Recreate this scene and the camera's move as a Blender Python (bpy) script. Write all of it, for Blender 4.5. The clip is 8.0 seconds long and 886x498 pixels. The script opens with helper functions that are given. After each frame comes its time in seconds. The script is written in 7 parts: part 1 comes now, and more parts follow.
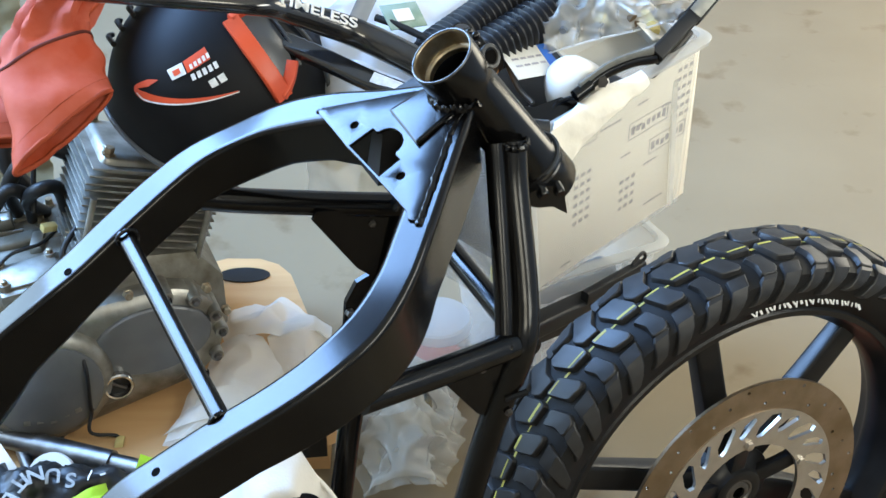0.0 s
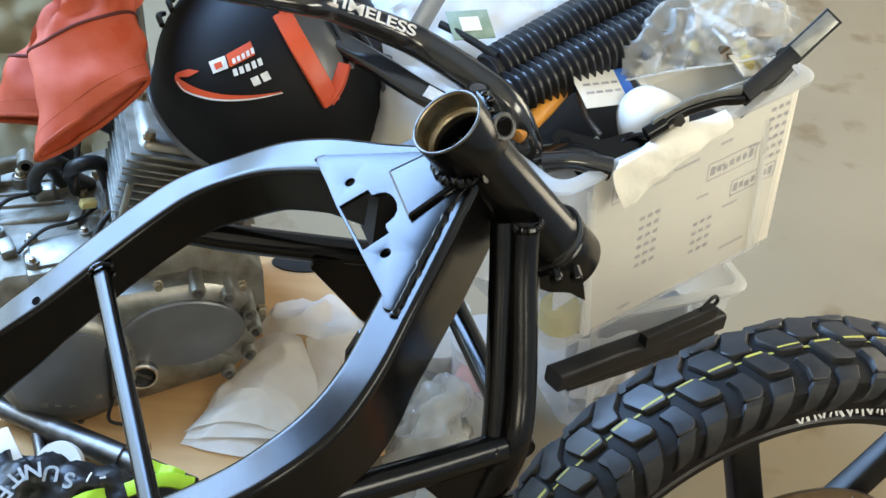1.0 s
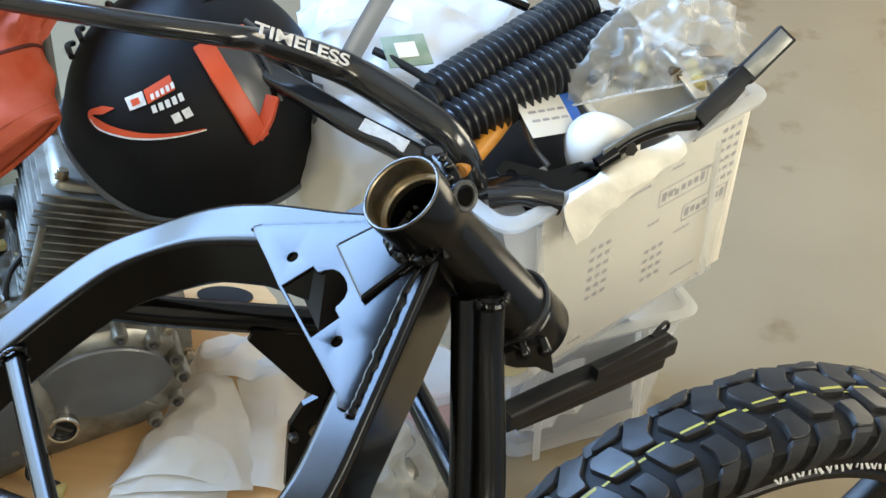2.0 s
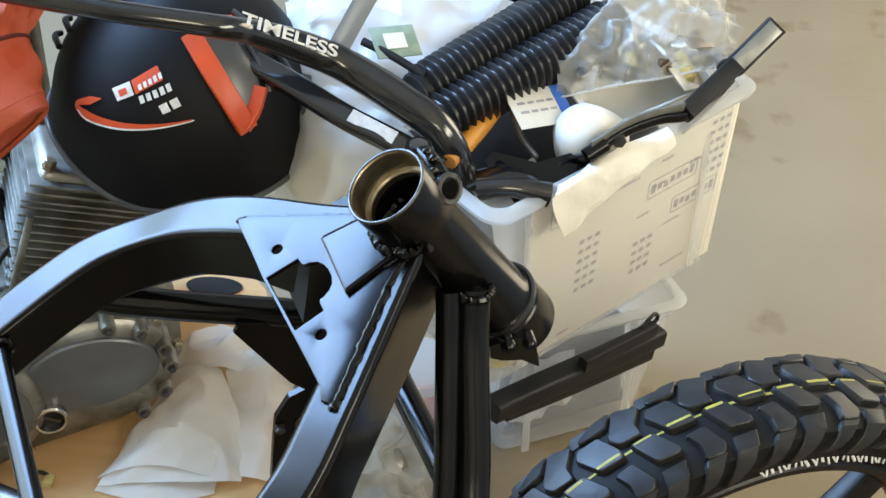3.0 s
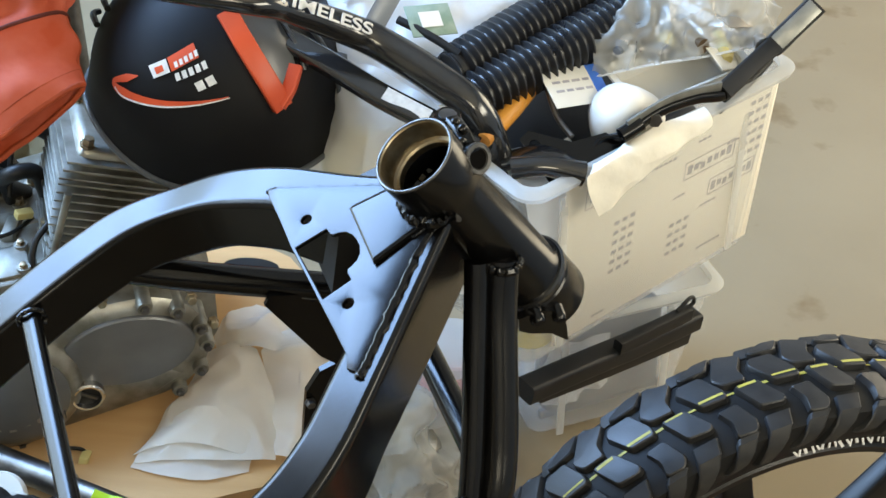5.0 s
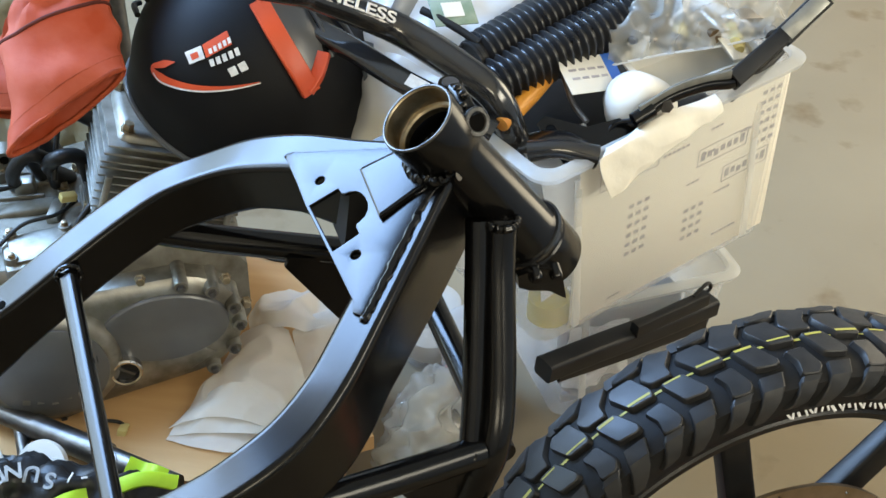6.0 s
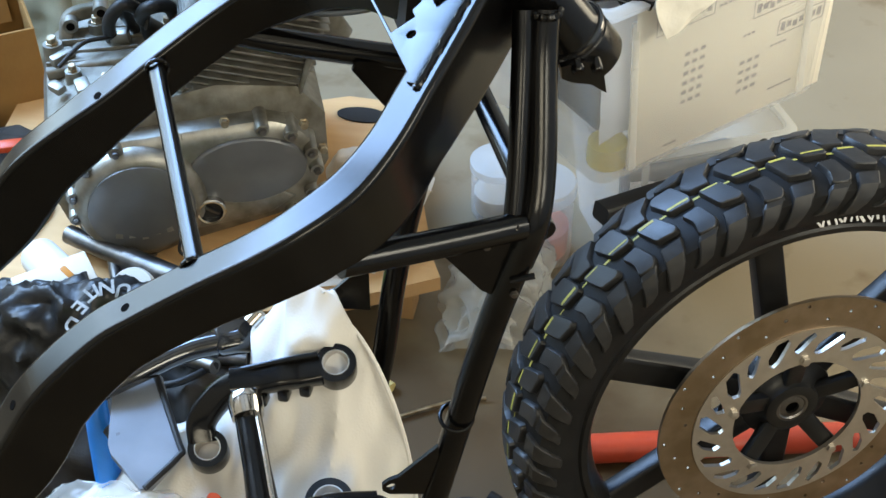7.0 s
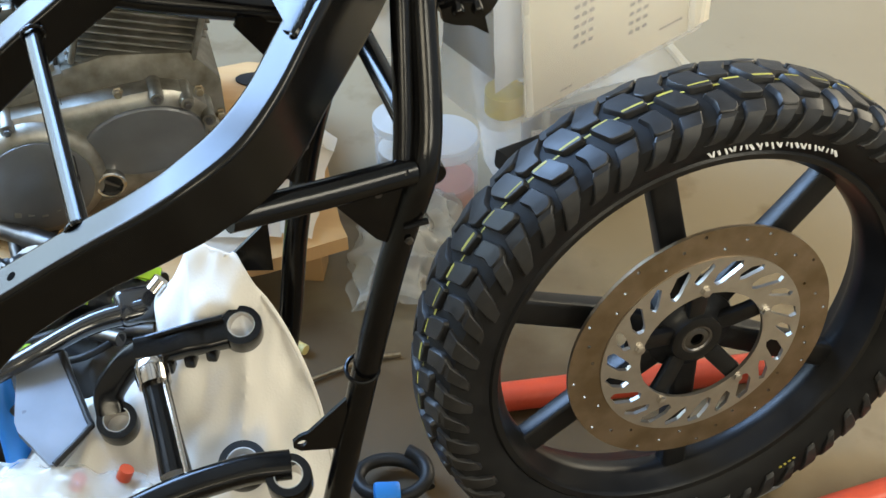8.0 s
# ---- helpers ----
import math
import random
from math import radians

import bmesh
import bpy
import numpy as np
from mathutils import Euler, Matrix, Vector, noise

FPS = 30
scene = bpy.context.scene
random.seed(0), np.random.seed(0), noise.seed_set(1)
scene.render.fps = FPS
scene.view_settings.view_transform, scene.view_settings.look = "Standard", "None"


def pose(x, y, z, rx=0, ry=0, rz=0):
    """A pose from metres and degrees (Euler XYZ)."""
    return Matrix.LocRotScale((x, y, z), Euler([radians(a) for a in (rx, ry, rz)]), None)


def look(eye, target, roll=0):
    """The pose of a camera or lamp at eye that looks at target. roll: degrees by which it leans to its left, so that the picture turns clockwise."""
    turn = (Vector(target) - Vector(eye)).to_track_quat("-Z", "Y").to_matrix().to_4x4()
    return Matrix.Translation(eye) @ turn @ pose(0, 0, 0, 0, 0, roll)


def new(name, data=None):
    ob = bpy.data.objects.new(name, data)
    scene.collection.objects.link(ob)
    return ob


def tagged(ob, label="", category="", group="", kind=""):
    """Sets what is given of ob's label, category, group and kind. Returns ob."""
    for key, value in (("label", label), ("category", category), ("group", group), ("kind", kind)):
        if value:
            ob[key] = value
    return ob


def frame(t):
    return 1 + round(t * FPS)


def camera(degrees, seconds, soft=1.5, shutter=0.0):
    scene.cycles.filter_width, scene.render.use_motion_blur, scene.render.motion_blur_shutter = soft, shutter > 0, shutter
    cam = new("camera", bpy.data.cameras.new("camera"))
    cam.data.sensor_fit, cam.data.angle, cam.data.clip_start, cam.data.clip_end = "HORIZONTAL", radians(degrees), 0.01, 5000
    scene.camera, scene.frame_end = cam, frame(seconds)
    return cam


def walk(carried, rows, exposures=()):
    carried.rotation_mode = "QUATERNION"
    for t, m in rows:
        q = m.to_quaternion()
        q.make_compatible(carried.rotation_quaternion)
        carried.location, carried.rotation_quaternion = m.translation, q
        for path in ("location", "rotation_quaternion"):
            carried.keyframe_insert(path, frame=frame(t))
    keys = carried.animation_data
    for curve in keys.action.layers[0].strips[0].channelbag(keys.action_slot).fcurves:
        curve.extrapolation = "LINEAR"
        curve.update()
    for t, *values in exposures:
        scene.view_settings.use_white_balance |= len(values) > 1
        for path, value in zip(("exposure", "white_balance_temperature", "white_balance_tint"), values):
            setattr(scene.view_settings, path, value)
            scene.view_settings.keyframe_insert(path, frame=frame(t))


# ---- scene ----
PATH = [
    (0, (0.047, -0.217, 1.426), (0.078, 1.426, 0.286), 0.0),
    (0.5, (0.153, -0.132, 1.457), (-0.061, 1.469, 0.277), 2.1),
    (1, (0.154, -0.028, 1.446), (-0.007, 1.549, 0.226), 2.3),
    (1.2, (0.12, 0.047, 1.431), (-0.038, 1.582, 0.159), 1.0),
    (1.5, (0.106, 0.075, 1.435), (-0.038, 1.613, 0.164), 1.4),
    (1.7, (0.109, 0.081, 1.432), (-0.016, 1.628, 0.171), 1.2),
    (2, (0.113, 0.096, 1.437), (0.077, 1.667, 0.2), 3.4),
    (2.2, (0.111, 0.099, 1.438), (0.07, 1.664, 0.194), 3.6),
    (3.3, (0.124, 0.1, 1.437), (0.102, 1.659, 0.184), 3.8),
    (3.5, (0.126, 0.105, 1.436), (0.088, 1.654, 0.172), 3.7),
    (4, (0.125, 0.102, 1.438), (0.073, 1.652, 0.175), 3.5),
    (4.2, (0.126, 0.099, 1.432), (0.07, 1.655, 0.177), 3.5),
    (5.3, (0.134, 0.086, 1.425), (0.026, 1.626, 0.154), 2.5),
    (5.5, (0.139, 0.077, 1.429), (0.014, 1.606, 0.145), 2.5),
    (6, (0.172, 0.013, 1.438), (0.01, 1.569, 0.192), 1.5),
    (6.5, (0.21, -0.09, 1.43), (-0.007, 1.461, 0.185), 0.7),
    (7, (0.229, -0.145, 1.409), (-0.054, 1.328, 0.086), -0.4),
    (7.5, (0.254, -0.155, 1.393), (0.064, 1.294, 0.028), -1.0),
    (8, (0.259, -0.152, 1.392), (0.091, 1.306, 0.034), -1.1),
]
cam = camera(37.0, 8.0)
walk(cam, [(t, look(eye, target, roll)) for t, eye, target, roll in PATH],
     [(0, 0.14, 5950, 6), (0.5, 0.05, 6250, 6), (1.5, -0.02, 6400, 6), (2.2, -0.07, 6480, 6), (4, -0.04, 6680, 6), (5.5, -0.04, 6680, 6), (6.5, -0.06, 6620, 6), (7.5, 0.04, 6480, 6), (8, 0.06, 6650, 6)])

# ---- world, windows' light, lamps ----
world = bpy.data.worlds.new("world")
scene.world = world
world.use_nodes = True
wn = world.node_tree
sky = wn.nodes.new("ShaderNodeTexSky")
sky.sky_type, sky.sun_disc = "NISHITA", False
sky.sun_elevation, sky.sun_rotation = radians(35), radians(-60)
wn.links.new(sky.outputs[0], wn.nodes["Background"].inputs[0])
wn.nodes["Background"].inputs[1].default_value = 0.12


def area_lamp(name, eye, target, width, height, watts, colour):
    data = bpy.data.lights.new(name, "AREA")
    data.shape, data.size, data.size_y = "RECTANGLE", width, height
    data.energy, data.color = watts, colour
    ob = new(name, data)
    ob.matrix_world = look(eye, target)
    return ob


# blue daylight in the tall side window, warmer daylight in the doorway and in the windows beside and behind the camera
area_lamp("side_window_daylight", (-1.86, 2.20, 2.42), (0.0, 1.25, 0.7), 1.8, 1.4, 255, (0.33, 0.555, 1.0))
area_lamp("side_window_low_pane", (-1.86, 1.75, 1.20), (0.0, 1.6, 0.9), 1.8, 0.95, 38, (0.55, 0.78, 1.0))
area_lamp("side_window_near_pane", (-1.86, 0.95, 1.85), (0.0, 1.0, 1.5), 0.72, 1.2, 15, (0.62, 0.78, 1.0))
area_lamp("doorway_daylight", (2.46, 2.75, 1.25), (0.4, 2.3, 0.3), 1.5, 1.9, 76, (1.0, 0.86, 0.65))
area_lamp("front_window_daylight", (0.55, -2.95, 2.75), (0.0, 1.2, 0.4), 1.4, 0.8, 44, (1.0, 0.88, 0.66))
area_lamp("east_window_daylight", (2.46, -0.85, 2.25), (0.0, -0.85, 2.0), 2.7, 0.85, 98, (1.0, 0.92, 0.76))

# ---- materials ----
def mat(name, col, col2=None, rough=0.5, metal=0.0, scale=12.0, sharp=0.3, fine=250.0, bump=0.15, depth=0.001,
        spec=0.5, coat=0.0, through_light=0.0, alpha=1.0, rough_var=0.12, ior=1.45, island=0.0, stretch=(1, 1, 1)):
    """A node material: two colours mixed by a broad noise, with a fine grain in the relief and the gloss."""
    m = bpy.data.materials.new(name)
    m.use_nodes = True
    t = m.node_tree
    n, link = t.nodes, t.links.new
    b = n["Principled BSDF"]
    co = n.new("ShaderNodeTexCoord")
    mp = n.new("ShaderNodeMapping")
    mp.inputs["Scale"].default_value = stretch
    link(co.outputs["Object"], mp.inputs[0])
    broad, grain = n.new("ShaderNodeTexNoise"), n.new("ShaderNodeTexNoise")
    broad.inputs["Scale"].default_value, broad.inputs["Detail"].default_value = scale, 6
    grain.inputs["Scale"].default_value, grain.inputs["Detail"].default_value = fine, 3
    link(mp.outputs[0], broad.inputs["Vector"])
    link(mp.outputs[0], grain.inputs["Vector"])
    ramp = n.new("ShaderNodeValToRGB")
    ramp.color_ramp.elements[0].position, ramp.color_ramp.elements[1].position = 0.5 - sharp / 2, 0.5 + sharp / 2
    ramp.color_ramp.elements[0].color = (*col, 1)
    ramp.color_ramp.elements[1].color = (*(col2 or [c * 1.25 for c in col]), 1)
    link(broad.outputs[0], ramp.inputs[0])
    base = ramp.outputs[0]
    if island:
        info, mix, hsv = n.new("ShaderNodeObjectInfo"), n.new("ShaderNodeMapRange"), n.new("ShaderNodeHueSaturation")
        mix.inputs["To Min"].default_value, mix.inputs["To Max"].default_value = 1 - island, 1 + island
        link(info.outputs["Random"], mix.inputs[0])
        link(mix.outputs[0], hsv.inputs["Value"])
        link(base, hsv.inputs["Color"])
        base = hsv.outputs[0]
    link(base, b.inputs["Base Color"])
    rr = n.new("ShaderNodeMapRange")
    rr.inputs["To Min"].default_value, rr.inputs["To Max"].default_value = max(0.02, rough - rough_var), min(1, rough + rough_var)
    link(broad.outputs[0], rr.inputs[0])
    link(rr.outputs[0], b.inputs["Roughness"])
    bp = n.new("ShaderNodeBump")
    bp.inputs["Strength"].default_value, bp.inputs["Distance"].default_value = bump, depth
    link(grain.outputs[0], bp.inputs["Height"])
    link(bp.outputs[0], b.inputs["Normal"])
    b.inputs["Metallic"].default_value = metal
    b.inputs["Specular IOR Level"].default_value = spec
    b.inputs["Coat Weight"].default_value = coat
    b.inputs["Coat Roughness"].default_value = 0.15
    b.inputs["Transmission Weight"].default_value = through_light
    b.inputs["IOR"].default_value = ior
    b.inputs["Alpha"].default_value = alpha
    return m


def film(name, col, opacity, rough=0.25, bump=0.3, fine=40.0, gloss=0.5):
    """Thin plastic film or sheet: part clear, part milky."""
    m = mat(name, col, [c * 0.93 for c in col], rough, scale=8, fine=fine, bump=bump, depth=0.004, spec=gloss)
    t = m.node_tree
    n, link = t.nodes, t.links.new
    clear, mix = n.new("ShaderNodeBsdfTransparent"), n.new("ShaderNodeMixShader")
    mix.inputs[0].default_value = opacity
    milk, half = n.new("ShaderNodeBsdfTranslucent"), n.new("ShaderNodeMixShader")
    milk.inputs[0].default_value = (*col, 1)
    half.inputs[0].default_value = 0.35
    out = n["Material Output"]
    link(n["Principled BSDF"].outputs[0], half.inputs[1])
    link(milk.outputs[0], half.inputs[2])
    link(clear.outputs[0], mix.inputs[1])
    link(half.outputs[0], mix.inputs[2])
    link(mix.outputs[0], out.inputs[0])
    return m


black_paint = mat("black_paint", (0.0016, 0.0016, 0.0017), (0.0026, 0.0025, 0.0024), 0.20, scale=25, fine=420, bump=0.08, depth=0.0005, spec=0.37, coat=0.0, rough_var=0.06)
black_paint_dull = mat("black_paint_dull", (0.012, 0.012, 0.012), (0.02, 0.02, 0.02), 0.42, scale=25, fine=500, bump=0.12)
bare_steel = mat("bare_steel", (0.46, 0.40, 0.29), (0.26, 0.19, 0.11), 0.42, metal=1.0, scale=60, fine=300)
chrome = mat("chrome", (0.65, 0.63, 0.6), (0.5, 0.48, 0.45), 0.16, metal=1.0, scale=30, fine=300, bump=0.05)
steel_dark = mat("steel_dark", (0.12, 0.115, 0.11), (0.2, 0.19, 0.18), 0.4, metal=1.0, scale=40)
disc_brown = mat("disc_rusty_steel", (0.20, 0.145, 0.085), (0.28, 0.21, 0.14), 0.42, metal=0.85, scale=30, fine=200, bump=0.1)
disc_silver = mat("disc_carrier_alloy", (0.5, 0.47, 0.42), (0.42, 0.38, 0.33), 0.38, metal=0.9, scale=30, fine=200, bump=0.1)
# lighter than the black paint, so the rims show a highlight by colour
rim_glint = mat("black_edge_glint", (0.045, 0.043, 0.040), (0.13, 0.125, 0.115), 0.30, metal=0.7, scale=90, sharp=0.4, fine=300)
rim_black = mat("rim_black", (0.005, 0.005, 0.0055), (0.009, 0.009, 0.009), 0.34, scale=20, fine=300, bump=0.1, spec=0.30)
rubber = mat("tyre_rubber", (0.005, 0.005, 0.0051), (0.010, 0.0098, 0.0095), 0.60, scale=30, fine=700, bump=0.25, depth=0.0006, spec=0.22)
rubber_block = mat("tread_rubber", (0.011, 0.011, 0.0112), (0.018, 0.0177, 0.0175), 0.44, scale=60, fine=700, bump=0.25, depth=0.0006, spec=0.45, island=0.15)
rubber_bellows = mat("bellows_rubber", (0.011, 0.011, 0.012), (0.018, 0.018, 0.019), 0.3, scale=30, fine=400, bump=0.1, spec=0.6)
yellow_mark = mat("yellow_mark", (0.42, 0.36, 0.05), (0.30, 0.26, 0.06), 0.6, scale=90, sharp=0.6)
worn_print = mat("worn_print", (0.30, 0.30, 0.28), (0.16, 0.16, 0.15), 0.55, scale=120, sharp=0.5)
white_mark = mat("white_mark", (0.72, 0.72, 0.7), (0.5, 0.5, 0.5), 0.55, scale=120, sharp=0.5)
engine_alloy = mat("engine_alloy", (0.36, 0.35, 0.31), (0.18, 0.166, 0.135), 0.45, metal=0.85, scale=22, fine=350, bump=0.25, rough_var=0.15)
engine_cast = mat("engine_cast_alloy", (0.25, 0.24, 0.21), (0.09, 0.08, 0.055), 0.6, metal=0.6, scale=26, sharp=0.5, fine=260, bump=0.5, rough_var=0.15)
engine_grey = mat("engine_grey_paint", (0.108, 0.112, 0.115), (0.137, 0.14, 0.144), 0.36, metal=0.35, scale=15, fine=300, bump=0.12, spec=0.6)
helmet_black = mat("helmet_black", (0.005, 0.005, 0.0055), (0.008, 0.008, 0.0085), 0.58, scale=10, fine=300, bump=0.05, spec=0.16)
helmet_edge = mat("helmet_edge", (0.05, 0.055, 0.06), (0.08, 0.085, 0.09), 0.35, scale=10)
helmet_flange = mat("helmet_flange", (0.16, 0.17, 0.18), (0.24, 0.25, 0.26), 0.3, scale=14, fine=300, bump=0.05, spec=0.6)
orange_red = mat("orange_red_plastic", (0.60, 0.08, 0.025), (0.50, 0.065, 0.022), 0.4, scale=15, fine=300, bump=0.06)
red_jack = mat("red_paint", (0.62, 0.075, 0.03), (0.48, 0.06, 0.03), 0.42, scale=18, fine=300, bump=0.1, coat=0.2)
leather_red = mat("red_leather", (0.33, 0.042, 0.009), (0.42, 0.095, 0.055), 0.66, scale=17, sharp=0.32, fine=120, bump=0.45, depth=0.001, spec=0.3)
lever_face = mat("lever_face", (0.30, 0.30, 0.27), (0.20, 0.20, 0.185), 0.35, metal=0.6, scale=60, sharp=0.5, fine=300)
leather_trim = mat("leather_trim", (0.40, 0.070, 0.022), (0.22, 0.038, 0.016), 0.75, scale=30, sharp=0.5, fine=200, bump=0.5, spec=0.3)
leather_seam = mat("leather_seam", (0.10, 0.020, 0.012), (0.06, 0.013, 0.009), 0.75, scale=30, sharp=0.5, fine=200, bump=0.5, spec=0.3)
glass_dark = mat("visor_glass", (0.045, 0.047, 0.05), (0.075, 0.077, 0.08), 0.3, scale=5, bump=0.0, spec=0.8)
clear_plastic = film("clear_box_plastic", (0.82, 0.83, 0.82), 0.24, 0.28, 0.12, 25)
clear_rim = film("clear_box_rim", (0.82, 0.83, 0.81), 0.42, 0.25, 0.1, 25)
clear_bag = film("clear_bag_film", (0.74, 0.73, 0.67), 0.40, 0.06, 1.0, 26, 1.0)
black_bag = mat("black_bag_film", (0.009, 0.009, 0.009), (0.015, 0.015, 0.015), 0.42, scale=18, fine=60, bump=0.5, depth=0.003, spec=0.4)
clear_jar = film("clear_jar_plastic", (0.86, 0.85, 0.82), 0.26, 0.15, 0.4, 25, 0.8)
milk_bag = film("milky_bag_film", (0.96, 0.93, 0.86), 0.62, 0.34, 0.4, 45, 0.6)
paper = mat("label_paper", (0.80, 0.76, 0.66), (0.74, 0.70, 0.59), 0.7, scale=7, sharp=0.7, fine=120, bump=0.1, spec=0.3)
paper_print = mat("label_print", (0.23, 0.22, 0.25), (0.40, 0.385, 0.39), 0.7, scale=60, sharp=0.5)
paper_blue = mat("blue_print", (0.04, 0.13, 0.5), (0.05, 0.16, 0.55), 0.5)
tissue_white = mat("tissue_paper", (0.82, 0.78, 0.68), (0.74, 0.70, 0.60), 0.8, scale=18, fine=90, bump=0.4, depth=0.002, spec=0.2)
white_plastic = mat("white_plastic", (0.70, 0.68, 0.62), (0.62, 0.60, 0.54), 0.4, scale=8, fine=200, bump=0.05)
white_cloth = mat("white_cloth", (0.68, 0.665, 0.63), (0.58, 0.55, 0.49), 0.85, scale=7, sharp=0.6, fine=320, bump=0.4, depth=0.001, spec=0.2)
dark_cloth = mat("dark_cloth", (0.022, 0.020, 0.018), (0.045, 0.040, 0.034), 0.8, scale=14, sharp=0.5, fine=320, bump=0.5, spec=0.2)
white_film = film("white_bag_film", (0.86, 0.88, 0.9), 0.85, 0.3, 0.7, 30, 0.6)
black_plastic = mat("black_plastic", (0.010, 0.010, 0.010), (0.016, 0.016, 0.016), 0.45, scale=20, fine=400, bump=0.15, spec=0.3)
black_gloss = mat("black_gloss_paint", (0.008, 0.008, 0.009), (0.012, 0.012, 0.012), 0.16, scale=15, fine=300, bump=0.03, spec=0.7, coat=0.6, rough_var=0.04)
orange_brown = mat("orange_handle", (0.55, 0.24, 0.03), (0.45, 0.18, 0.03), 0.45, scale=20)
neon = mat("neon_green", (0.42, 0.62, 0.02), (0.34, 0.55, 0.02), 0.55, scale=25, fine=250, bump=0.3)
blue_plastic = mat("blue_plastic", (0.02, 0.22, 0.68), (0.02, 0.17, 0.55), 0.35)
panel_grey = mat("grey_panel", (0.16, 0.18, 0.21), (0.2, 0.22, 0.25), 0.32, metal=0.3, scale=14, bump=0.05)
cardboard = mat("cardboard", (0.31, 0.175, 0.062), (0.25, 0.14, 0.05), 0.85, scale=14, sharp=0.6, fine=140, bump=0.3, stretch=(1, 8, 1), spec=0.2)
pcb_green = mat("circuit_board", (0.18, 0.26, 0.2), (0.25, 0.32, 0.26), 0.5, scale=60, sharp=0.2)
yellow_part = mat("yellow_part", (0.62, 0.5, 0.08), (0.55, 0.42, 0.06), 0.5)
brown_part = mat("brown_part", (0.085, 0.055, 0.028), (0.15, 0.10, 0.05), 0.45, metal=0.4, scale=40, sharp=0.5)
pink_part = mat("pink_part", (0.6, 0.25, 0.2), (0.55, 0.2, 0.16), 0.5)
connector_plastic = mat("connector_plastic", (0.6, 0.52, 0.22), (0.55, 0.46, 0.18), 0.5)
# near-black for discs that put the shade inside small holes into colour
hole_shade = mat("painted_hole_shade", (0.003, 0.003, 0.003), (0.005, 0.0045, 0.004), 0.9, spec=0.03)


def wood_board():
    m = mat("plywood", (0.60, 0.375, 0.175), (0.50, 0.29, 0.12), 0.6, scale=5, sharp=0.8, fine=60, bump=0.2, stretch=(1, 9, 1), spec=0.35)
    return m


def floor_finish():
    m = mat("floor_screed", (0.262, 0.212, 0.135), (0.200, 0.155, 0.092), 0.5, scale=2.2, sharp=0.7, fine=160, bump=0.12, depth=0.0008, spec=0.4)
    t = m.node_tree
    n, link = t.nodes, t.links.new
    b = n["Principled BSDF"]
    old = b.inputs["Base Color"].links[0].from_socket
    co = n.new("ShaderNodeTexCoord")
    spots = n.new("ShaderNodeTexNoise")
    spots.inputs["Scale"].default_value, spots.inputs["Detail"].default_value = 9, 8
    link(co.outputs["Object"], spots.inputs["Vector"])
    r = n.new("ShaderNodeValToRGB")
    r.color_ramp.elements[0].position, r.color_ramp.elements[1].position = 0.60, 0.72
    mix = n.new("ShaderNodeMix")
    mix.data_type = "RGBA"
    link(spots.outputs[0], r.inputs[0])
    link(r.outputs[0], mix.inputs["Factor"])
    link(old, mix.inputs["A"])
    mix.inputs["B"].default_value = (0.165, 0.115, 0.060, 1)
    # broad brown patch: shade under and before the bike, put into the floor colour
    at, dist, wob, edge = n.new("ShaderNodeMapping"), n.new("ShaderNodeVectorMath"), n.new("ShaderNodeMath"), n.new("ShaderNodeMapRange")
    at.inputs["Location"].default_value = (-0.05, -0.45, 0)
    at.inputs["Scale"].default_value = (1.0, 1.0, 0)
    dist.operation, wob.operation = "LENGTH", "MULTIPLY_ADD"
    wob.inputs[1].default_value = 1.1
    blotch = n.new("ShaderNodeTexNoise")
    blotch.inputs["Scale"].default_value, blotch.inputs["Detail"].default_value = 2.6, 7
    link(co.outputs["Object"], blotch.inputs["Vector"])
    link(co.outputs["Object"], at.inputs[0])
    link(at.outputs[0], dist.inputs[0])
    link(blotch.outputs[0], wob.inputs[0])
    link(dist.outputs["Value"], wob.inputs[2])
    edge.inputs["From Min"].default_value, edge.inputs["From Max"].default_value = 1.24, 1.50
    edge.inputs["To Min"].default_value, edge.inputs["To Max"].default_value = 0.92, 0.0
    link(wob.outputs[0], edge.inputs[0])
    shade_mix = n.new("ShaderNodeMix")
    shade_mix.data_type = "RGBA"
    shade_mix.inputs["B"].default_value = (0.070, 0.043, 0.018, 1)
    link(edge.outputs[0], shade_mix.inputs["Factor"])
    link(mix.outputs["Result"], shade_mix.inputs["A"])
    link(shade_mix.outputs["Result"], b.inputs["Base Color"])
    return m


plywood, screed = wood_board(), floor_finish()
wall_paint = mat("wall_paint", (0.50, 0.47, 0.41), (0.43, 0.40, 0.35), 0.8, scale=3, sharp=0.6, fine=90, bump=0.15)
ceiling_paint = mat("ceiling_paint", (0.62, 0.585, 0.51), (0.56, 0.53, 0.46), 0.85, scale=2)
tarp = mat("grey_green_cloth", (0.33, 0.30, 0.205), (0.22, 0.20, 0.135), 0.85, scale=10, sharp=0.6, fine=380, bump=0.5, spec=0.2)


# ---- mesh helpers ----
def part(name, bm, material, parent=None, label="", smooth=40):
    """Links a bmesh as one mesh object, under a thing or a part if one is given."""
    me = bpy.data.meshes.new(name)
    bmesh.ops.recalc_face_normals(bm, faces=bm.faces)
    bm.to_mesh(me)
    bm.free()
    for p in me.polygons:
        p.use_smooth = smooth > 0
    if smooth > 0:
        me.set_sharp_from_angle(angle=radians(smooth))
    me.materials.append(material)
    ob = new(name, me)
    if parent is not None:
        ob.parent = parent
    if label:
        ob["label"] = label
    return ob


def share(name, me, parent, m):
    """One more object on a mesh that exists."""
    ob = new(name, me)
    ob.parent = parent
    ob.matrix_basis = m
    return ob


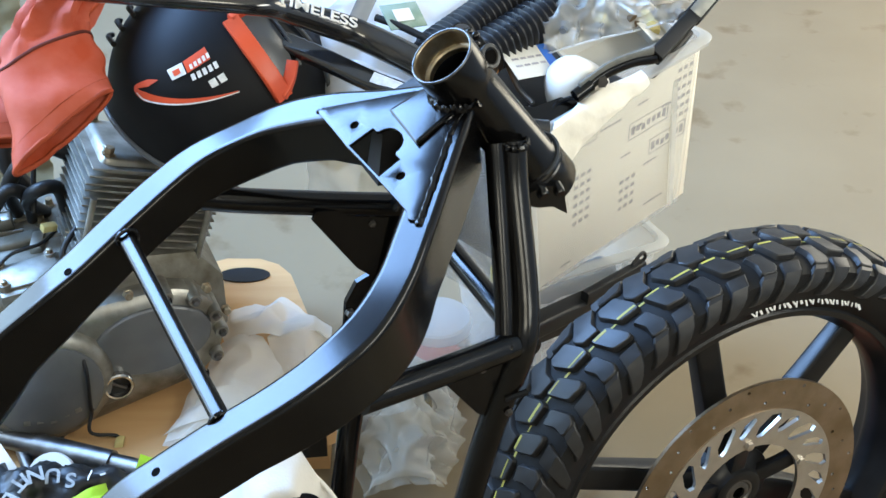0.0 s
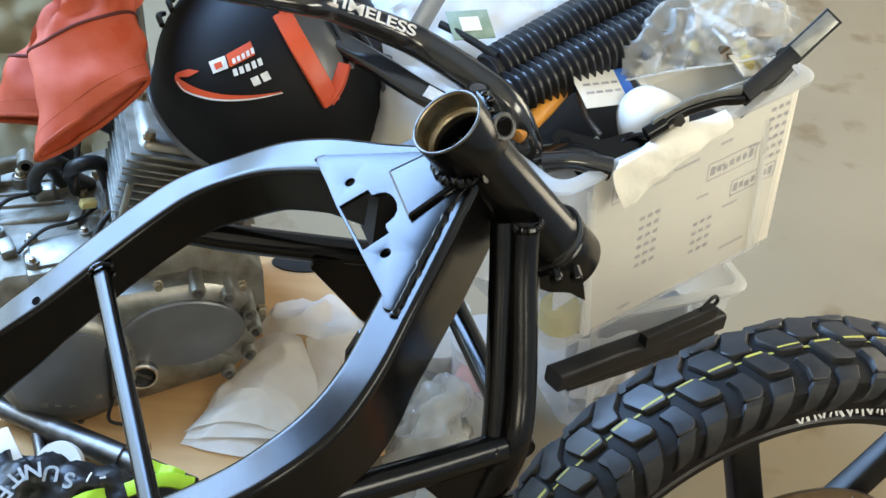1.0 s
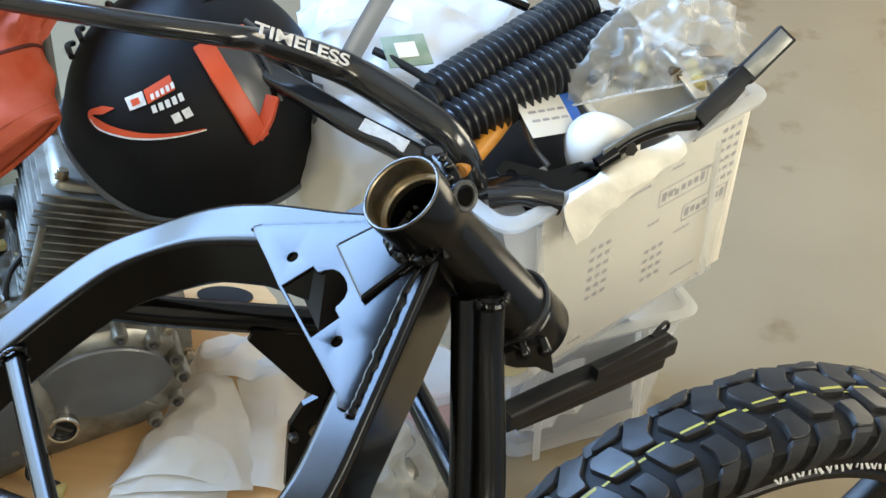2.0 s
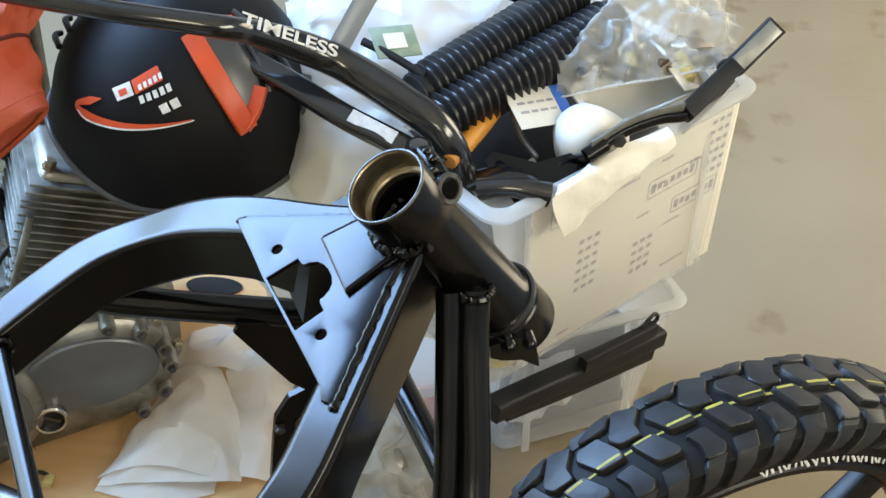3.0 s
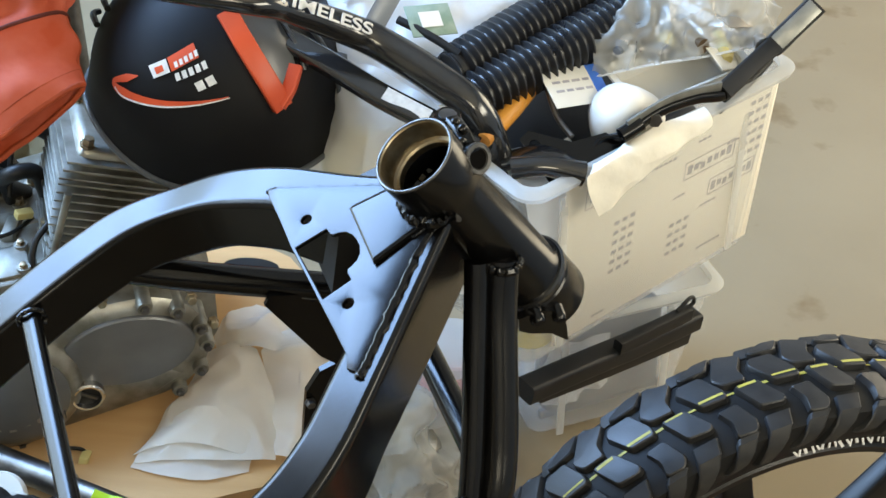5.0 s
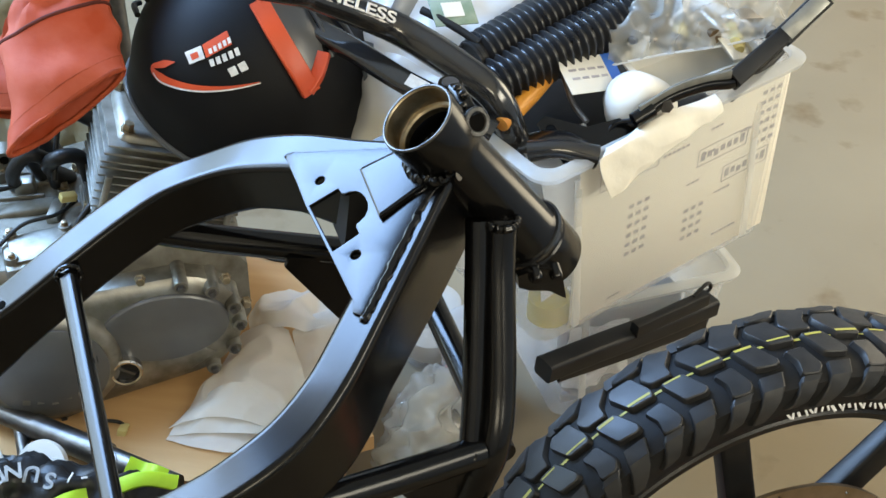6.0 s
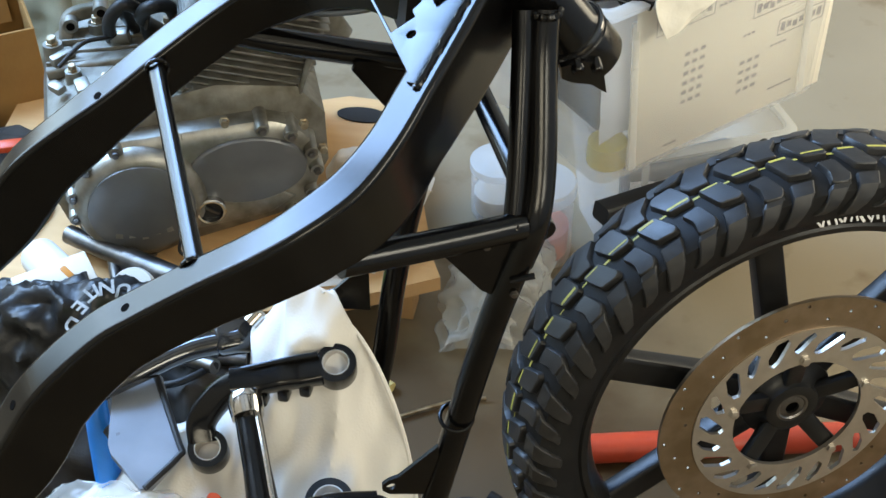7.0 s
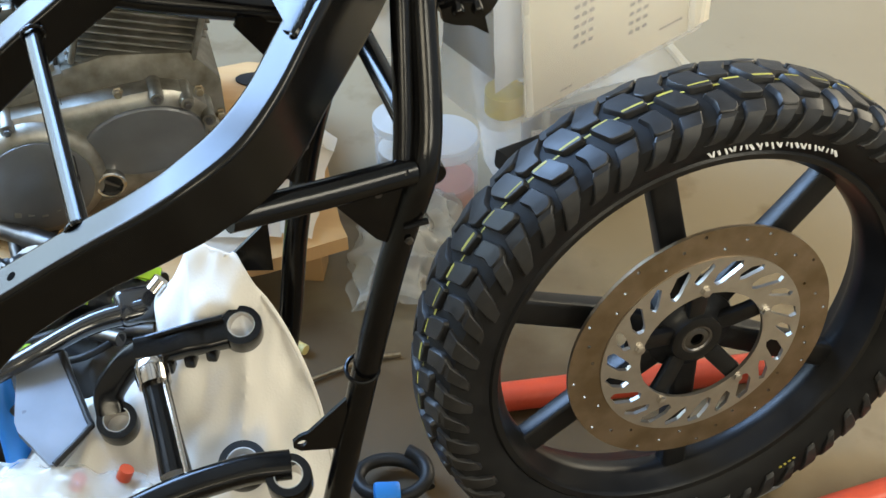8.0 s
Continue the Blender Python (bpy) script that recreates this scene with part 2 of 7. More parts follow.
def thing(name, m, label, category, group="", kind=""):
    ob = new(name)
    ob.empty_display_size = 0.02
    ob.matrix_world = m
    return tagged(ob, label, category, group, kind)


def spline(pts, steps=8):
    """A smooth path through the points."""
    pts = [Vector(p) for p in pts]
    if len(pts) == 2:
        return [pts[0].lerp(pts[1], i / steps) for i in range(steps + 1)]
    ext = [2 * pts[0] - pts[1], *pts, 2 * pts[-1] - pts[-2]]
    out = []
    for i in range(1, len(ext) - 2):
        a, b, c, d = ext[i - 1:i + 3]
        for k in range(steps):
            t = k / steps
            out.append(0.5 * ((2 * b) + (c - a) * t + (2 * a - 5 * b + 4 * c - d) * t * t + (3 * b - a - 3 * c + d) * t ** 3))
    return out + [pts[-1]]


def skin(rings, closed_ring=True, caps=True, bm=None):
    """Faces over rings of points."""
    bm = bm or bmesh.new()
    vs = [[bm.verts.new(p) for p in r] for r in rings]
    n = len(vs[0])
    for a, b in zip(vs, vs[1:]):
        for i in range(n if closed_ring else n - 1):
            j = (i + 1) % n
            bm.faces.new((a[i], a[j], b[j], b[i]))
    if caps and closed_ring:
        bm.faces.new(vs[0][::-1])
        bm.faces.new(vs[-1])
    return bm


def frames(path, up=None):
    """Tangent, side and up along a path."""
    out, last = [], None
    for i, p in enumerate(path):
        t = (path[min(i + 1, len(path) - 1)] - path[max(i - 1, 0)]).normalized()
        if up is not None:
            u = Vector(up)
        elif last is None:
            u = Vector((0, 0, 1)) if abs(t.z) < 0.9 else Vector((1, 0, 0))
        else:
            u = last
        s = t.cross(u).normalized()
        u = s.cross(t).normalized()
        last = u
        out.append((p, t, s, u))
    return out


def tube(pts, r, seg=16, steps=8, smooth_path=True, bm=None, caps=True):
    """A round bar along the points; r is one radius or one for each end and step."""
    path = spline(pts, steps) if smooth_path else [Vector(p) for p in pts]
    n = len(path)
    rad = (lambda i: r) if not isinstance(r, (list, tuple)) else (lambda i: float(np.interp(i / (n - 1), np.linspace(0, 1, len(r)), r)))
    rings = [[p + (s * math.cos(2 * math.pi * k / seg) + u * math.sin(2 * math.pi * k / seg)) * rad(i) for k in range(seg)]
             for i, (p, t, s, u) in enumerate(frames(path))]
    return skin(rings, caps=caps, bm=bm)


def bar(pts, prof, up=(0, 0, 1), steps=10, scales=None, bm=None):
    """A bar with a drawn cross-section (side, up) along the points."""
    path = spline(pts, steps)
    n = len(path)
    rings = []
    for i, (p, t, s, u) in enumerate(frames(path, up)):
        k = 1.0 if scales is None else float(np.interp(i / (n - 1), np.linspace(0, 1, len(scales)), scales))
        rings.append([p + s * x + u * (y * k) for x, y in prof])
    return skin(rings, bm=bm)


def rounded(w, h, r, n=4, cx=0.0, cy=0.0):
    """The outline of a rectangle with rounded corners."""
    out = []
    for k, (sx, sy) in enumerate(((1, 1), (-1, 1), (-1, -1), (1, -1))):
        for i in range(n + 1):
            a = math.pi / 2 * (k + i / n)
            out.append((cx + sx * (w / 2 - r) + r * math.cos(a), cy + sy * (h / 2 - r) + r * math.sin(a)))
    return out


def lathe(prof, seg=32, bm=None, closed=False):
    """A turned body round z from (radius, height) pairs."""
    rings = [[Vector((r * math.cos(2 * math.pi * k / seg), r * math.sin(2 * math.pi * k / seg), z)) for k in range(seg)] for r, z in prof]
    if closed:
        rings.append(rings[0])
    bm = skin(rings, caps=not closed, bm=bm)
    if closed:
        bmesh.ops.remove_doubles(bm, verts=bm.verts, dist=1e-6)
    return bm


def rbox(sx, sy, sz, bevel=0.003, seg=2, m=None):
    bm = bmesh.new()
    bmesh.ops.create_cube(bm, size=1, matrix=Matrix.Diagonal((sx, sy, sz, 1)))
    if bevel:
        bmesh.ops.bevel(bm, geom=bm.edges[:], offset=bevel, segments=seg, profile=0.5, affect="EDGES")
    if m is not None:
        bm.transform(m)
    return bm


def plate(outline, thick, holes=(), bevel=0.0, m=None):
    """A flat plate in x and y with holes, from z = -thick to 0."""
    bm = bmesh.new()
    for loop in (outline, *holes):
        vs = [bm.verts.new((x, y, 0)) for x, y in loop]
        for a, b in zip(vs, vs[1:] + vs[:1]):
            bm.edges.new((a, b))
    bmesh.ops.triangle_fill(bm, use_beauty=True, use_dissolve=False, edges=bm.edges[:])
    bmesh.ops.recalc_face_normals(bm, faces=bm.faces)
    if bm.faces and sum(f.normal.z for f in bm.faces) < 0:
        bmesh.ops.reverse_faces(bm, faces=bm.faces)
    top = bm.faces[:]
    geom = bmesh.ops.extrude_face_region(bm, geom=top)
    for v in (g for g in geom["geom"] if isinstance(g, bmesh.types.BMVert)):
        v.co.z -= thick
    if bevel:
        bm.normal_update()
        rim = [e for e in bm.edges if len(e.link_faces) == 2 and max(v.co.z for v in e.verts) > -1e-6 and min(v.co.z for v in e.verts) > -1e-6 and abs(e.link_faces[0].normal.z - e.link_faces[1].normal.z) > 0.5]
        bmesh.ops.bevel(bm, geom=rim, offset=bevel, segments=3, profile=0.5, affect="EDGES", clamp_overlap=True)
    if m is not None:
        bm.transform(m)
    return bm


def disc_hole(cx, cy, r, n=14):
    return [(cx + r * math.cos(2 * math.pi * i / n), cy + r * math.sin(2 * math.pi * i / n)) for i in range(n)]


def bspline2(ctrl, nu, nv):
    """A smooth sheet through a small grid of control points: rows of nv points."""
    rows = [spline(r, max(1, nv // (len(r) - 1))) for r in ctrl]
    cols = [spline([r[j] for r in rows], max(1, nu // (len(rows) - 1))) for j in range(len(rows[0]))]
    return [[cols[j][i] for j in range(len(cols))] for i in range(len(cols[0]))]


def sheet(ctrl, nu=40, nv=40, fold=0.004, scale=14.0, thick=0.001, seed=0.0, stretch=(1, 1, 1), crease=0.0):
    """A soft sheet with folds, from a grid of control points."""
    g = bspline2(ctrl, nu, nv)
    bm = skin(g, closed_ring=False, caps=False)
    bmesh.ops.recalc_face_normals(bm, faces=bm.faces)
    for v in bm.verts:
        q = Vector((v.co.x * stretch[0], v.co.y * stretch[1], v.co.z * stretch[2])) * scale + Vector((seed, seed * 1.7, 3.1))
        d = noise.noise(q) + 0.5 * noise.noise(q * 2.3)
        if crease:
            d += crease * (0.5 - abs(noise.noise(q * 0.8 + Vector((7, 3, 1)))) * 2)
        v.co += v.normal * fold * d
    if thick:
        bmesh.ops.solidify(bm, geom=bm.faces[:], thickness=thick)
    return bm


def raised_letters(text, size, depth, m):
    """Raised letters in the built-in font, as a bmesh."""
    cu = bpy.data.curves.new("letters", "FONT")
    cu.body, cu.size, cu.extrude, cu.offset = text, size, depth, size * 0.018
    cu.align_x, cu.align_y = "CENTER", "CENTER"
    ob = bpy.data.objects.new("letters", cu)
    me = bpy.data.meshes.new_from_object(ob)
    bm = bmesh.new()
    bm.from_mesh(me)
    bpy.data.objects.remove(ob)
    bpy.data.meshes.remove(me)
    bm.transform(m)
    return bm


def basis(o, x, y, z):
    return Matrix(((x[0], y[0], z[0], o[0]), (x[1], y[1], z[1], o[1]), (x[2], y[2], z[2], o[2]), (0, 0, 0, 1)))


def bolt(name, parent, at, axis, r, h, material, label=""):
    """A hex-headed bolt with a washer face."""
    bm = lathe([(r * 1.25, 0), (r * 1.25, h * 0.25), (r, h * 0.3), (r, h), (r * 0.8, h * 1.08)], 6)
    bm.transform(Matrix.Translation(at) @ Vector(axis).to_track_quat("Z", "Y").to_matrix().to_4x4())
    return part(name, bm, material, parent, label, 30)


# ---- the room ----
def slab(name, x0, x1, y0, y1, z0, z1, material, label, category, m=None):
    bm = rbox(x1 - x0, y1 - y0, z1 - z0, 0.0, m=Matrix.Translation(((x0 + x1) / 2, (y0 + y1) / 2, (z0 + z1) / 2)))
    return tagged(part(name, bm, material, None, "", 0), label, category, kind="structure")


GROUND = -0.08  # the floor lies below the board that the engine stands on
slab("floor", -1.9, 2.5, -3.0, 4.2, GROUND - 0.12, GROUND, screed, "worn beige screed garage floor with brown stains and a painted shade patch", "floor")
slab("ceiling", -2.1, 2.7, -3.2, 4.4, 3.4, 3.55, ceiling_paint, "off-white painted garage ceiling", "ceiling")
slab("wall_north", -2.1, 2.7, 4.2, 4.4, GROUND - 0.12, 3.4, wall_paint, "plain painted masonry wall at the back", "wall")


def opened(name, m, thick, span, holes, material, label, category):
    """A slab with openings that go through it: span and each hole are (from, to, low, high)."""
    out = [(span[0], span[2]), (span[1], span[2]), (span[1], span[3]), (span[0], span[3])]
    gaps = [[(h[0], h[2]), (h[1], h[2]), (h[1], h[3]), (h[0], h[3])] for h in holes]
    return tagged(part(name, plate(out, thick, gaps, m=m), material, None, "", 0), label, category, kind="structure")


opened("wall_east", basis((2.7, 0, 0), (0, 1, 0), (0, 0, 1), (1, 0, 0)), 0.2, (-3.0, 4.2, GROUND - 0.12, 3.4), [(1.95, 3.55, 0.02, 2.3), (-2.25, 0.55, 1.78, 2.72)], wall_paint, "painted side wall with an open doorway and a wide window opening", "wall")
opened("wall_west", basis((-1.9, 0, 0), (0, 1, 0), (0, 0, 1), (1, 0, 0)), 0.2, (-3.0, 4.2, GROUND - 0.12, 3.4), [(0.5, 3.3, 0.65, 3.25)], wall_paint, "painted side wall with one tall window opening", "wall")
opened("wall_south", basis((0, -3.2, 0), (1, 0, 0), (0, 0, 1), (0, -1, 0)), -0.2, (-2.1, 2.7, GROUND - 0.12, 3.4), [(-0.25, 1.35, 2.25, 3.25)], wall_paint, "painted front wall with one window opening", "wall")

board = [(-0.84, 1.16), (-0.30, 1.205), (-0.17, 1.262), (-0.058, 1.325), (-0.075, 1.36), (-0.19, 1.72), (-0.215, 1.752), (-0.25, 1.77), (-0.31, 1.772), (-0.36, 1.75), (-0.42, 1.74), (-0.9, 1.7)]
spot = [(-0.273 + 0.046 * math.cos(a * math.pi / 12), 1.717 + 0.022 * math.sin(a * math.pi / 12)) for a in range(24)]
wood_thing = thing("wooden_board", pose(0, 0, 0.03), "light brown plywood board lying flat under the engine", "board")
part("board", plate(board, 0.026), plywood, wood_thing, "", 0)
# black plate laid on top to draw the dark of an open oval hole
part("black_spot", plate(spot, 0.002, m=pose(0, 0, 0.003)), black_plastic, wood_thing, "dull black oval plate in place of a handle hole", 0)
for foot in ((-0.13, 1.36), (-0.24, 1.70), (-0.78, 1.25), (-0.78, 1.62)):
    part("batten", rbox(0.05, 0.05, 0.084, 0.002, m=pose(foot[0], foot[1], -0.068)), plywood, wood_thing)


# ---- the motorcycle frame ----
FO, FF, FL, FU = Vector((0.0654, 0.8285, 0.9058)), Vector((0.9019, 0.4320, -0.0023)), Vector((0.4312, -0.9005, -0.0564)), Vector((0.0264, -0.0499, 0.9984))
bike = thing("motorcycle_frame", basis(FO, FF, -FL, FU), "satin black painted motorcycle frame, stripped bare and freshly sprayed", "motorcycle frame")


def fp(f, s, u):
    """Forward, to the near side, up, from the middle of the head tube's top."""
    return Vector((f, -s, u))


RAIL = [(0.012, 0.010, -0.046), (-0.03, 0.055, -0.0705), (-0.07, 0.0985, -0.0915), (-0.105, 0.1325, -0.1135), (-0.14, 0.153, -0.135), (-0.18, 0.1625, -0.154),
        (-0.22, 0.161, -0.176), (-0.27, 0.1525, -0.204), (-0.32, 0.1445, -0.234), (-0.36, 0.1425, -0.258), (-0.42, 0.15, -0.306), (-0.47, 0.158, -0.37), (-0.56, 0.162, -0.45), (-0.70, 0.162, -0.56)]


def held(w, h, r, n, cx, cy, hold=0.0006):
    """A rounded rectangle whose flat sides stay flat up to the corner."""
    out = []
    for k, (sx, sy) in enumerate(((1, 1), (-1, 1), (-1, -1), (1, -1))):
        ring_pts = [(cx + sx * (w / 2 - r) + r * math.cos(math.pi / 2 * (k + i / n)), cy + sy * (h / 2 - r) + r * math.sin(math.pi / 2 * (k + i / n))) for i in range(n + 1)]
        a, b = math.pi / 2 * k, math.pi / 2 * (k + 1)
        out += [(ring_pts[0][0] + hold * math.sin(a), ring_pts[0][1] - hold * math.cos(a)), *ring_pts, (ring_pts[-1][0] - hold * math.sin(b), ring_pts[-1][1] + hold * math.cos(b))]
    return out


rail_prof = {k: held(0.037, 0.066, 0.0062, 6, 0.001 * k, -0.033) for k in (1, -1)}
DEPTH = {1: [1.6, 1.55, 1.4, 1.25, 1.1, 0.95, 0.85, 0.78, 0.78, 0.85, 0.95, 1, 1, 1], -1: [1.2, 1.0, 0.8, 0.74, 0.74, 0.74, 0.74, 0.74, 0.78, 0.85, 0.95, 1, 1, 1]}


def spar_skin(pts, prof, depth):
    """A square tube whose top follows the slope of the gusset near the head."""
    path = spline(pts, 8)
    rings = []
    for i, (p, t, s, u) in enumerate(frames(path, (0, 0, 1))):
        k = float(np.interp(i / (len(path) - 1), np.linspace(0, 1, len(depth)), depth))
        fade = min(1.0, max(0.0, (p.x + 0.16) / 0.07))
        fade = fade * fade * (3 - 2 * fade)
        rings.append([p + s * x + u * (y * k) + Vector((0, 0, 0.5 * s.x * x * fade * (y > -0.03))) for x, y in prof])
    return skin(rings)


for side in (1, -1):
    part("spar", spar_skin([fp(f, s * side + (0 if side > 0 else -0.009 * min(1, max(0, -f / 0.08))), u) for f, s, u in RAIL], rail_prof[side], DEPTH[side]), black_paint, bike, "", 50)

# head tube with its bearing cups
AX = Vector((0.588, 0, -0.809)).normalized()
head_m = basis((0, 0, 0), AX.cross(Vector((0, 1, 0))).normalized(), (0, 1, 0), AX)
bm = lathe([(0.0284, 0.0), (0.0300, 0.0), (0.0304, 0.0010), (0.0304, 0.030), (0.0285, 0.036), (0.0275, 0.046), (0.0275, 0.160), (0.0290, 0.165), (0.0312, 0.167), (0.0312, 0.173),
            (0.0300, 0.174), (0.0312, 0.176), (0.0312, 0.206), (0.0295, 0.209), (0.0255, 0.209), (0.0255, 0.190), (0.0242, 0.185), (0.0242, 0.03), (0.0272, 0.024), (0.0284, 0.022)], 48, closed=True)
bm.transform(head_m)
head = part("head_tube", bm, black_paint, bike, "black head tube with bare bearing seats", 30)
bm = lathe([(0.0243, 0.0262), (0.0270, 0.0225), (0.0281, 0.0215), (0.0281, 0.0012), (0.0286, 0.0004), (0.0297, -0.0006), (0.0288, -0.0010), (0.0276, 0.0010), (0.0276, 0.0185), (0.0252, 0.0192), (0.0240, 0.0205), (0.0240, 0.0255)], 48, closed=True)
bm.transform(head_m)
part("bearing_seat", bm, bare_steel, head, "bare worn steel bearing seat", 30)
bm = lathe([(0.0308, 0.1655), (0.0328, 0.1665), (0.0328, 0.1690), (0.0308, 0.1700)], 48, closed=True)
bm.transform(head_m)
part("cup_ring", bm, black_gloss, head)

bm = lathe([(0.0283, -0.0010), (0.0291, -0.0014), (0.0300, -0.0010), (0.0303, 0.0002), (0.0300, 0.0008), (0.0283, 0.0008)], 48, closed=True)
bm.transform(head_m)
part("lip", bm, rim_glint, head, "bare dark steel lip, lightened for its highlight", 60)

# steering-lock housing at the front of the head: a short barrel, its open end a dark disc, a second boss behind it, and
# the web between them
part("lock_tube", tube([fp(0.0432, 0.0095, -0.0050), fp(0.0405, 0.0020, -0.0080), fp(0.0380, -0.0060, -0.0120)], [0.0102, 0.0098, 0.0094], 24, 4), black_paint, head)
bm = lathe([(0.0070, -0.0016), (0.0102, -0.0016), (0.0113, -0.0006), (0.0114, 0.0010), (0.0106, 0.0020), (0.0080, 0.0020), (0.0072, 0.0008)], 28, closed=True)
bm.transform(Matrix.Translation(fp(0.0433, 0.0098, -0.0050)) @ Vector((0.30, -0.80, 0.52)).to_track_quat("Z", "Y").to_matrix().to_4x4())
part("lock_rim", bm, rim_glint, head, "rounded rim of the lock barrel", 40)
# solid dark disc, coloured like the shade inside the barrel
bm = lathe([(0.0, 0.0001), (0.0076, 0.0001), (0.0076, 0.0006), (0.0, 0.0006)], 24)
bm.transform(Matrix.Translation(fp(0.0434, 0.0099, -0.0049)) @ Vector((0.30, -0.80, 0.52)).to_track_quat("Z", "Y").to_matrix().to_4x4())
part("lock_opening_disc", bm, hole_shade, head, "dark disc painted as the shaded bore", 0)
part("lock_boss", tube([fp(0.0385, -0.0335, -0.0160), fp(0.0375, -0.0335, -0.0020), fp(0.0372, -0.0335, 0.0030)], [0.0100, 0.0100, 0.0092], 22, 3), black_paint, head)
part("boss_top", tube([fp(0.0372, -0.0335, 0.0026), fp(0.0372, -0.0335, 0.0036)], 0.0066, 18, 1), steel_dark, head, "bare steel face of the boss")
part("lock_web", bar([fp(0.0405, -0.002, -0.0030), fp(0.0400, -0.016, -0.0010), fp(0.0385, -0.030, -0.0010)], rounded(0.012, 0.011, 0.003, 3), (0, 0, 1), 5, scales=[0.8, 1.1, 0.9]), black_paint, head)
for q, r in (((0.0400, -0.012, 0.0052), 0.0042), ((0.0365, -0.004, 0.0012), 0.0036), ((0.0330, 0.010, -0.012), 0.0030), ((0.0385, -0.022, 0.0040), 0.0036)):
    bm = bmesh.new()
    bmesh.ops.create_icosphere(bm, subdivisions=2, radius=r)
    for v in bm.verts:
        v.co *= 1 + 0.35 * noise.noise(v.co * 400 + Vector(q) * 90)
    bm.transform(Matrix.Translation(fp(*q)))
    part("weld_blob", bm, black_paint, head, "", 60)

# steering stop under the lower cup: two lugs and a pointed tab
for side in (1, -1):
    bm = plate([(0.078, -0.147), (0.098, -0.144), (0.116, -0.149), (0.1205, -0.166), (0.1245, -0.184), (0.1165, -0.178), (0.108, -0.171), (0.090, -0.166), (0.080, -0.160)], 0.007)
    bm.transform(basis(fp(0, side * 0.036, 0), (1, 0, 0), (0, 0, 1), (0, -1, 0)))
    stop_tab = part("steering_stop", bm, black_paint, head, "", 20)
    for f, u, r in ((0.094, -0.151, 0.0062), (0.112, -0.153, 0.0056)):
        part("stop_lug", tube([fp(f, side * 0.022, u + 0.004), fp(f, side * 0.037, u), fp(f, side * 0.0405, u - 0.001)], [r * 1.2, r, r * 0.7], 12, 3), black_paint, stop_tab)

# gusset plate over the spars, with its cut-out and the small raised plate
def gp(f, s):
    """The height of the spars' top at the gusset."""
    return -0.0478 + 0.50 * (f - 0.012) - 0.0


GN = Vector((-0.447, 0, 0.894))
g_m = basis(fp(-0.062, 0, gp(-0.062, 0) + 0.0032), (0.894, 0, 0.447), (0, 1, 0), GN)
g_out = [(0.085, 0.018), (0.056, 0.043), (0.023, 0.069), (-0.010, 0.096), (-0.019, 0.101), (-0.0205, 0.094), (-0.0195, 0.060), (-0.0195, 0.030), (-0.0175, 0.0), (-0.016, -0.030),
         (-0.0145, -0.060), (-0.0135, -0.085), (-0.017, -0.094), (-0.0115, -0.1015), (-0.004, -0.0955), (0.030, -0.0625), (0.0650, -0.0300), (0.088, -0.016)]
g_cut = [(-0.0165, 0.028), (0.0095, 0.0285), (0.0105, 0.0215), (0.0125, 0.0195), (0.0165, 0.0185), (0.0215, 0.0155), (0.0245, 0.0105), (0.0260, 0.004), (0.0260, -0.003), (0.0240, -0.0095), (0.0200, -0.0140), (0.0150, -0.0162), (0.0115, -0.0168), (0.0102, -0.0200), (0.0105, -0.0275), (-0.0130, -0.0300)]
bm = plate(g_out, 0.003, [g_cut, disc_hole(-0.001, 0.0485, 0.0042), disc_hole(0.002, -0.0455, 0.0042)], bevel=0.0009)
for v in bm.verts:
    v.co.z -= 0.22 * v.co.y ** 2
bm.transform(g_m)
gusset = part("gusset_plate", bm, black_paint, bike, "triangular black gusset plate with a cut-out", 20)
bm = plate([(0.084, 0.026), (0.0315, 0.0315), (0.030, -0.0275), (0.084, -0.019)], 0.0040, bevel=0.0020)
for v in bm.verts:
    if v.co.z > -0.001:
        v.co.x, v.co.y = 0.057 + (v.co.x - 0.057) * 0.985, 0.0028 + (v.co.y - 0.0028) * 0.97
bm.transform(g_m @ pose(0, 0, 0.0046))
part("doubler_plate", bm, black_paint, gusset, "", 20)


def weld(name, pts, r, parent, seed):
    """An uneven bead of weld."""
    path = spline(pts, 14)
    rr = [r * (0.9 + 0.16 * abs(math.sin(i * 1.3)) + 0.25 * noise.noise(Vector((i * 0.5, seed, 0)))) for i in range(len(path))]
    path = [p + Vector((noise.noise(Vector((i * 0.45, seed, 4))), noise.noise(Vector((i * 0.45, seed, 7))), 0.4 * noise.noise(Vector((i * 0.6, seed, 9))))) * r * 0.3 for i, p in enumerate(path)]
    return part(name, tube(path, rr, 8, smooth_path=False), black_paint, parent)

p0 = fp(-0.062, 0, gp(-0.062, 0) + 0.009)
collar_weld = []
for k in range(15):
    a = math.radians(112 + 136 * k / 14)
    c = head_m @ Vector((0.0312 * math.cos(a), 0.0312 * math.sin(a), 0))
    collar_weld.append(c + AX * ((p0 - c).dot(GN) / AX.dot(GN)))
weld("collar_weld", collar_weld, 0.0046, head, 5.3)

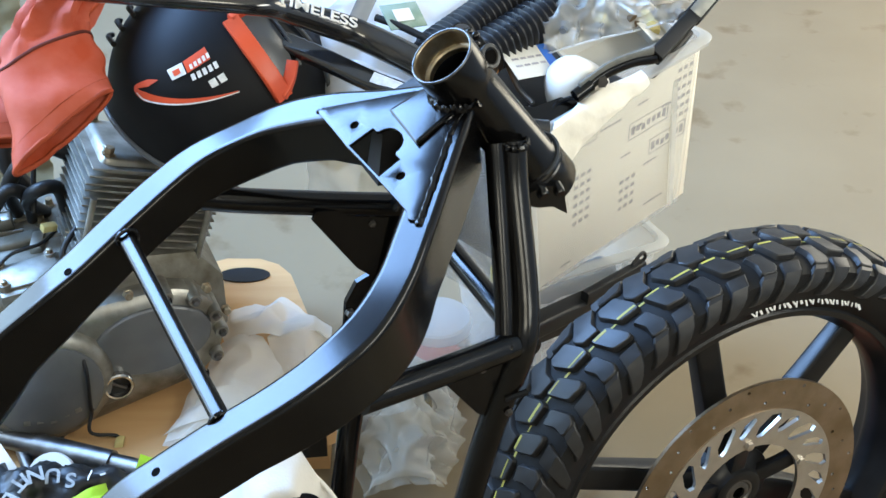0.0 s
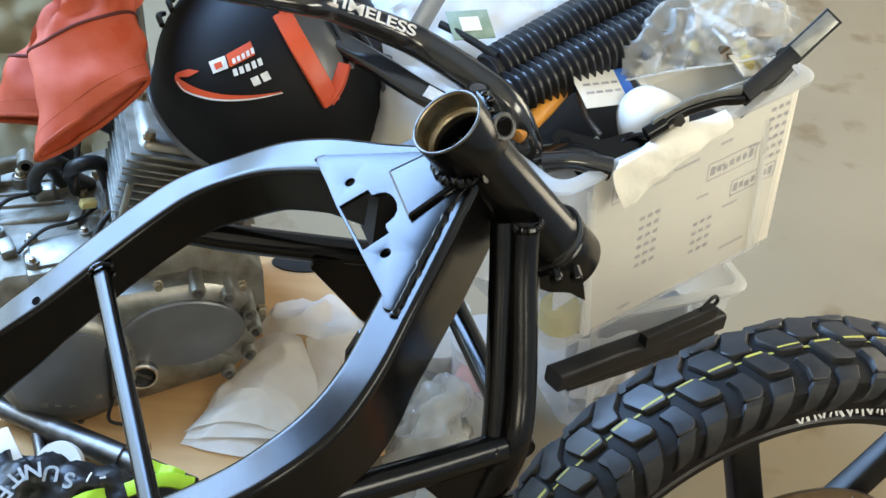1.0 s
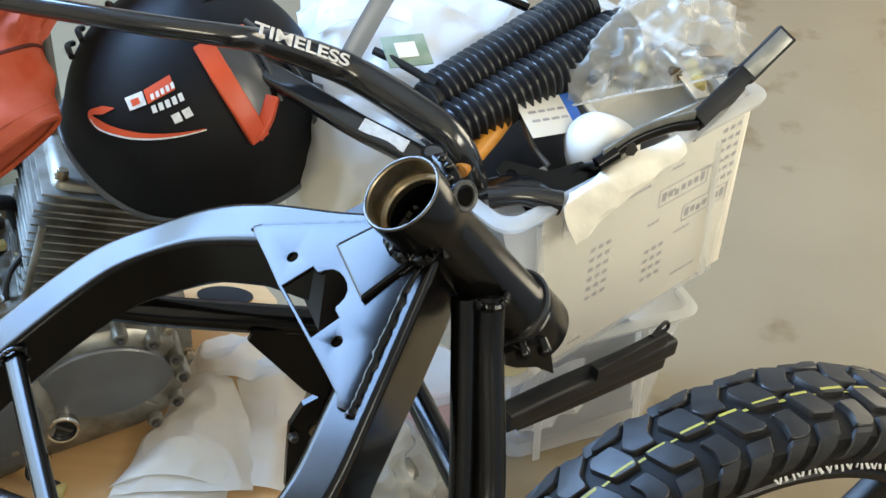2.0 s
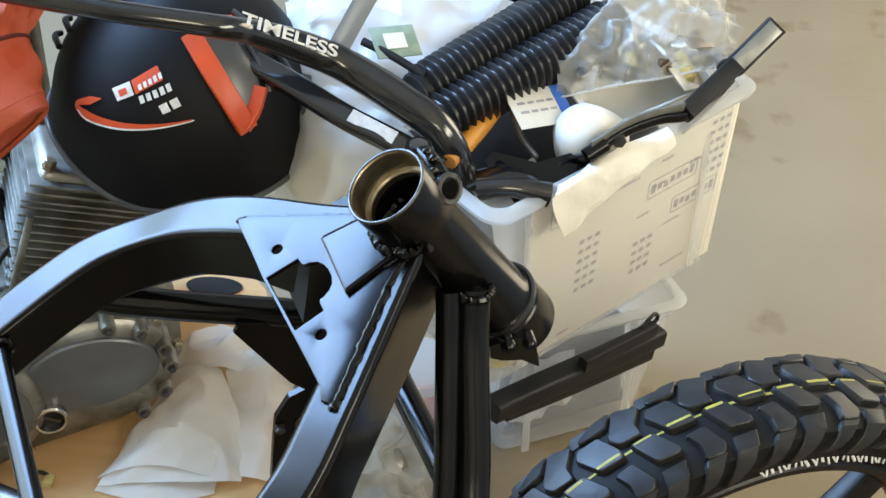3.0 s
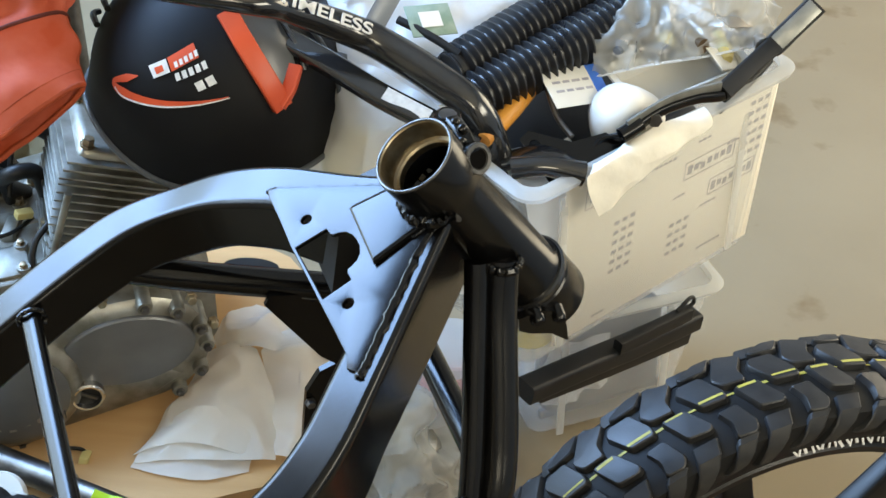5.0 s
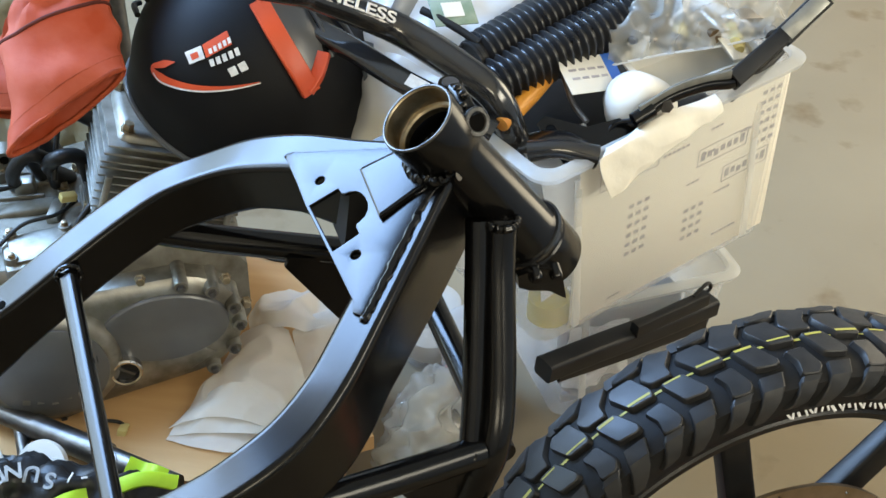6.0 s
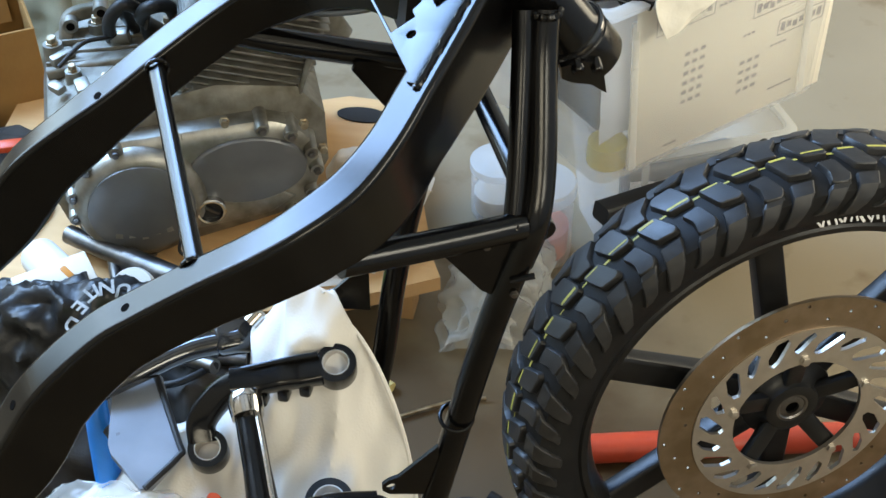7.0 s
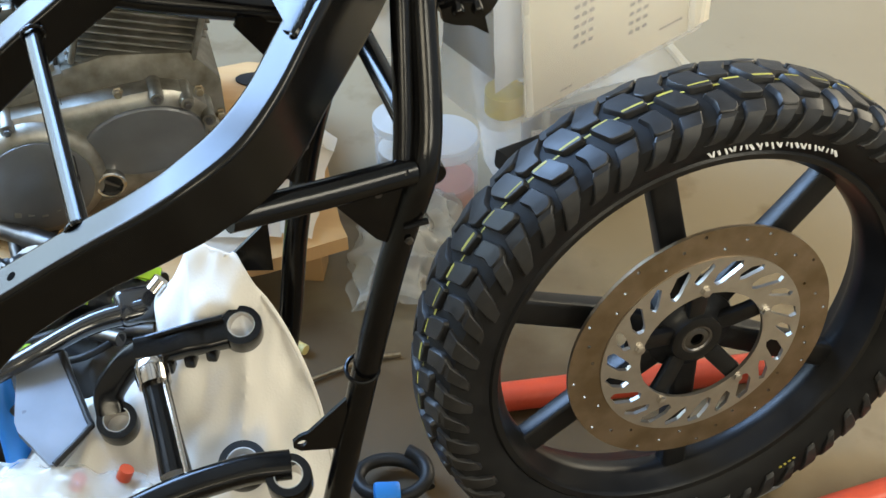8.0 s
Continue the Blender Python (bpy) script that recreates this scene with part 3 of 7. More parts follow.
for side in (1, -1):
    edge = [g_m @ Vector((x, -side * y, -0.0034 - 0.22 * y * y)) for x, y in (((-0.013, 0.1035), (-0.004, 0.0962), (0.030, 0.0632), (0.0650, 0.0308), (0.086, 0.018)) if side > 0 else ((-0.020, 0.102), (-0.010, 0.0965), (0.023, 0.070), (0.056, 0.044), (0.072, 0.030)))]
    weld("weld_bead", edge, 0.0037 if side > 0 else 0.0024, gusset, side)
    weld("weld_bead", [g_m @ Vector((x, y, 0.0022 if side < 0 else 0.0008)) for x, y in (((0.080, -0.0205), (0.070, -0.0220), (0.062, -0.0232)) if side > 0 else ((0.072, 0.0275), (0.055, 0.0292), (0.034, 0.0315)))], 0.0014, gusset, side + 3)
    weld("weld_bead", [g_m @ Vector((0.066 + 0.0105 * k, -side * (0.004 + 0.0080 * k), 0.0040 - 0.0012 * k)) for k in range(4)], 0.0044, gusset, side + 5)

# box section behind the head, under the gusset
bm = plate([(0.030, -0.056), (-0.045, -0.085), (-0.050, -0.140), (0.060, -0.155), (0.055, -0.09)], 0.05)
bm.transform(basis(fp(0, -0.025, 0), (1, 0, 0), (0, 0, 1), (0, -1, 0)))
part("neck_box", bm, black_paint_dull, bike, "", 0)

# cross strut between the spars, with dark discs painted as its small shaded holes
strut = part("cross_strut", bar([fp(-0.264, 0.140, -0.212), fp(-0.266, -0.140, -0.212)], held(0.0165, 0.0125, 0.0058, 5, 0, 0), (-0.5, 0, 0.86), 6), black_paint, bike)
for s in (-0.03, 0.075):
    part("strut_hole_disc", tube([fp(-0.2555, s, -0.2115), fp(-0.2550, s, -0.2115)], 0.0028, 10, 1), hole_shade, strut)
for side in (1, -1):
    weld("weld_bead", [fp(-0.265 + 0.0105 * math.cos(a), side * 0.1375, -0.212 + 0.0105 * math.sin(a)) for a in np.linspace(0, 2 * math.pi, 9)], 0.0022, strut, side)
    for f, s, u in ((-0.325, 0.112 + 0.031, -0.2362), (-0.433, 0.151, -0.3185)):
        p, t, s_, n = min(frames(spline([fp(a, b * side, c) for a, b, c in RAIL], 16), (0, 0, 1)), key=lambda q: abs(q[0].x - f))
        bm = tube([p - n * 0.002, p + n * 0.0003], 0.0042, 16, 1)
        # disc just proud of the spar, blackened as a shaded hole
        part("spar_hole_disc", bm, hole_shade, bike)

# down tubes, junctions and cradle, on both sides
J = (0.032, 0.120, -0.246)
for side in (1, -1):
    sp = lambda f, s, u: fp(f, s * side, u)  # noqa: E731
    part("down_tube", tube([sp(0.062, 0.026, -0.088), sp(0.056, 0.045, -0.128), sp(0.044, 0.094, -0.205), sp(*J), sp(0.020, 0.1215, -0.290)], 0.0143, 22), black_paint, bike)
    part("brace_tube", tube([sp(0.042, 0.028, -0.085), sp(0.036, 0.05, -0.128), sp(0.022, 0.096, -0.205), sp(0.014, 0.117, -0.240)], 0.0092, 18), black_paint, bike)
    part("side_tube", tube([sp(0.020, 0.122, -0.246), sp(-0.06, 0.140, -0.232), sp(-0.150, 0.160, -0.214), *([] if side > 0 else [sp(-0.205, 0.172, -0.198)])], 0.0132, 20), black_paint, bike)
    part("lower_tube", tube([sp(0.024, 0.121, -0.270), sp(-0.010, 0.122 if side > 0 else 0.132, -0.400), *([sp(-0.072, 0.134, -0.675), sp(-0.100, 0.140, -0.80)] if side > 0 else [sp(-0.036, 0.133, -0.54), sp(-0.058, 0.130, -0.70), sp(-0.085, 0.125, -0.80)]), sp(-0.135, 0.14, -0.868), sp(-0.20, 0.14, -0.886), sp(-0.62, 0.14, -0.886),
                             sp(-0.69, 0.145, -0.86), sp(-0.71, 0.155, -0.80), sp(-0.70, 0.162, -0.60)], 0.0142, 22), black_paint, bike)
    weld("weld_bead", [sp(0.010 + 0.004 * k, 0.1325 - 0.001 * k, -0.236 - 0.007 * k) for k in range(4)], 0.0035, bike, side + 11)
    weld("weld_bead", [sp(0.062 + 0.012 * math.cos(a), 0.030 + 0.012 * math.sin(a), -0.088) for a in np.linspace(0, math.pi, 6)], 0.0035, bike, side + 13)
    bm = plate([(0.020, -0.250), (-0.052, -0.244), (-0.060, -0.252), (-0.015, -0.318), (0.0, -0.33), (0.012, -0.330)] if side > 0 else [(0.020, -0.250), (-0.074, -0.228), (-0.079, -0.238), (-0.030, -0.316), (-0.012, -0.334), (0.012, -0.334)], 0.004)
    bm.transform(basis(fp(0, side * 0.124, 0), (1, 0, 0), (0, 0, 1), (0, -1, 0)))
    jp = part("junction_plate", bm, black_paint, bike, "", 20)
    bolt("bolt", jp, fp(-0.012, side * 0.124, -0.262), (0, -1, 0), 0.0035, 0.003, steel_dark)
    bolt("bolt", jp, fp(0.012, side * 0.137, -0.316), (0, -1, 0), 0.0035, 0.003, steel_dark)
    tab = [(0.012, 0.052), (0.012, -0.03), (-0.012, -0.022), (-0.040, -0.012), (-0.047, -0.004), (-0.047, 0.006), (-0.040, 0.012), (-0.03, 0.014)]
    bm = plate(tab, 0.004, [disc_hole(-0.038, 0.0, 0.0052)])
    bm.transform(basis(fp(-0.068 if side > 0 else -0.080, side * 0.134, -0.577 if side > 0 else -0.569), (1, 0, 0), (0, 0, 1), (0, -1, 0)))
    part("engine_mount_tab", bm, black_paint, bike, "", 20)
    part("clip_ring", tube([sp(-0.036 + 0.0165 * math.cos(a), 0.127 + 0.0165 * math.sin(a), -0.492 - 0.003 * math.sin(a)) for a in np.linspace(0, 2 * math.pi, 12)], 0.0022, 8, 3), black_paint, bike)
    if side < 0:
        bm = plate([(0.004, -0.325), (-0.030, -0.338), (-0.043, -0.362), (-0.046, -0.405), (-0.048, -0.448), (-0.034, -0.462), (-0.012, -0.455)], 0.006, [disc_hole(-0.036, -0.430, 0.004)])
        bm.transform(basis(fp(0, -0.126, 0), (1, 0, 0), (0, 0, 1), (0, -1, 0)))
        bracket = part("mount_bracket", bm, black_paint, bike, "black welded bracket with two pale washers", 20)
        for f, u in ((-0.017, -0.375), (-0.020, -0.407)):
            part("washer", lathe([(0.0030, 0), (0.0078, 0), (0.0078, 0.0020), (0.0030, 0.0020)], 18, closed=True), bare_steel, bracket, "pale washer").matrix_basis = Matrix.Translation(fp(f, -0.1255, u)) @ Vector((0, -1, 0)).to_track_quat("Z", "Y").to_matrix().to_4x4()
            bolt("bolt", bracket, fp(f, -0.1235, u), (0, -1, 0), 0.0042, 0.005, steel_dark)
        bolt("bolt", bracket, fp(-0.040, -0.1255, -0.375), (0, -1, 0), 0.0045, 0.006, steel_dark)
    part("cable_guide", tube([sp(0.008, 0.135, -0.30), sp(0.030, 0.139, -0.295)], 0.003, 8, 3), black_paint, bike)
part("cross_tube", tube([fp(0.043, 0.118, -0.262), fp(0.043, -0.118, -0.262)], 0.0115, 18, 6), black_paint, bike)
part("rear_cross_tube", tube([fp(-0.62, 0.14, -0.886), fp(-0.62, -0.14, -0.886)], 0.0125, 16, 4), black_paint, bike)


# ---- the front wheel ----
WN = Vector((0.4166, -0.9056, 0.0797)).normalized()
W1 = Vector((0, 0, 1)).cross(WN).normalized()
W2 = WN.cross(W1)
wheel = thing("front_wheel", basis((0.4164, 0.9696, 0.2535), W1, W2, WN), "black cast motorcycle wheel with treaded tyre, standing on the floor", "wheel")
TR = 0.3268  # carcass radius at the crown
TOP = 0.3333  # radius over the tread
DISC = 0.0452  # how far the brake disc stands out from the middle of the tyre


def crown(lat):
    return TR - 2.8 * lat ** 2 - 420 * lat ** 4


prof = [(0.034, 0.258), (0.040, 0.263), (0.047, 0.276), (0.0535, 0.292), (0.0550, 0.302), (0.0535, crown(0.0535) - 0.001), (0.0465, crown(0.0465)), (0.040, crown(0.040)), (0.03, crown(0.03)), (0.02, crown(0.02)), (0.01, crown(0.01)), (0, TR)]
ring = [(r, z) for z, r in prof] + [(r, -z) for z, r in reversed(prof[:-1])] + [(0.262, -0.030), (0.262, 0.030)]
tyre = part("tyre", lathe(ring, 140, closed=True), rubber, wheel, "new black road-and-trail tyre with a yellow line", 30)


def on_tyre(lat, arc, h):
    """A place on the tread: across, along and above the carcass, about the top of the wheel."""
    slope = -5.6 * lat - 1680 * lat ** 3
    k = 1 / math.sqrt(1 + slope * slope)
    r = crown(lat) + h * k
    a = arc / TOP
    return Vector((r * math.sin(a), r * math.cos(a), lat - slope * k * h))


def rounded_outline(outline, cut):
    """The outline with its corners cut back, in metres."""
    out = []
    for i, b in enumerate(outline):
        a, c = outline[i - 1], outline[(i + 1) % len(outline)]
        for q in (a, c):
            d = math.hypot(q[0] - b[0], q[1] - b[1])
            k = min(cut, d * 0.3) / d
            out.append((b[0] + (q[0] - b[0]) * k, b[1] + (q[1] - b[1]) * k))
    return out


def tread_mesh(name, bm, material):
    bmesh.ops.recalc_face_normals(bm, faces=bm.faces)
    me = bpy.data.meshes.new(name)
    bm.to_mesh(me)
    bm.free()
    for p in me.polygons:
        p.use_smooth = True
    me.set_sharp_from_angle(angle=radians(32))
    me.materials.append(material)
    return me


def tread_block(outline, h, flare, material):
    """A raised tread block with sloped flanks and a worn edge; flare widens its foot."""
    cx, cy = np.mean(outline, axis=0)
    outline = [(cx + (x - cx) * 1.10, cy + (y - cy) * 1.12) for x, y in outline]
    outline = rounded_outline(outline, 0.0022)

    def ring_at(grow, height):
        pts = []
        for x, y in outline:
            d = math.hypot(x - cx, y - cy)
            k = 1 + grow / d
            pts.append(on_tyre(cx + (x - cx) * k, cy + (y - cy) * k, height))
        return pts
    bm = skin([ring_at(flare, -0.0015), ring_at(0.0, h * 0.84), ring_at(-0.0013, h)], caps=False)
    bm.verts.ensure_lookup_table()
    n = len(outline)
    mids = [bm.verts.new(on_tyre(cx + (x - cx) * 0.45, cy + (y - cy) * 0.45, h)) for x, y in outline]
    bm.verts.ensure_lookup_table()
    for i in range(n):
        bm.faces.new((bm.verts[2 * n + i], bm.verts[2 * n + (i + 1) % n], mids[(i + 1) % n], mids[i]))
    bm.faces.new(mids)
    return tread_mesh("tread_block", bm, material)


def side_lug(rows, h, material):
    """A low lug that runs from the shoulder down the side wall: rows of (across, radius, along, half width)."""
    rings = []
    for i, (z, r, y, w) in enumerate(rows):
        z0, r0 = rows[max(i - 1, 0)][:2]
        z1, r1 = rows[min(i + 1, len(rows) - 1)][:2]
        d = math.hypot(z1 - z0, r1 - r0)
        nz, nr = -(r1 - r0) / d, (z1 - z0) / d
        hh = h * (0.35 if i == len(rows) - 1 else 1.0)
        ring_pts = []
        for dy, up in ((-w - 0.0016, -0.0015), (-w, hh * 0.8), (-w + 0.0016, hh), (w - 0.0016, hh), (w, hh * 0.8), (w + 0.0016, -0.0015)):
            a = (y + dy) / TOP
            rr = r + nr * up
            ring_pts.append(Vector((rr * math.sin(a), rr * math.cos(a), z + nz * up)))
        rings.append(ring_pts)
    return tread_mesh("tread_block", skin(rings), material)


PITCH = 28
ARC = 2 * math.pi * TOP / PITCH
PHASE = -0.016 / ARC
mm = lambda pts: [(x / 1000, y / 1000) for x, y in pts]  # noqa: E731
far_centre = mm([(-26, 8), (-26, -13), (-18, -18), (5.6, -6), (6.5, 17), (-1.5, 18)])
near_centre = mm([(1.5, -22.5), (1.5, -43), (5, -43), (27.5, -33), (29.5, -13), (25.5, -9.5)])
far_shoulder = mm([(-47, -40), (-37, -18.5), (-19, -31), (-5.7, -31), (-7.5, -51), (-18, -57.5)])
near_shoulder = mm([(20, 3), (18.5, 21), (39, 29.5), (46, 24.5), (45, 7.5), (33, 9)])
far_edge = mm([(-34.5, -3.5), (-39, -8), (-51, 14), (-51, 31), (-35, 18.5)])
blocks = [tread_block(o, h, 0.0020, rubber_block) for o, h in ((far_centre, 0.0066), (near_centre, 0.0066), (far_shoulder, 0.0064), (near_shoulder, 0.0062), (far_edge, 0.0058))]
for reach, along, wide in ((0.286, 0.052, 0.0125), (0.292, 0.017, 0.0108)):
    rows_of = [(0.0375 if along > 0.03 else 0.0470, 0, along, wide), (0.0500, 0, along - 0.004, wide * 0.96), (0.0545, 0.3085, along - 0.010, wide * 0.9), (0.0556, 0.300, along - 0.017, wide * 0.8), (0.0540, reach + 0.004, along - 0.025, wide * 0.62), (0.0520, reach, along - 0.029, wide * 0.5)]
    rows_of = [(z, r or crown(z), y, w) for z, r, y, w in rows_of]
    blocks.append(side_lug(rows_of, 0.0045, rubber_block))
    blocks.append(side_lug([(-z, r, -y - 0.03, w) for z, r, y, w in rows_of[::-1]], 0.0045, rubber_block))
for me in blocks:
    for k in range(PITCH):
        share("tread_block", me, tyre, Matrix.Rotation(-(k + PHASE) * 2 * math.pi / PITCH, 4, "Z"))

# the yellow line, over blocks and grooves
bm = bmesh.new()
for k in range(PITCH):
    for y0, y1, h, x in ((-0.0075, 0.0172, 0.0069, 0.0022), (0.0190, 0.0300, 0.0007, 0.0024), (0.0325, 0.0505, 0.0069, 0.0032), (0.0535, 0.0650, 0.0007, 0.0020)):
        wob = 0.0009 * math.sin(k * 1.3 + y0 * 40)
        wide = 0.0013 + 0.0004 * math.sin(k * 2.7 + y0 * 90)
        rows = [[on_tyre(x + wob + dx, (k + PHASE) * ARC + y0 + (y1 - y0) * t, h) for dx in (-wide, wide)] for t in (0, 0.5, 1)]
        skin(rows, closed_ring=False, caps=False, bm=bm)
part("yellow_line", bm, yellow_mark, tyre, "thin painted yellow line", 0)

# pale wording on the side wall, as plain bars
for a0, n in ((60, 9), (240, 9)):
    for k in range(n):
        for q in range(3):
            a = radians(a0 + k * 3.9 + q * 1.15)
            bm = rbox(0.0024 if q else 0.0032, (0.0120, 0.0095, 0.0080)[(q + k) % 3], 0.0012, 0.0003)
            bm.transform(Matrix.Rotation(a - math.pi / 2, 4, "Z") @ pose(0, 0.2750 + 0.0012 * ((k + q) % 2), 0.0472, -27, 0, (38, 14, -20)[(k * 2 + q) % 3]))
            part("side_wall_bar", bm, white_mark, tyre)
for q in range(4):
    bm = rbox(0.0035, 0.009, 0.0012, 0.0003)
    bm.transform(Matrix.Rotation(radians(-58 - q * 1.4) - math.pi / 2, 4, "Z") @ pose(0, 0.288, 0.0526, -18, 0, 8))
    part("side_wall_bar", bm, yellow_mark, tyre)

rim_prof = [(0.2625, -0.036), (0.2625, 0.036), (0.258, 0.040), (0.251, 0.0388), (0.2475, 0.034), (0.2450, 0.022), (0.238, 0.014), (0.235, 0.006), (0.235, -0.006), (0.238, -0.014), (0.2450, -0.022), (0.2475, -0.034), (0.251, -0.0388), (0.258, -0.040)]
part("rim", lathe(rim_prof, 96, closed=True), rim_black, wheel, "gloss black cast rim", 30)
for k in range(6):
    a = radians((46, 102, 157, 212, 270, 330)[k])
    d = Vector((math.cos(a), math.sin(a), 0))
    bm = bar([d * 0.036, d * 0.10, d * 0.17, d * 0.242], rounded(0.034, 0.030, 0.006, 3), (0, 0, 1), 4, scales=[1.2, 1.0, 0.85, 0.8])
    part("spoke", bm, rim_black, wheel, "", 30)
hub_prof = [(0.012, 0.034), (0.0185, 0.034), (0.020, 0.036), (0.026, 0.037), (0.032, 0.035), (0.034, 0.030), (0.042, 0.022), (0.055, 0.018), (0.058, 0.010), (0.053, -0.01), (0.053, -0.03), (0.04, -0.045), (0.024, -0.06), (0.012, -0.06)]
part("hub", lathe(hub_prof, 48, closed=True), rim_black, wheel, "", 30)
part("bearing", lathe([(0.0085, 0.0315), (0.0195, 0.0315), (0.0200, 0.0325), (0.0200, 0.0355), (0.0170, 0.0358), (0.0150, 0.0340), (0.0115, 0.0352), (0.0085, 0.0352)], 32, closed=True), steel_dark, wheel, "dark steel wheel bearing with a pale ring", 30)

# brake disc: rusty friction ring on a slotted alloy carrier
brake = part("brake_disc", plate(disc_hole(0, 0, 0.1680, 96), 0.0045, [disc_hole(0, 0, 0.1270, 72)] + [disc_hole(r * math.cos(a), r * math.sin(a), 0.0023, 8)
             for k in range(36) for r, a in ((0.161 - 0.022 * ((k % 3) / 2), 2 * math.pi * k / 36 + 0.05),)], m=pose(0, 0, DISC)), disc_brown, wheel, "brown brake disc with small drilled holes", 25)
slots = []
for k in range(22):
    a0 = 2 * math.pi * k / 22
    long = k % 2
    slots.append([(r * math.cos(a0 + da), r * math.sin(a0 + da)) for r, da in ((0.090, 0.03), (0.093, -0.050), (0.116, -0.225), (0.1235, -0.205), (0.1215, -0.09), (0.106, 0.04), (0.095, 0.075))] if long else
                 [(r * math.cos(a0 + da), r * math.sin(a0 + da)) for r, da in ((0.096, 0.01), (0.100, -0.060), (0.118, -0.20), (0.1235, -0.17), (0.116, -0.05), (0.104, 0.035))])
part("carrier", plate(disc_hole(0, 0, 0.1282, 96), 0.005, [disc_hole(0, 0, 0.0790, 48)] + slots, m=pose(0, 0, DISC + 0.002)), disc_silver, brake, "silver slotted disc carrier", 25)
for k in range(5):
    a = 2 * math.pi * k / 5 + 0.35
    d = Vector((math.cos(a), math.sin(a), 0))
    part("disc_arm", bar([d * 0.028 + Vector((0, 0, 0.024)), d * 0.060 + Vector((0, 0, 0.031)), d * 0.092 + Vector((0, 0, 0.0355))], rounded(0.022, 0.012, 0.003, 2), (0, 0, 1), 3), rim_black, wheel)
    bolt("disc_bolt", brake, d * 0.0845 + Vector((0, 0, DISC + 0.002)), (0, 0, 1), 0.0056, 0.005, disc_silver)


# ---- the engine on the board ----
EX, EY = Vector((0.9205, 0.3907, 0)), Vector((-0.3907, 0.9205, 0))
engine = thing("engine", basis((-0.52, 1.30, 0.03), EX, EY, (0, 0, 1)), "used single-cylinder motorcycle engine in grey cast alloy, out of its frame", "engine")


def hull2(c1, r1, c2, r2, n=48):
    """The outline round two circles."""
    out = []
    for i in range(n):
        a = 2 * math.pi * i / n
        d = (math.cos(a), math.sin(a))
        s1, s2 = c1[0] * d[0] + c1[1] * d[1] + r1, c2[0] * d[0] + c2[1] * d[1] + r2
        c, r = (c1, r1) if s1 > s2 else (c2, r2)
        out.append((c[0] + r * d[0], c[1] + r * d[1]))
    return out


def slab_y(outline, y0, y1, bevel=0.004, grow=0.0):
    """A body with that outline in x and z, from y0 (front) to y1, its front edge rounded."""
    cx, cz = np.mean(outline, axis=0)
    rings = []
    for y, k in ((y1, 1 + grow), (y0 + bevel, 1.0), (y0 + bevel * 0.4, 1 - 0.25 * bevel / 0.05), (y0, 1 - bevel / 0.05)):
        rings.append([Vector((cx + (x - cx) * k, y, cz + (z - cz) * k)) for x, z in outline])
    return skin(rings)


def dome_y(c, prof, seg=40, squash=1.0):
    """A turned body that faces the front: (radius, y) pairs round the centre c (x, z)."""
    rings = [[Vector((c[0] + r * math.cos(2 * math.pi * k / seg), y, c[1] + squash * r * math.sin(2 * math.pi * k / seg))) for k in range(seg)] for r, y in prof]
    return skin(rings)


case_out = [(-0.115, 0.03), (-0.06, -0.012), (0.06, -0.014), (0.18, 0.0), (0.27, 0.03), (0.30, 0.08), (0.30, 0.17), (0.26, 0.225), (0.14, 0.245), (0.02, 0.225), (-0.06, 0.225), (-0.115, 0.19), (-0.135, 0.11)]
part("crankcase", slab_y([(x, z + 0.012) for x, z in case_out], 0.045, 0.33, 0.012, 0.02), engine_cast, engine, "rough cast alloy crankcase", 35)
flange = hull2((0.005, 0.100), 0.108, (0.190, 0.120), 0.092)
cover = part("side_cover", slab_y(flange, 0.004, 0.050, 0.010), engine_alloy, engine, "polished alloy side cover", 35)
part("clutch_dome", dome_y((0.005, 0.100), [(0.102, 0.012), (0.100, 0.000), (0.094, -0.010), (0.084, -0.0155), (0.080, -0.0160)]), engine_alloy, cover, "", 35)
part("clutch_plate", dome_y((0.005, 0.100), [(0.081, -0.0150), (0.080, -0.0185), (0.070, -0.0225), (0.040, -0.0250), (0.010, -0.0260)]), engine_grey, cover, "grey painted round cover", 35)
part("cover_panel", dome_y((0.170, 0.132), [(0.092, 0.008), (0.0905, 0.0005), (0.087, -0.0018), (0.070, -0.0026), (0.02, -0.0032)], squash=0.66), engine_grey, cover, "grey painted oval panel", 35)
part("cover_web", slab_y([(0.06, 0.03), (0.20, 0.045), (0.24, 0.07), (0.20, 0.10), (0.10, 0.095)], 0.0, 0.03, 0.006), engine_alloy, cover, "", 35)
for k in range(5):
    bm = rbox(0.011, 0.003, 0.010 - 0.003 * (k % 2), 0.0012)
    bm.transform(pose(-0.036 + 0.019 * k, -0.0228, 0.052 - 0.004 * abs(k - 2) * -1, 0, 12 - 6 * k, 0))
    part("raised_bar", bm, engine_alloy, cover)
plug = part("filler_plug", dome_y((0.106, 0.073), [(0.0235, 0.010), (0.0235, -0.012), (0.0215, -0.0145), (0.0185, -0.0140), (0.0175, -0.006), (0.004, -0.006)]), chrome, engine, "bright plug with a slotted dark middle", 30)
part("plug_well", dome_y((0.106, 0.073), [(0.0174, -0.0050), (0.0172, -0.0064), (0.002, -0.0066)], 28), black_plastic, plug, "dark middle of the plug", 30)
part("plug_slot", rbox(0.030, 0.004, 0.005, 0.001, m=pose(0.106, -0.0075, 0.073, 0, 35, 0)), steel_dark, plug)
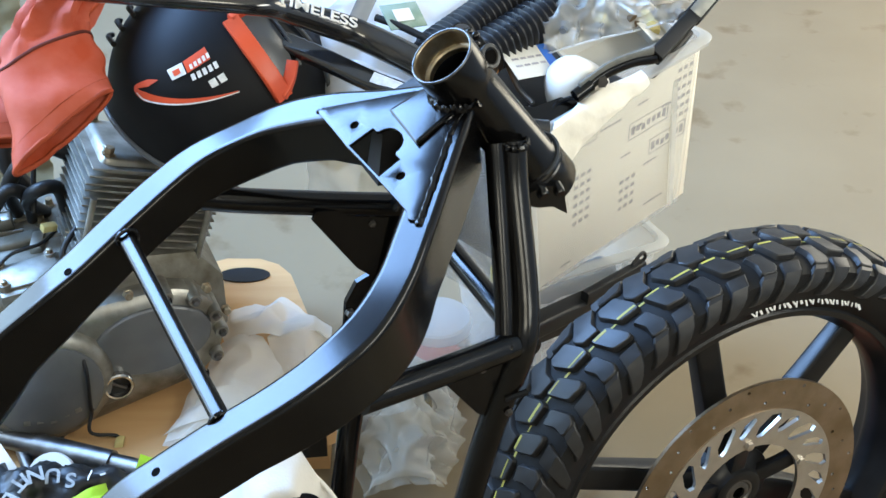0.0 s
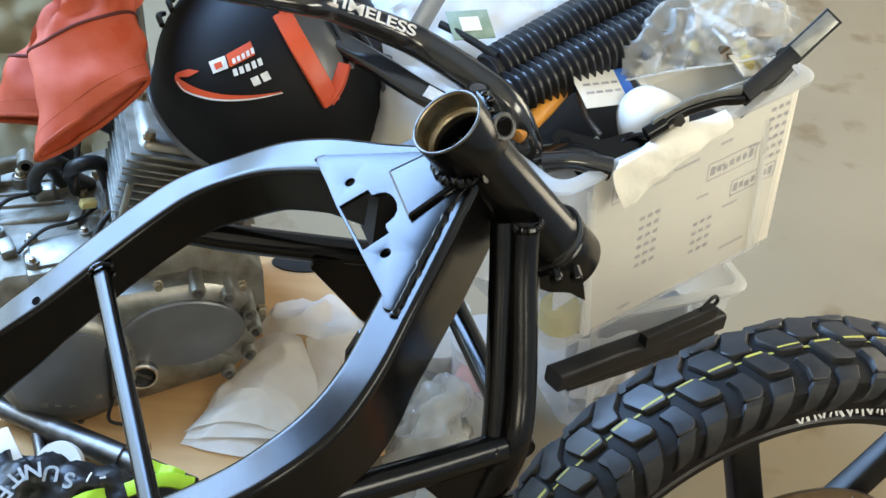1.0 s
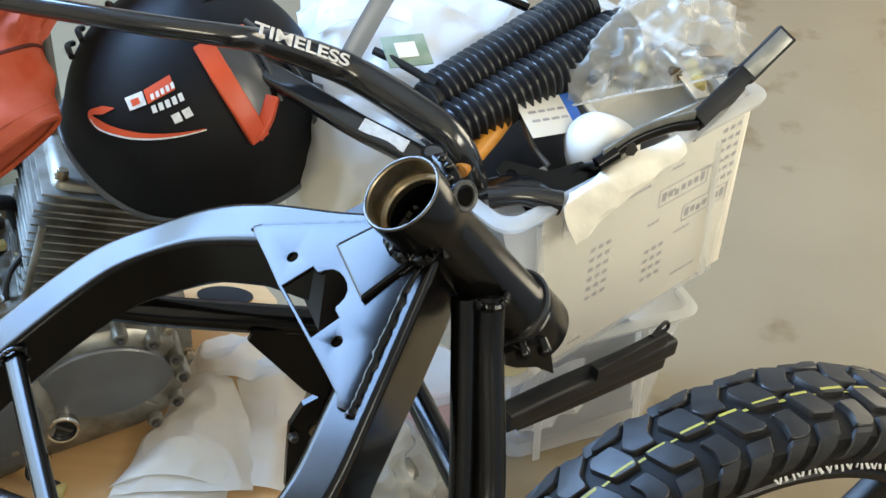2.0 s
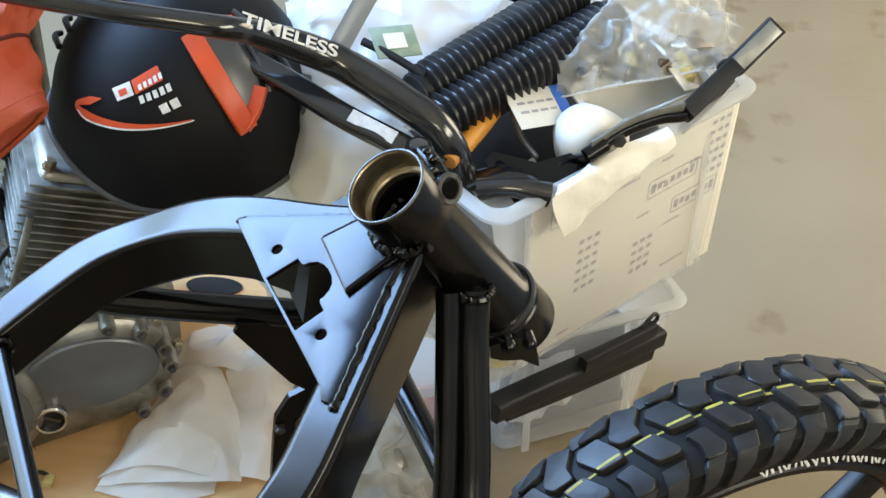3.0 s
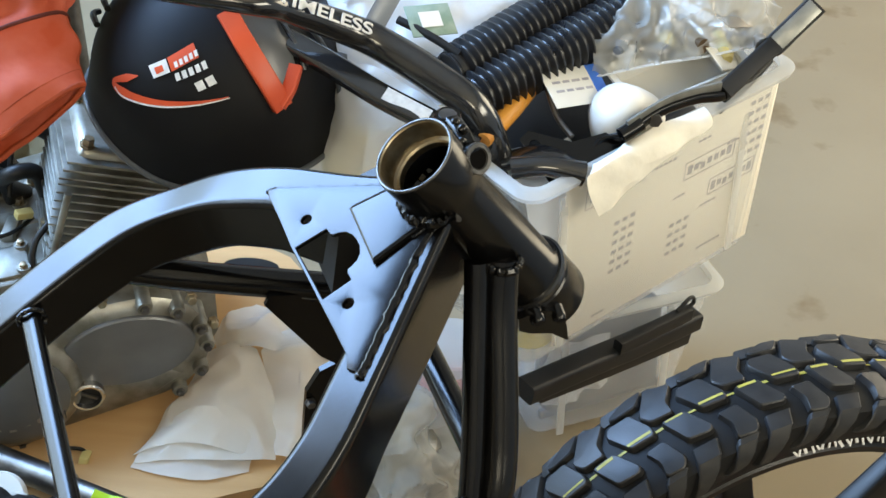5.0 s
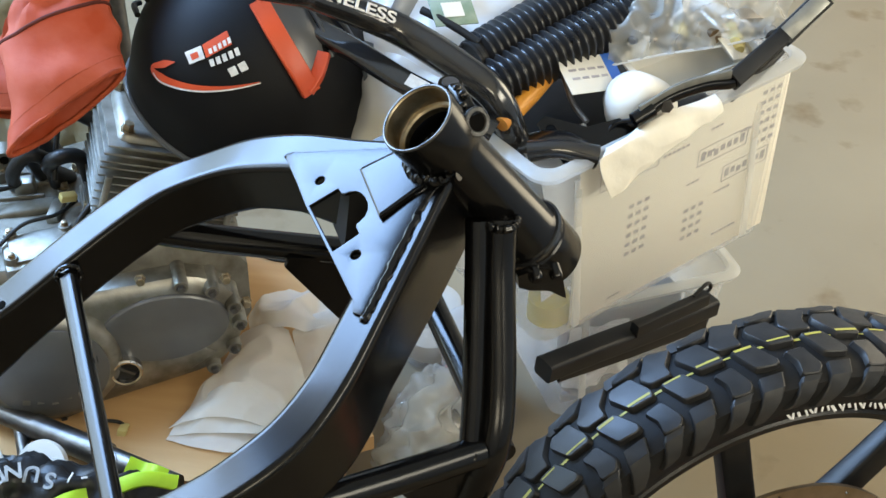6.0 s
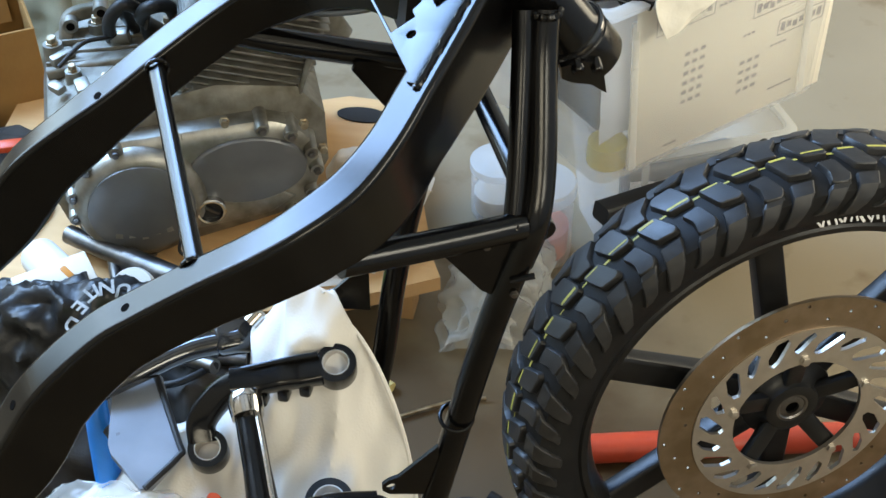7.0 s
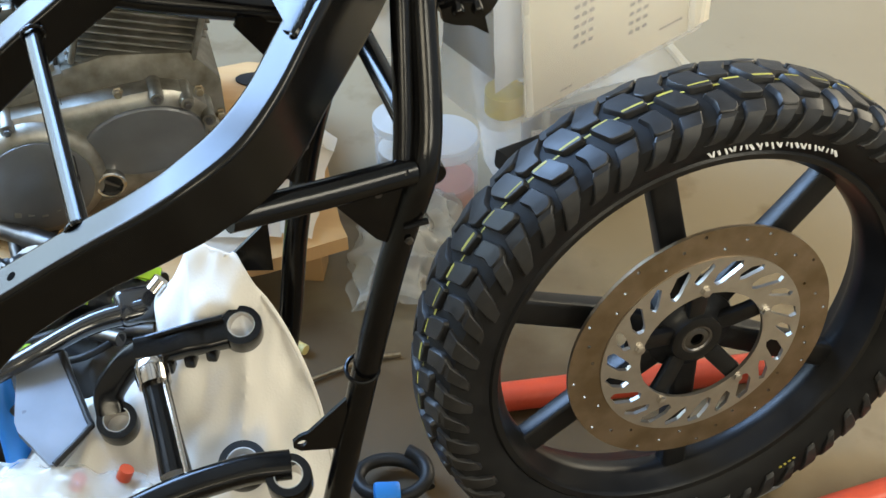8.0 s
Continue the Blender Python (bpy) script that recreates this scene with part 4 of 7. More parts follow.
for k in range(13):
    x, z = flange[int(k * 48 / 13)]
    c = Vector((0.095 + (x - 0.095) * 0.965, 0, 0.11 + (z - 0.11) * 0.95))
    boss = part("bolt_boss", dome_y((c.x, c.z), [(0.0115, 0.05), (0.0112, 0.000), (0.0100, -0.004), (0.006, -0.0045)], 16), engine_alloy, engine, "", 35)
    bolt("bolt", boss, (c.x, -0.0045, c.z), (0, -1, 0), 0.0055, 0.006, steel_dark)
for x, z in ((0.145, 0.222), (0.262, 0.200), (0.288, 0.150)):
    bolt("bolt", engine, (x, 0.012, z), (0, -1, 0.15), 0.0065, 0.012, bare_steel)

# gearbox top with lugs, studs and the starter side
part("case_ridge", bar([(-0.11, 0.20, 0.225), (0.0, 0.19, 0.238), (0.11, 0.18, 0.243)], rounded(0.03, 0.02, 0.006, 3), (0, 0, 1), 5), engine_cast, engine)
part("breather_box", rbox(0.105, 0.075, 0.05, 0.006, m=pose(0.02, 0.085, 0.225, 6, 0, 4)), engine_alloy, engine, "", 35)
part("breather_lid", rbox(0.085, 0.055, 0.006, 0.002, m=pose(0.02, 0.082, 0.252, 6, 0, 4)), engine_alloy, engine)
for x, y, z, r, h in ((-0.02, 0.06, 0.252, 0.006, 0.010), (0.055, 0.065, 0.252, 0.006, 0.010), (-0.02, 0.11, 0.256, 0.006, 0.01), (0.055, 0.11, 0.256, 0.006, 0.01), (0.09, 0.14, 0.244, 0.008, 0.026), (0.105, 0.115, 0.24, 0.008, 0.022), (-0.07, 0.16, 0.238, 0.008, 0.018),
                      (-0.10, 0.24, 0.24, 0.010, 0.02), (0.06, 0.22, 0.24, 0.007, 0.015), (0.08, 0.26, 0.24, 0.008, 0.02), (-0.03, 0.28, 0.245, 0.009, 0.02)):
    part("stud_boss", tube([(x, y, z - 0.03), (x, y, z + h * 0.5)], [r * 1.8, r * 1.5], 14, 2), engine_alloy, engine, "", 30)
    bolt("stud", engine, (x, y, z + h * 0.5), (0.05, -0.1, 1), r * 0.8, h * 0.6, bare_steel)
for k in range(4):
    part("case_rib", bar([(-0.11 + 0.012 * k, 0.20 + 0.03 * k, 0.236), (0.02 + 0.01 * k, 0.185 + 0.03 * k, 0.240)], rounded(0.005, 0.012, 0.002, 2), (0, 0, 1), 3), engine_cast, engine)
arm = part("mount_arm", bar([(-0.085, 0.27, 0.20), (-0.080, 0.285, 0.235), (-0.068, 0.295, 0.262), (-0.02, 0.30, 0.268)], rounded(0.024, 0.018, 0.006, 3), (0, 1, 0), 6), engine_cast, engine, "", 35)
for p in ((-0.086, 0.268, 0.212), (-0.02, 0.295, 0.272), (-0.070, 0.288, 0.258)):
    part("mount_eye", tube([(p[0], p[1] - 0.018, p[2]), (p[0], p[1] + 0.014, p[2])], 0.0125, 18, 2), engine_alloy, arm)
    # dark disc on the eye's face paints the shade of its hole
    part("mount_hole_disc", tube([(p[0], p[1] - 0.0195, p[2]), (p[0], p[1] - 0.018, p[2])], 0.0068, 14, 1), hole_shade, arm)

for x, y, z, w, d, h, turn in ((-0.055, 0.115, 0.243, 0.022, 0.034, 0.020, 12), (0.045, 0.165, 0.246, 0.020, 0.045, 0.016, -20), (-0.085, 0.205, 0.243, 0.040, 0.016, 0.022, 30), (0.005, 0.235, 0.250, 0.030, 0.022, 0.026, -8), (0.105, 0.225, 0.246, 0.024, 0.030, 0.030, 15), (-0.095, 0.135, 0.236, 0.018, 0.026, 0.014, 40)):
    part("casting_lug", rbox(w, d, h, 0.004, 2, pose(x, y, z, 4, -5, turn)), engine_alloy, engine, "", 35)
for pts, r in (([(-0.09, 0.17, 0.25), (-0.05, 0.20, 0.268), (-0.01, 0.22, 0.262), (0.02, 0.25, 0.255)], 0.0035), ([(-0.04, 0.09, 0.252), (0.0, 0.115, 0.268), (0.045, 0.135, 0.262), (0.075, 0.17, 0.256)], 0.0030)):
    part("cable", tube(pts, r, 10), black_plastic, engine, "thin black cable")

# finned cylinder and head, leaning forward
cy = pose(0.168, 0.135, 0.215, 0, 19, 0)
part("cylinder_core", rbox(0.135, 0.115, 0.21, 0.02, 3, cy @ pose(0, 0, 0.08)), engine_cast, engine, "", 35)
for k in range(11):
    w = 0.205 if k > 4 else 0.19
    bm = rbox(w, 0.158, 0.0034, 0.0012, 2)
    for v in bm.verts:
        v.co.y *= 1 - 0.10 * (v.co.x / (w / 2)) ** 4
    bm.transform(cy @ pose(0, 0, 0.012 + 0.0128 * k))
    part("cooling_fin", bm, engine_alloy, engine, "", 35)
for sx in (-1, 1):
    for k in range(1):
        part("fin_post", tube([cy @ Vector((sx * (0.088 - 0.035 * k), -0.076, 0.012 + 0.04 * (k > 0))), cy @ Vector((sx * (0.088 - 0.035 * k), -0.076, 0.13))], 0.005, 10, 1), engine_alloy, engine)
part("cylinder_head", rbox(0.17, 0.13, 0.052, 0.014, 3, cy @ pose(0, 0, 0.168)), engine_alloy, engine, "", 35)
for k in range(3):
    part("cooling_fin", rbox(0.21 - 0.006 * k, 0.155, 0.0036, 0.0012, 2, cy @ pose(0, 0, 0.153 + 0.0125 * k)), engine_alloy, engine, "", 35)
for sx in (-0.075, 0.075):
    for sy in (-0.055, 0.055):
        bolt("head_bolt", engine, cy @ Vector((sx, sy, 0.192)), cy.to_3x3() @ Vector((0, 0, 1)), 0.008, 0.012, bare_steel)
part("exhaust_port", tube([cy @ Vector((0.09, -0.02, 0.16)), cy @ Vector((0.14, -0.03, 0.12))], [0.024, 0.021], 18, 3), engine_cast, engine)

# hoses, wires and connectors
for pts, r in (([(0.07, 0.24, 0.25), (0.045, 0.20, 0.30), (0.06, 0.16, 0.34), (0.09, 0.17, 0.33), (0.10, 0.19, 0.27)], 0.0110), ([(0.03, 0.26, 0.25), (0.02, 0.22, 0.31), (0.04, 0.20, 0.36), (0.08, 0.21, 0.38)], 0.0120), ([(-0.01, 0.25, 0.24), (-0.005, 0.20, 0.30), (0.02, 0.185, 0.335), (0.045, 0.20, 0.31), (0.05, 0.23, 0.25)], 0.0105), ([(0.06, 0.25, 0.28), (0.03, 0.27, 0.34), (0.05, 0.29, 0.40), (0.09, 0.28, 0.42)], 0.014),
               ([(0.11, 0.18, 0.34), (0.115, 0.12, 0.31), (0.075, 0.09, 0.275), (0.065, 0.07, 0.24), (0.07, 0.06, 0.20)], 0.0045), ([(0.10, 0.20, 0.40), (0.07, 0.22, 0.36), (0.05, 0.18, 0.29)], 0.0042),
               ([(0.06, -0.02, 0.05), (0.05, -0.035, 0.02), (0.085, -0.04, 0.005), (0.09, -0.05, -0.004)], 0.0028), ([(0.06, 0.0, 0.16), (0.062, -0.03, 0.13), (0.058, -0.028, 0.06), (0.06, -0.02, 0.05)], 0.0030)):
    part("hose", tube(pts, r, 12), black_plastic, engine, "black rubber hose")
for p, rz in (((0.065, 0.16, 0.272), 20), ((0.09, 0.21, 0.392), -20), ((0.12, 0.20, 0.395), 30), ((0.088, -0.052, 0.000), 70)):
    part("connector", rbox(0.024, 0.013, 0.012, 0.002, 2, pose(*p, 10, 15, rz)), connector_plastic, engine, "small yellowish wire connector")
part("intake_boot", tube([(0.155, 0.21, 0.36), (0.12, 0.22, 0.375), (0.10, 0.235, 0.38)], [0.028, 0.026, 0.024], 20, 4), black_plastic, engine)


# ---- welding helmet on the engine ----
HC, HR = Vector((-0.24, 1.505, 0.53)), Vector((0.165, 0.165, 0.16))
helmet = thing("welding_helmet", Matrix.Translation(HC), "black welding helmet with an orange visor frame, resting on the engine", "welding helmet")


def hs(lon, lat, k=1.0):
    a, b = radians(lon), radians(lat)
    return Vector((HR.x * math.sin(a) * math.cos(b), -HR.y * math.cos(a) * math.cos(b), HR.z * math.sin(b))) * k


rows = []
def low_lat(lon):
    """How far down the shell reaches at a longitude."""
    t = min(1.0, max(0.0, (-lon - 5) / 60))
    return -20 + 18 * t * t * (3 - 2 * t)


for step in np.linspace(0, 1, 34):
    flare = 1.0 + 0.045 * max(0.0, (step - 0.84) / 0.16) ** 2
    rows.append([hs(lon, 84 + (low_lat(lon) - 84) * step, flare * (1 + 0.02 * math.cos(radians(2 * lon)))) for lon in np.linspace(-172, 172, 73)])
bm = skin(rows, closed_ring=False, caps=False)
bmesh.ops.recalc_face_normals(bm, faces=bm.faces)
bmesh.ops.solidify(bm, geom=bm.faces[:], thickness=0.004)
shell = part("shell", bm, helmet_black, helmet, "", 50)
part("top_cap", lathe([(0.0, 0.1610), (0.02, 0.1605), (0.03, 0.158)], 24), helmet_black, shell)
part("lower_edge", tube([hs(lon, low_lat(lon) - 0.5, 1.047 * (1 + 0.02 * math.cos(radians(2 * lon)))) for lon in np.linspace(-120, 120, 31)], 0.0042, 10, 2), helmet_edge, shell, "worn greyish lower edge")
part("side_edge", tube([hs(66 + 6 * math.sin(t * 3), 62 - 84 * t, 1.012) for t in np.linspace(0, 1, 12)], 0.0032, 8, 2), helmet_edge, shell)


rows = []
for t in np.linspace(0, 1, 22):
    lon, lat = 70 + 22 * math.sin(t * 2.2), 26 - 44 * t
    wide = 7 * math.sin(math.pi * min(1, 0.25 + t * 0.75)) + 1
    rows.append([hs(lon - wide, lat, 1.004), hs(lon - wide * 0.3, lat - 1, 1.035), hs(lon + wide, lat - 2, 1.060)])
bm = skin(rows, closed_ring=False, caps=False)
bmesh.ops.solidify(bm, geom=bm.faces[:], thickness=0.003)
part("rear_flange", bm, helmet_flange, shell, "pale grey flared edge", 60)


def patch(outline, k=1.012, n=6):
    """A thin decal on the shell from an outline in longitude and latitude, filled from its middle."""
    bm = bmesh.new()
    cx, cy = np.mean(outline, axis=0)
    rings = [[hs(cx + (x - cx) * s, cy + (y - cy) * s, k * (1 + 0.02 * math.cos(radians(2 * (cx + (x - cx) * s)))) ) for x, y in outline] for s in np.linspace(0.02, 1, n)]
    skin(rings, caps=True, bm=bm)
    return bm


def ribbon(pts, widths, k=1.012):
    """A tapering decal stroke in longitude and latitude."""
    path = spline([(x, y, 0) for x, y in pts], 8)
    rows = []
    for i, p in enumerate(path):
        t = (path[min(i + 1, len(path) - 1)] - path[max(i - 1, 0)]).normalized()
        w = float(np.interp(i / (len(path) - 1), np.linspace(0, 1, len(widths)), widths))
        q = Vector((-t.y, t.x, 0)) * w
        rows.append([hs(a.x, a.y, k * (1 + 0.02 * math.cos(radians(2 * a.x)))) for a in (p + q, p, p - q)])
    return skin(rows, closed_ring=False, caps=False)


part("stripe", ribbon([(-25.0, 27.2), (-31.0, 24.6), (-38.6, 20.3), (-31.4, 18.0), (-15.3, 18.6), (-0.3, 20.4), (16.5, 23.1)], [0.2, 1.7, 0.9, 2.2, 1.5, 0.9, 0.2]), orange_red, shell, "orange curved stripe")
part("stripe_edge", ribbon([(-37.0, 18.4), (-31.0, 16.4), (-15.3, 17.2), (-0.3, 19.4), (17.0, 22.7)], [0.3, 0.4, 0.4, 0.35, 0.2], 1.0135), white_mark, shell)
part("badge", patch([(-12.0, 37.2), (0.4, 44.5), (3.9, 38.9), (-8.5, 32.2)]), orange_red, shell, "red badge with pale bars")
part("badge_mark", patch([(-20.7, 32.4), (-12.6, 36.8), (-9.2, 31.9), (-16.6, 28.1)]), white_mark, shell)
part("badge_mark", patch([(-17.5, 32.2), (-13.8, 34.2), (-12.2, 32.0), (-15.5, 30.0)], 1.0135), orange_red, shell)
for k in range(5):
    a = -8.3 + 2.3 * k
    part("badge_bar", patch([(a, 35.9 + 1.32 * k), (a + 1.5, 36.7 + 1.32 * k), (a + 2.7, 34.6 + 1.25 * k), (a + 1.2, 33.9 + 1.25 * k)], 1.0135, 3), white_mark, shell)
for k in range(5):
    a = -7.1 + 3.0 * k
    part("name_bar", patch([(a, 31.5 + 1.35 * k), (a + 2.0, 32.4 + 1.35 * k), (a + 3.4, 29.6 + 1.3 * k), (a + 1.4, 28.8 + 1.3 * k)], 1.0125, 3), white_mark, shell)
for k in range(2):
    a = 2.1 + 4.6 * k
    part("name_bar", patch([(a, 28.6 + 2.0 * k), (a + 3.5, 30.2 + 2.0 * k), (a + 5.4, 26.8 + 2.0 * k), (a + 2.0, 25.4 + 2.0 * k)], 1.0125, 3), white_mark, shell)

# visor frame: two arms that meet at a tip, with dark glass between
arm1 = bar([hs(21, 57, 1.03), hs(28, 42, 1.035), hs(34, 27, 1.04), hs(38.5, 15.0, 1.03)], rounded(0.024, 0.012, 0.002, 3), (0, -0.5, 1), 6)
visor = part("visor_frame", arm1, orange_red, helmet, "orange plastic visor frame", 35)
part("visor_arm", bar([hs(37.0, 16.0, 1.03), hs(43.5, 22, 1.033), hs(50, 29, 1.025)], rounded(0.016, 0.012, 0.002, 3), (0, -0.5, 1), 4), orange_red, visor)
part("visor_arm", bar([hs(21, 57, 1.03), hs(38, 60, 1.03), hs(56, 58, 1.02)], rounded(0.012, 0.014, 0.003, 3), (0, -0.5, 1), 5), orange_red, visor)
part("visor_glass", patch([(24, 57), (40, 59.5), (56, 58), (53, 40), (50, 29), (40, 20), (33, 33)], 1.022, 8), glass_dark, visor, "dark visor glass")
part("glass_rim", bar([hs(55, 57, 1.03), hs(54.5, 40, 1.033), hs(53.5, 26, 1.03)], rounded(0.004, 0.008, 0.0015, 2), (0, -0.5, 1), 5), helmet_edge, visor)
for k in range(4):
    part("headband_rib", tube([hs(-74, 30 + 9 * k, 1.01), hs(-84, 29 + 9 * k, 1.05), hs(-90, 28 + 9 * k, 1.02)], 0.004, 8, 3), black_plastic, helmet)


# ---- red leather gauntlets over the helmet ----
def gauntlet(name, rings, label, seed):
    """A soft leather cuff: rings of (centre, half width along, half thickness, width direction)."""
    g = []
    for c, w, h, d in rings:
        c, d = Vector(c), Vector(d).normalized()
        up = Vector((0, -0.6, 0.8))
        up = (up - d * up.dot(d)).normalized()
        g.append([c + d * (w * math.copysign(abs(math.cos(a)) ** 0.75, math.cos(a))) + up * (h * math.sin(a)) for a in np.linspace(0, 2 * math.pi, 41)[:-1]])
    cols = [spline([r[j] for r in g], 7) for j in range(40)]
    fine = [[cols[j][i] for j in range(40)] for i in range(len(cols[0]))]
    bm = skin(fine, caps=False)
    bmesh.ops.recalc_face_normals(bm, faces=bm.faces)
    n_rows = len(fine)
    k = int(n_rows * 0.43)
    bm.verts.ensure_lookup_table()
    mids = [sum(r, Vector()) / 40 for r in fine]
    out = [[bm.verts[i * 40 + j].normal * math.copysign(1, bm.verts[i * 40 + j].normal.dot(fine[i][j] - mids[i])) for j in range(40)] for i in range(n_rows)]
    for i in range(n_rows):
        hand_part = min(1.0, max(0.0, (i - k) / 3))
        for j in range(40):
            v = bm.verts[i * 40 + j]
            q = v.co * 13 + Vector((seed, 0, seed))
            d = 0.009 * noise.noise(q * 0.7) + 0.005 * noise.noise(q * 1.8) + 0.0012 * noise.noise(q * 5)
            d -= 0.006 * max(0.0, 1 - 6 * abs(noise.noise(Vector((q.x * 0.5, q.y * 0.5, q.z * 0.9)) + Vector((4, 4, 4)))))
            # a broad slanting ridge over the cuff, gathered folds above the wrist seam
            d += (1 - hand_part) * 0.011 * math.exp(-((j - 6 - 0.9 * i) / 3.2) ** 2)
            d += hand_part * (-0.0045 + 0.0065 * math.sin(j * 1.15 + 0.25 * i + seed) + 0.003 * math.sin(j * 0.55 - 0.4 * i))
            v.co += out[i][j] * d
    bm.normal_update()
    lift = [[bm.verts[i * 40 + j].co + out[i][j] * 0.0016 for j in range(40)] for i in range(n_rows)]
    fine = [[bm.verts[i * 40 + j].co.copy() for j in range(40)] for i in range(len(fine))]
    bmesh.ops.solidify(bm, geom=bm.faces[:], thickness=0.0025)
    ob = thing(name, Matrix(), label, "glove", "red leather gloves")
    part("cuff", bm, leather_red, ob, "", 60)
    rim = [p + Vector((0, 0, 0)) for p in fine[0]]
    part("hem", tube(rim + [rim[0]], 0.0036, 8, 2), leather_trim, ob, "dark folded leather hem")
    part("stitch_line", tube(lift[3] + [lift[3][0]], 0.0013, 6, 2), leather_trim, ob)
    part("wrist_seam", tube([lift[k][j % 40] for j in range(41)], 0.0028, 8, 2), leather_seam, ob, "dark raised wrist seam")
    for j in (1, 21):
        part("seam", tube([lift[i][j] for i in range(0, len(fine), 2)], 0.0022, 6, 2), leather_trim, ob)
    return ob


gauntlet("leather_glove", [((-0.415, 1.295, 0.570), 0.088, 0.020, (0.62, 0.70, 0.28)), ((-0.428, 1.335, 0.600), 0.080, 0.026, (0.66, 0.66, 0.25)), ((-0.446, 1.375, 0.630), 0.066, 0.032, (0.75, 0.55, 0.2)),
                           ((-0.448, 1.415, 0.662), 0.060, 0.030, (0.85, 0.45, 0.15)), ((-0.420, 1.465, 0.690), 0.066, 0.028, (0.9, 0.35, 0.1)), ((-0.37, 1.53, 0.700), 0.070, 0.022, (0.9, 0.3, 0.0))],
         "worn red leather gauntlet with its cuff hanging over the helmet", 1.0)
gauntlet("leather_glove", [((-0.530, 1.345, 0.525), 0.055, 0.014, (0.95, -0.05, 0.1)), ((-0.515, 1.375, 0.555), 0.052, 0.018, (0.95, 0.0, 0.15)), ((-0.500, 1.415, 0.590), 0.047, 0.022, (0.92, 0.1, 0.2)),
                           ((-0.480, 1.455, 0.630), 0.042, 0.022, (0.9, 0.2, 0.2)), ((-0.45, 1.50, 0.660), 0.045, 0.020, (0.9, 0.3, 0.1))],
         "second worn red leather gauntlet, its cuff lying beneath", 5.0)


# ---- the stacked storage boxes ----
BX, BY = Vector((0.7380, 0.6750, 0)).normalized(), Vector((-0.6750, 0.7380, 0)).normalized()


def clear_tub(name, m, length, depth, height, taper, label, lip=0.012):
    """An open see-through tub with thick walls, a floor and a rolled lip; x along the front, y to the back."""
    ob = thing(name, m, label, "storage box", "stacked storage boxes")

    def ring_at(z, inset, corner=0.022):
        k = (1 - z / height) * taper
        return [Vector((x, y, z)) for x, y in rounded(length - 2 * (k + inset), depth - 2 * (k + inset), corner - inset * 0.5, 6, length / 2, depth / 2)]
    rings = [ring_at(0.004, 0.02), ring_at(0.0, 0.008), ring_at(0.008, 0.0), *[ring_at(height * t, 0.0) for t in (0.15, 0.4, 0.7, 0.9, 1.0)], *[ring_at(height * t, 0.003) for t in (1.0, 0.9, 0.6, 0.3, 0.02)]]
    part("tub", skin(rings), clear_plastic, ob, "", 40)
    lips = [ring_at(height - 0.006, -0.001), ring_at(height - 0.008, -lip), ring_at(height - 0.001, -lip - 0.002), ring_at(height + 0.004, -lip * 0.6), ring_at(height + 0.004, 0.002), ring_at(height - 0.002, 0.004)]
    part("rim", skin(lips + [lips[0]], caps=False), clear_rim, ob, "milky clear rolled rim", 40)
    for x in (0.06, length - 0.06):
        part("wall_rib", rbox(0.012, 0.004, height * 0.8, 0.0015, m=pose(x, taper * 0.5 - 0.001, height * 0.48, -math.degrees(math.atan(taper / height)), 0, 0)), clear_rim, ob)
    return ob


upper_m = basis((0.170, 1.301, 0.238), BX, BY, (0, 0, 1)) @ pose(0, 0, 0, 0, -3.2, 0)
upper = clear_tub("storage_box", upper_m, 0.430, 0.330, 0.300, 0.010, "clear plastic storage box full of parts, lined with paper")
lower_m = basis((0.188, 1.466, GROUND), (0.901, 0.433, 0), (-0.433, 0.901, 0), (0, 0, 1))
lower = clear_tub("storage_box", lower_m, 0.290, 0.240, 0.262, 0.026, "clear plastic storage box standing on the floor under another")

# the printed paper against the inside of the front
sheet_m = upper_m @ pose(0.241, 0.0095, 0.147, 90 + 1.9, 0, 0)
paper_thing = thing("printed_sheet", sheet_m, "cream packing paper with faded grey print, lining the box", "paper")
part("sheet", rbox(0.362, 0.268, 0.0012, 0.0003), paper, paper_thing)
rnd = random.Random(5)


def print_bar(x, y, w, h, turn=0.0):
    part("print_bar", rbox(w, h, 0.0006, 0, m=pose(x, y, 0.0009, 0, 0, turn)), paper_print, paper_thing, "", 0)


def framed(x, y, w, h):
    for dx, dy, ww, hh in ((0, h / 2, w, 0.0012), (0, -h / 2, w, 0.0012), (w / 2, 0, 0.0012, h), (-w / 2, 0, 0.0012, h)):
        print_bar(x + dx, y + dy, ww, hh)
    for k in range(7):
        print_bar(x - w * 0.40 + k * w * 0.133, y - 0.003 * (k == 2), 0.0075, 0.014 if k in (0, 6) else 0.0095)


framed(-0.098, 0.095, 0.098, 0.030)
framed(0.070, 0.055, 0.090, 0.028)
framed(0.120, 0.005, 0.085, 0.026)
for col, n, y0 in ((-0.075, 6, 0.03), (0.150, 6, 0.115), (0.03, 4, -0.03)):
    for k in range(n):
        for q in range(3):
            print_bar(col + (q - 1) * 0.0135, y0 - k * 0.0165, 0.0085, 0.0060)
for k in range(9):
    x, y = rnd.uniform(-0.15, 0.15), rnd.uniform(-0.12, 0.12)
    for q in range(rnd.randint(3, 6)):
        print_bar(x + q * 0.008, y, 0.0055, 0.0035)

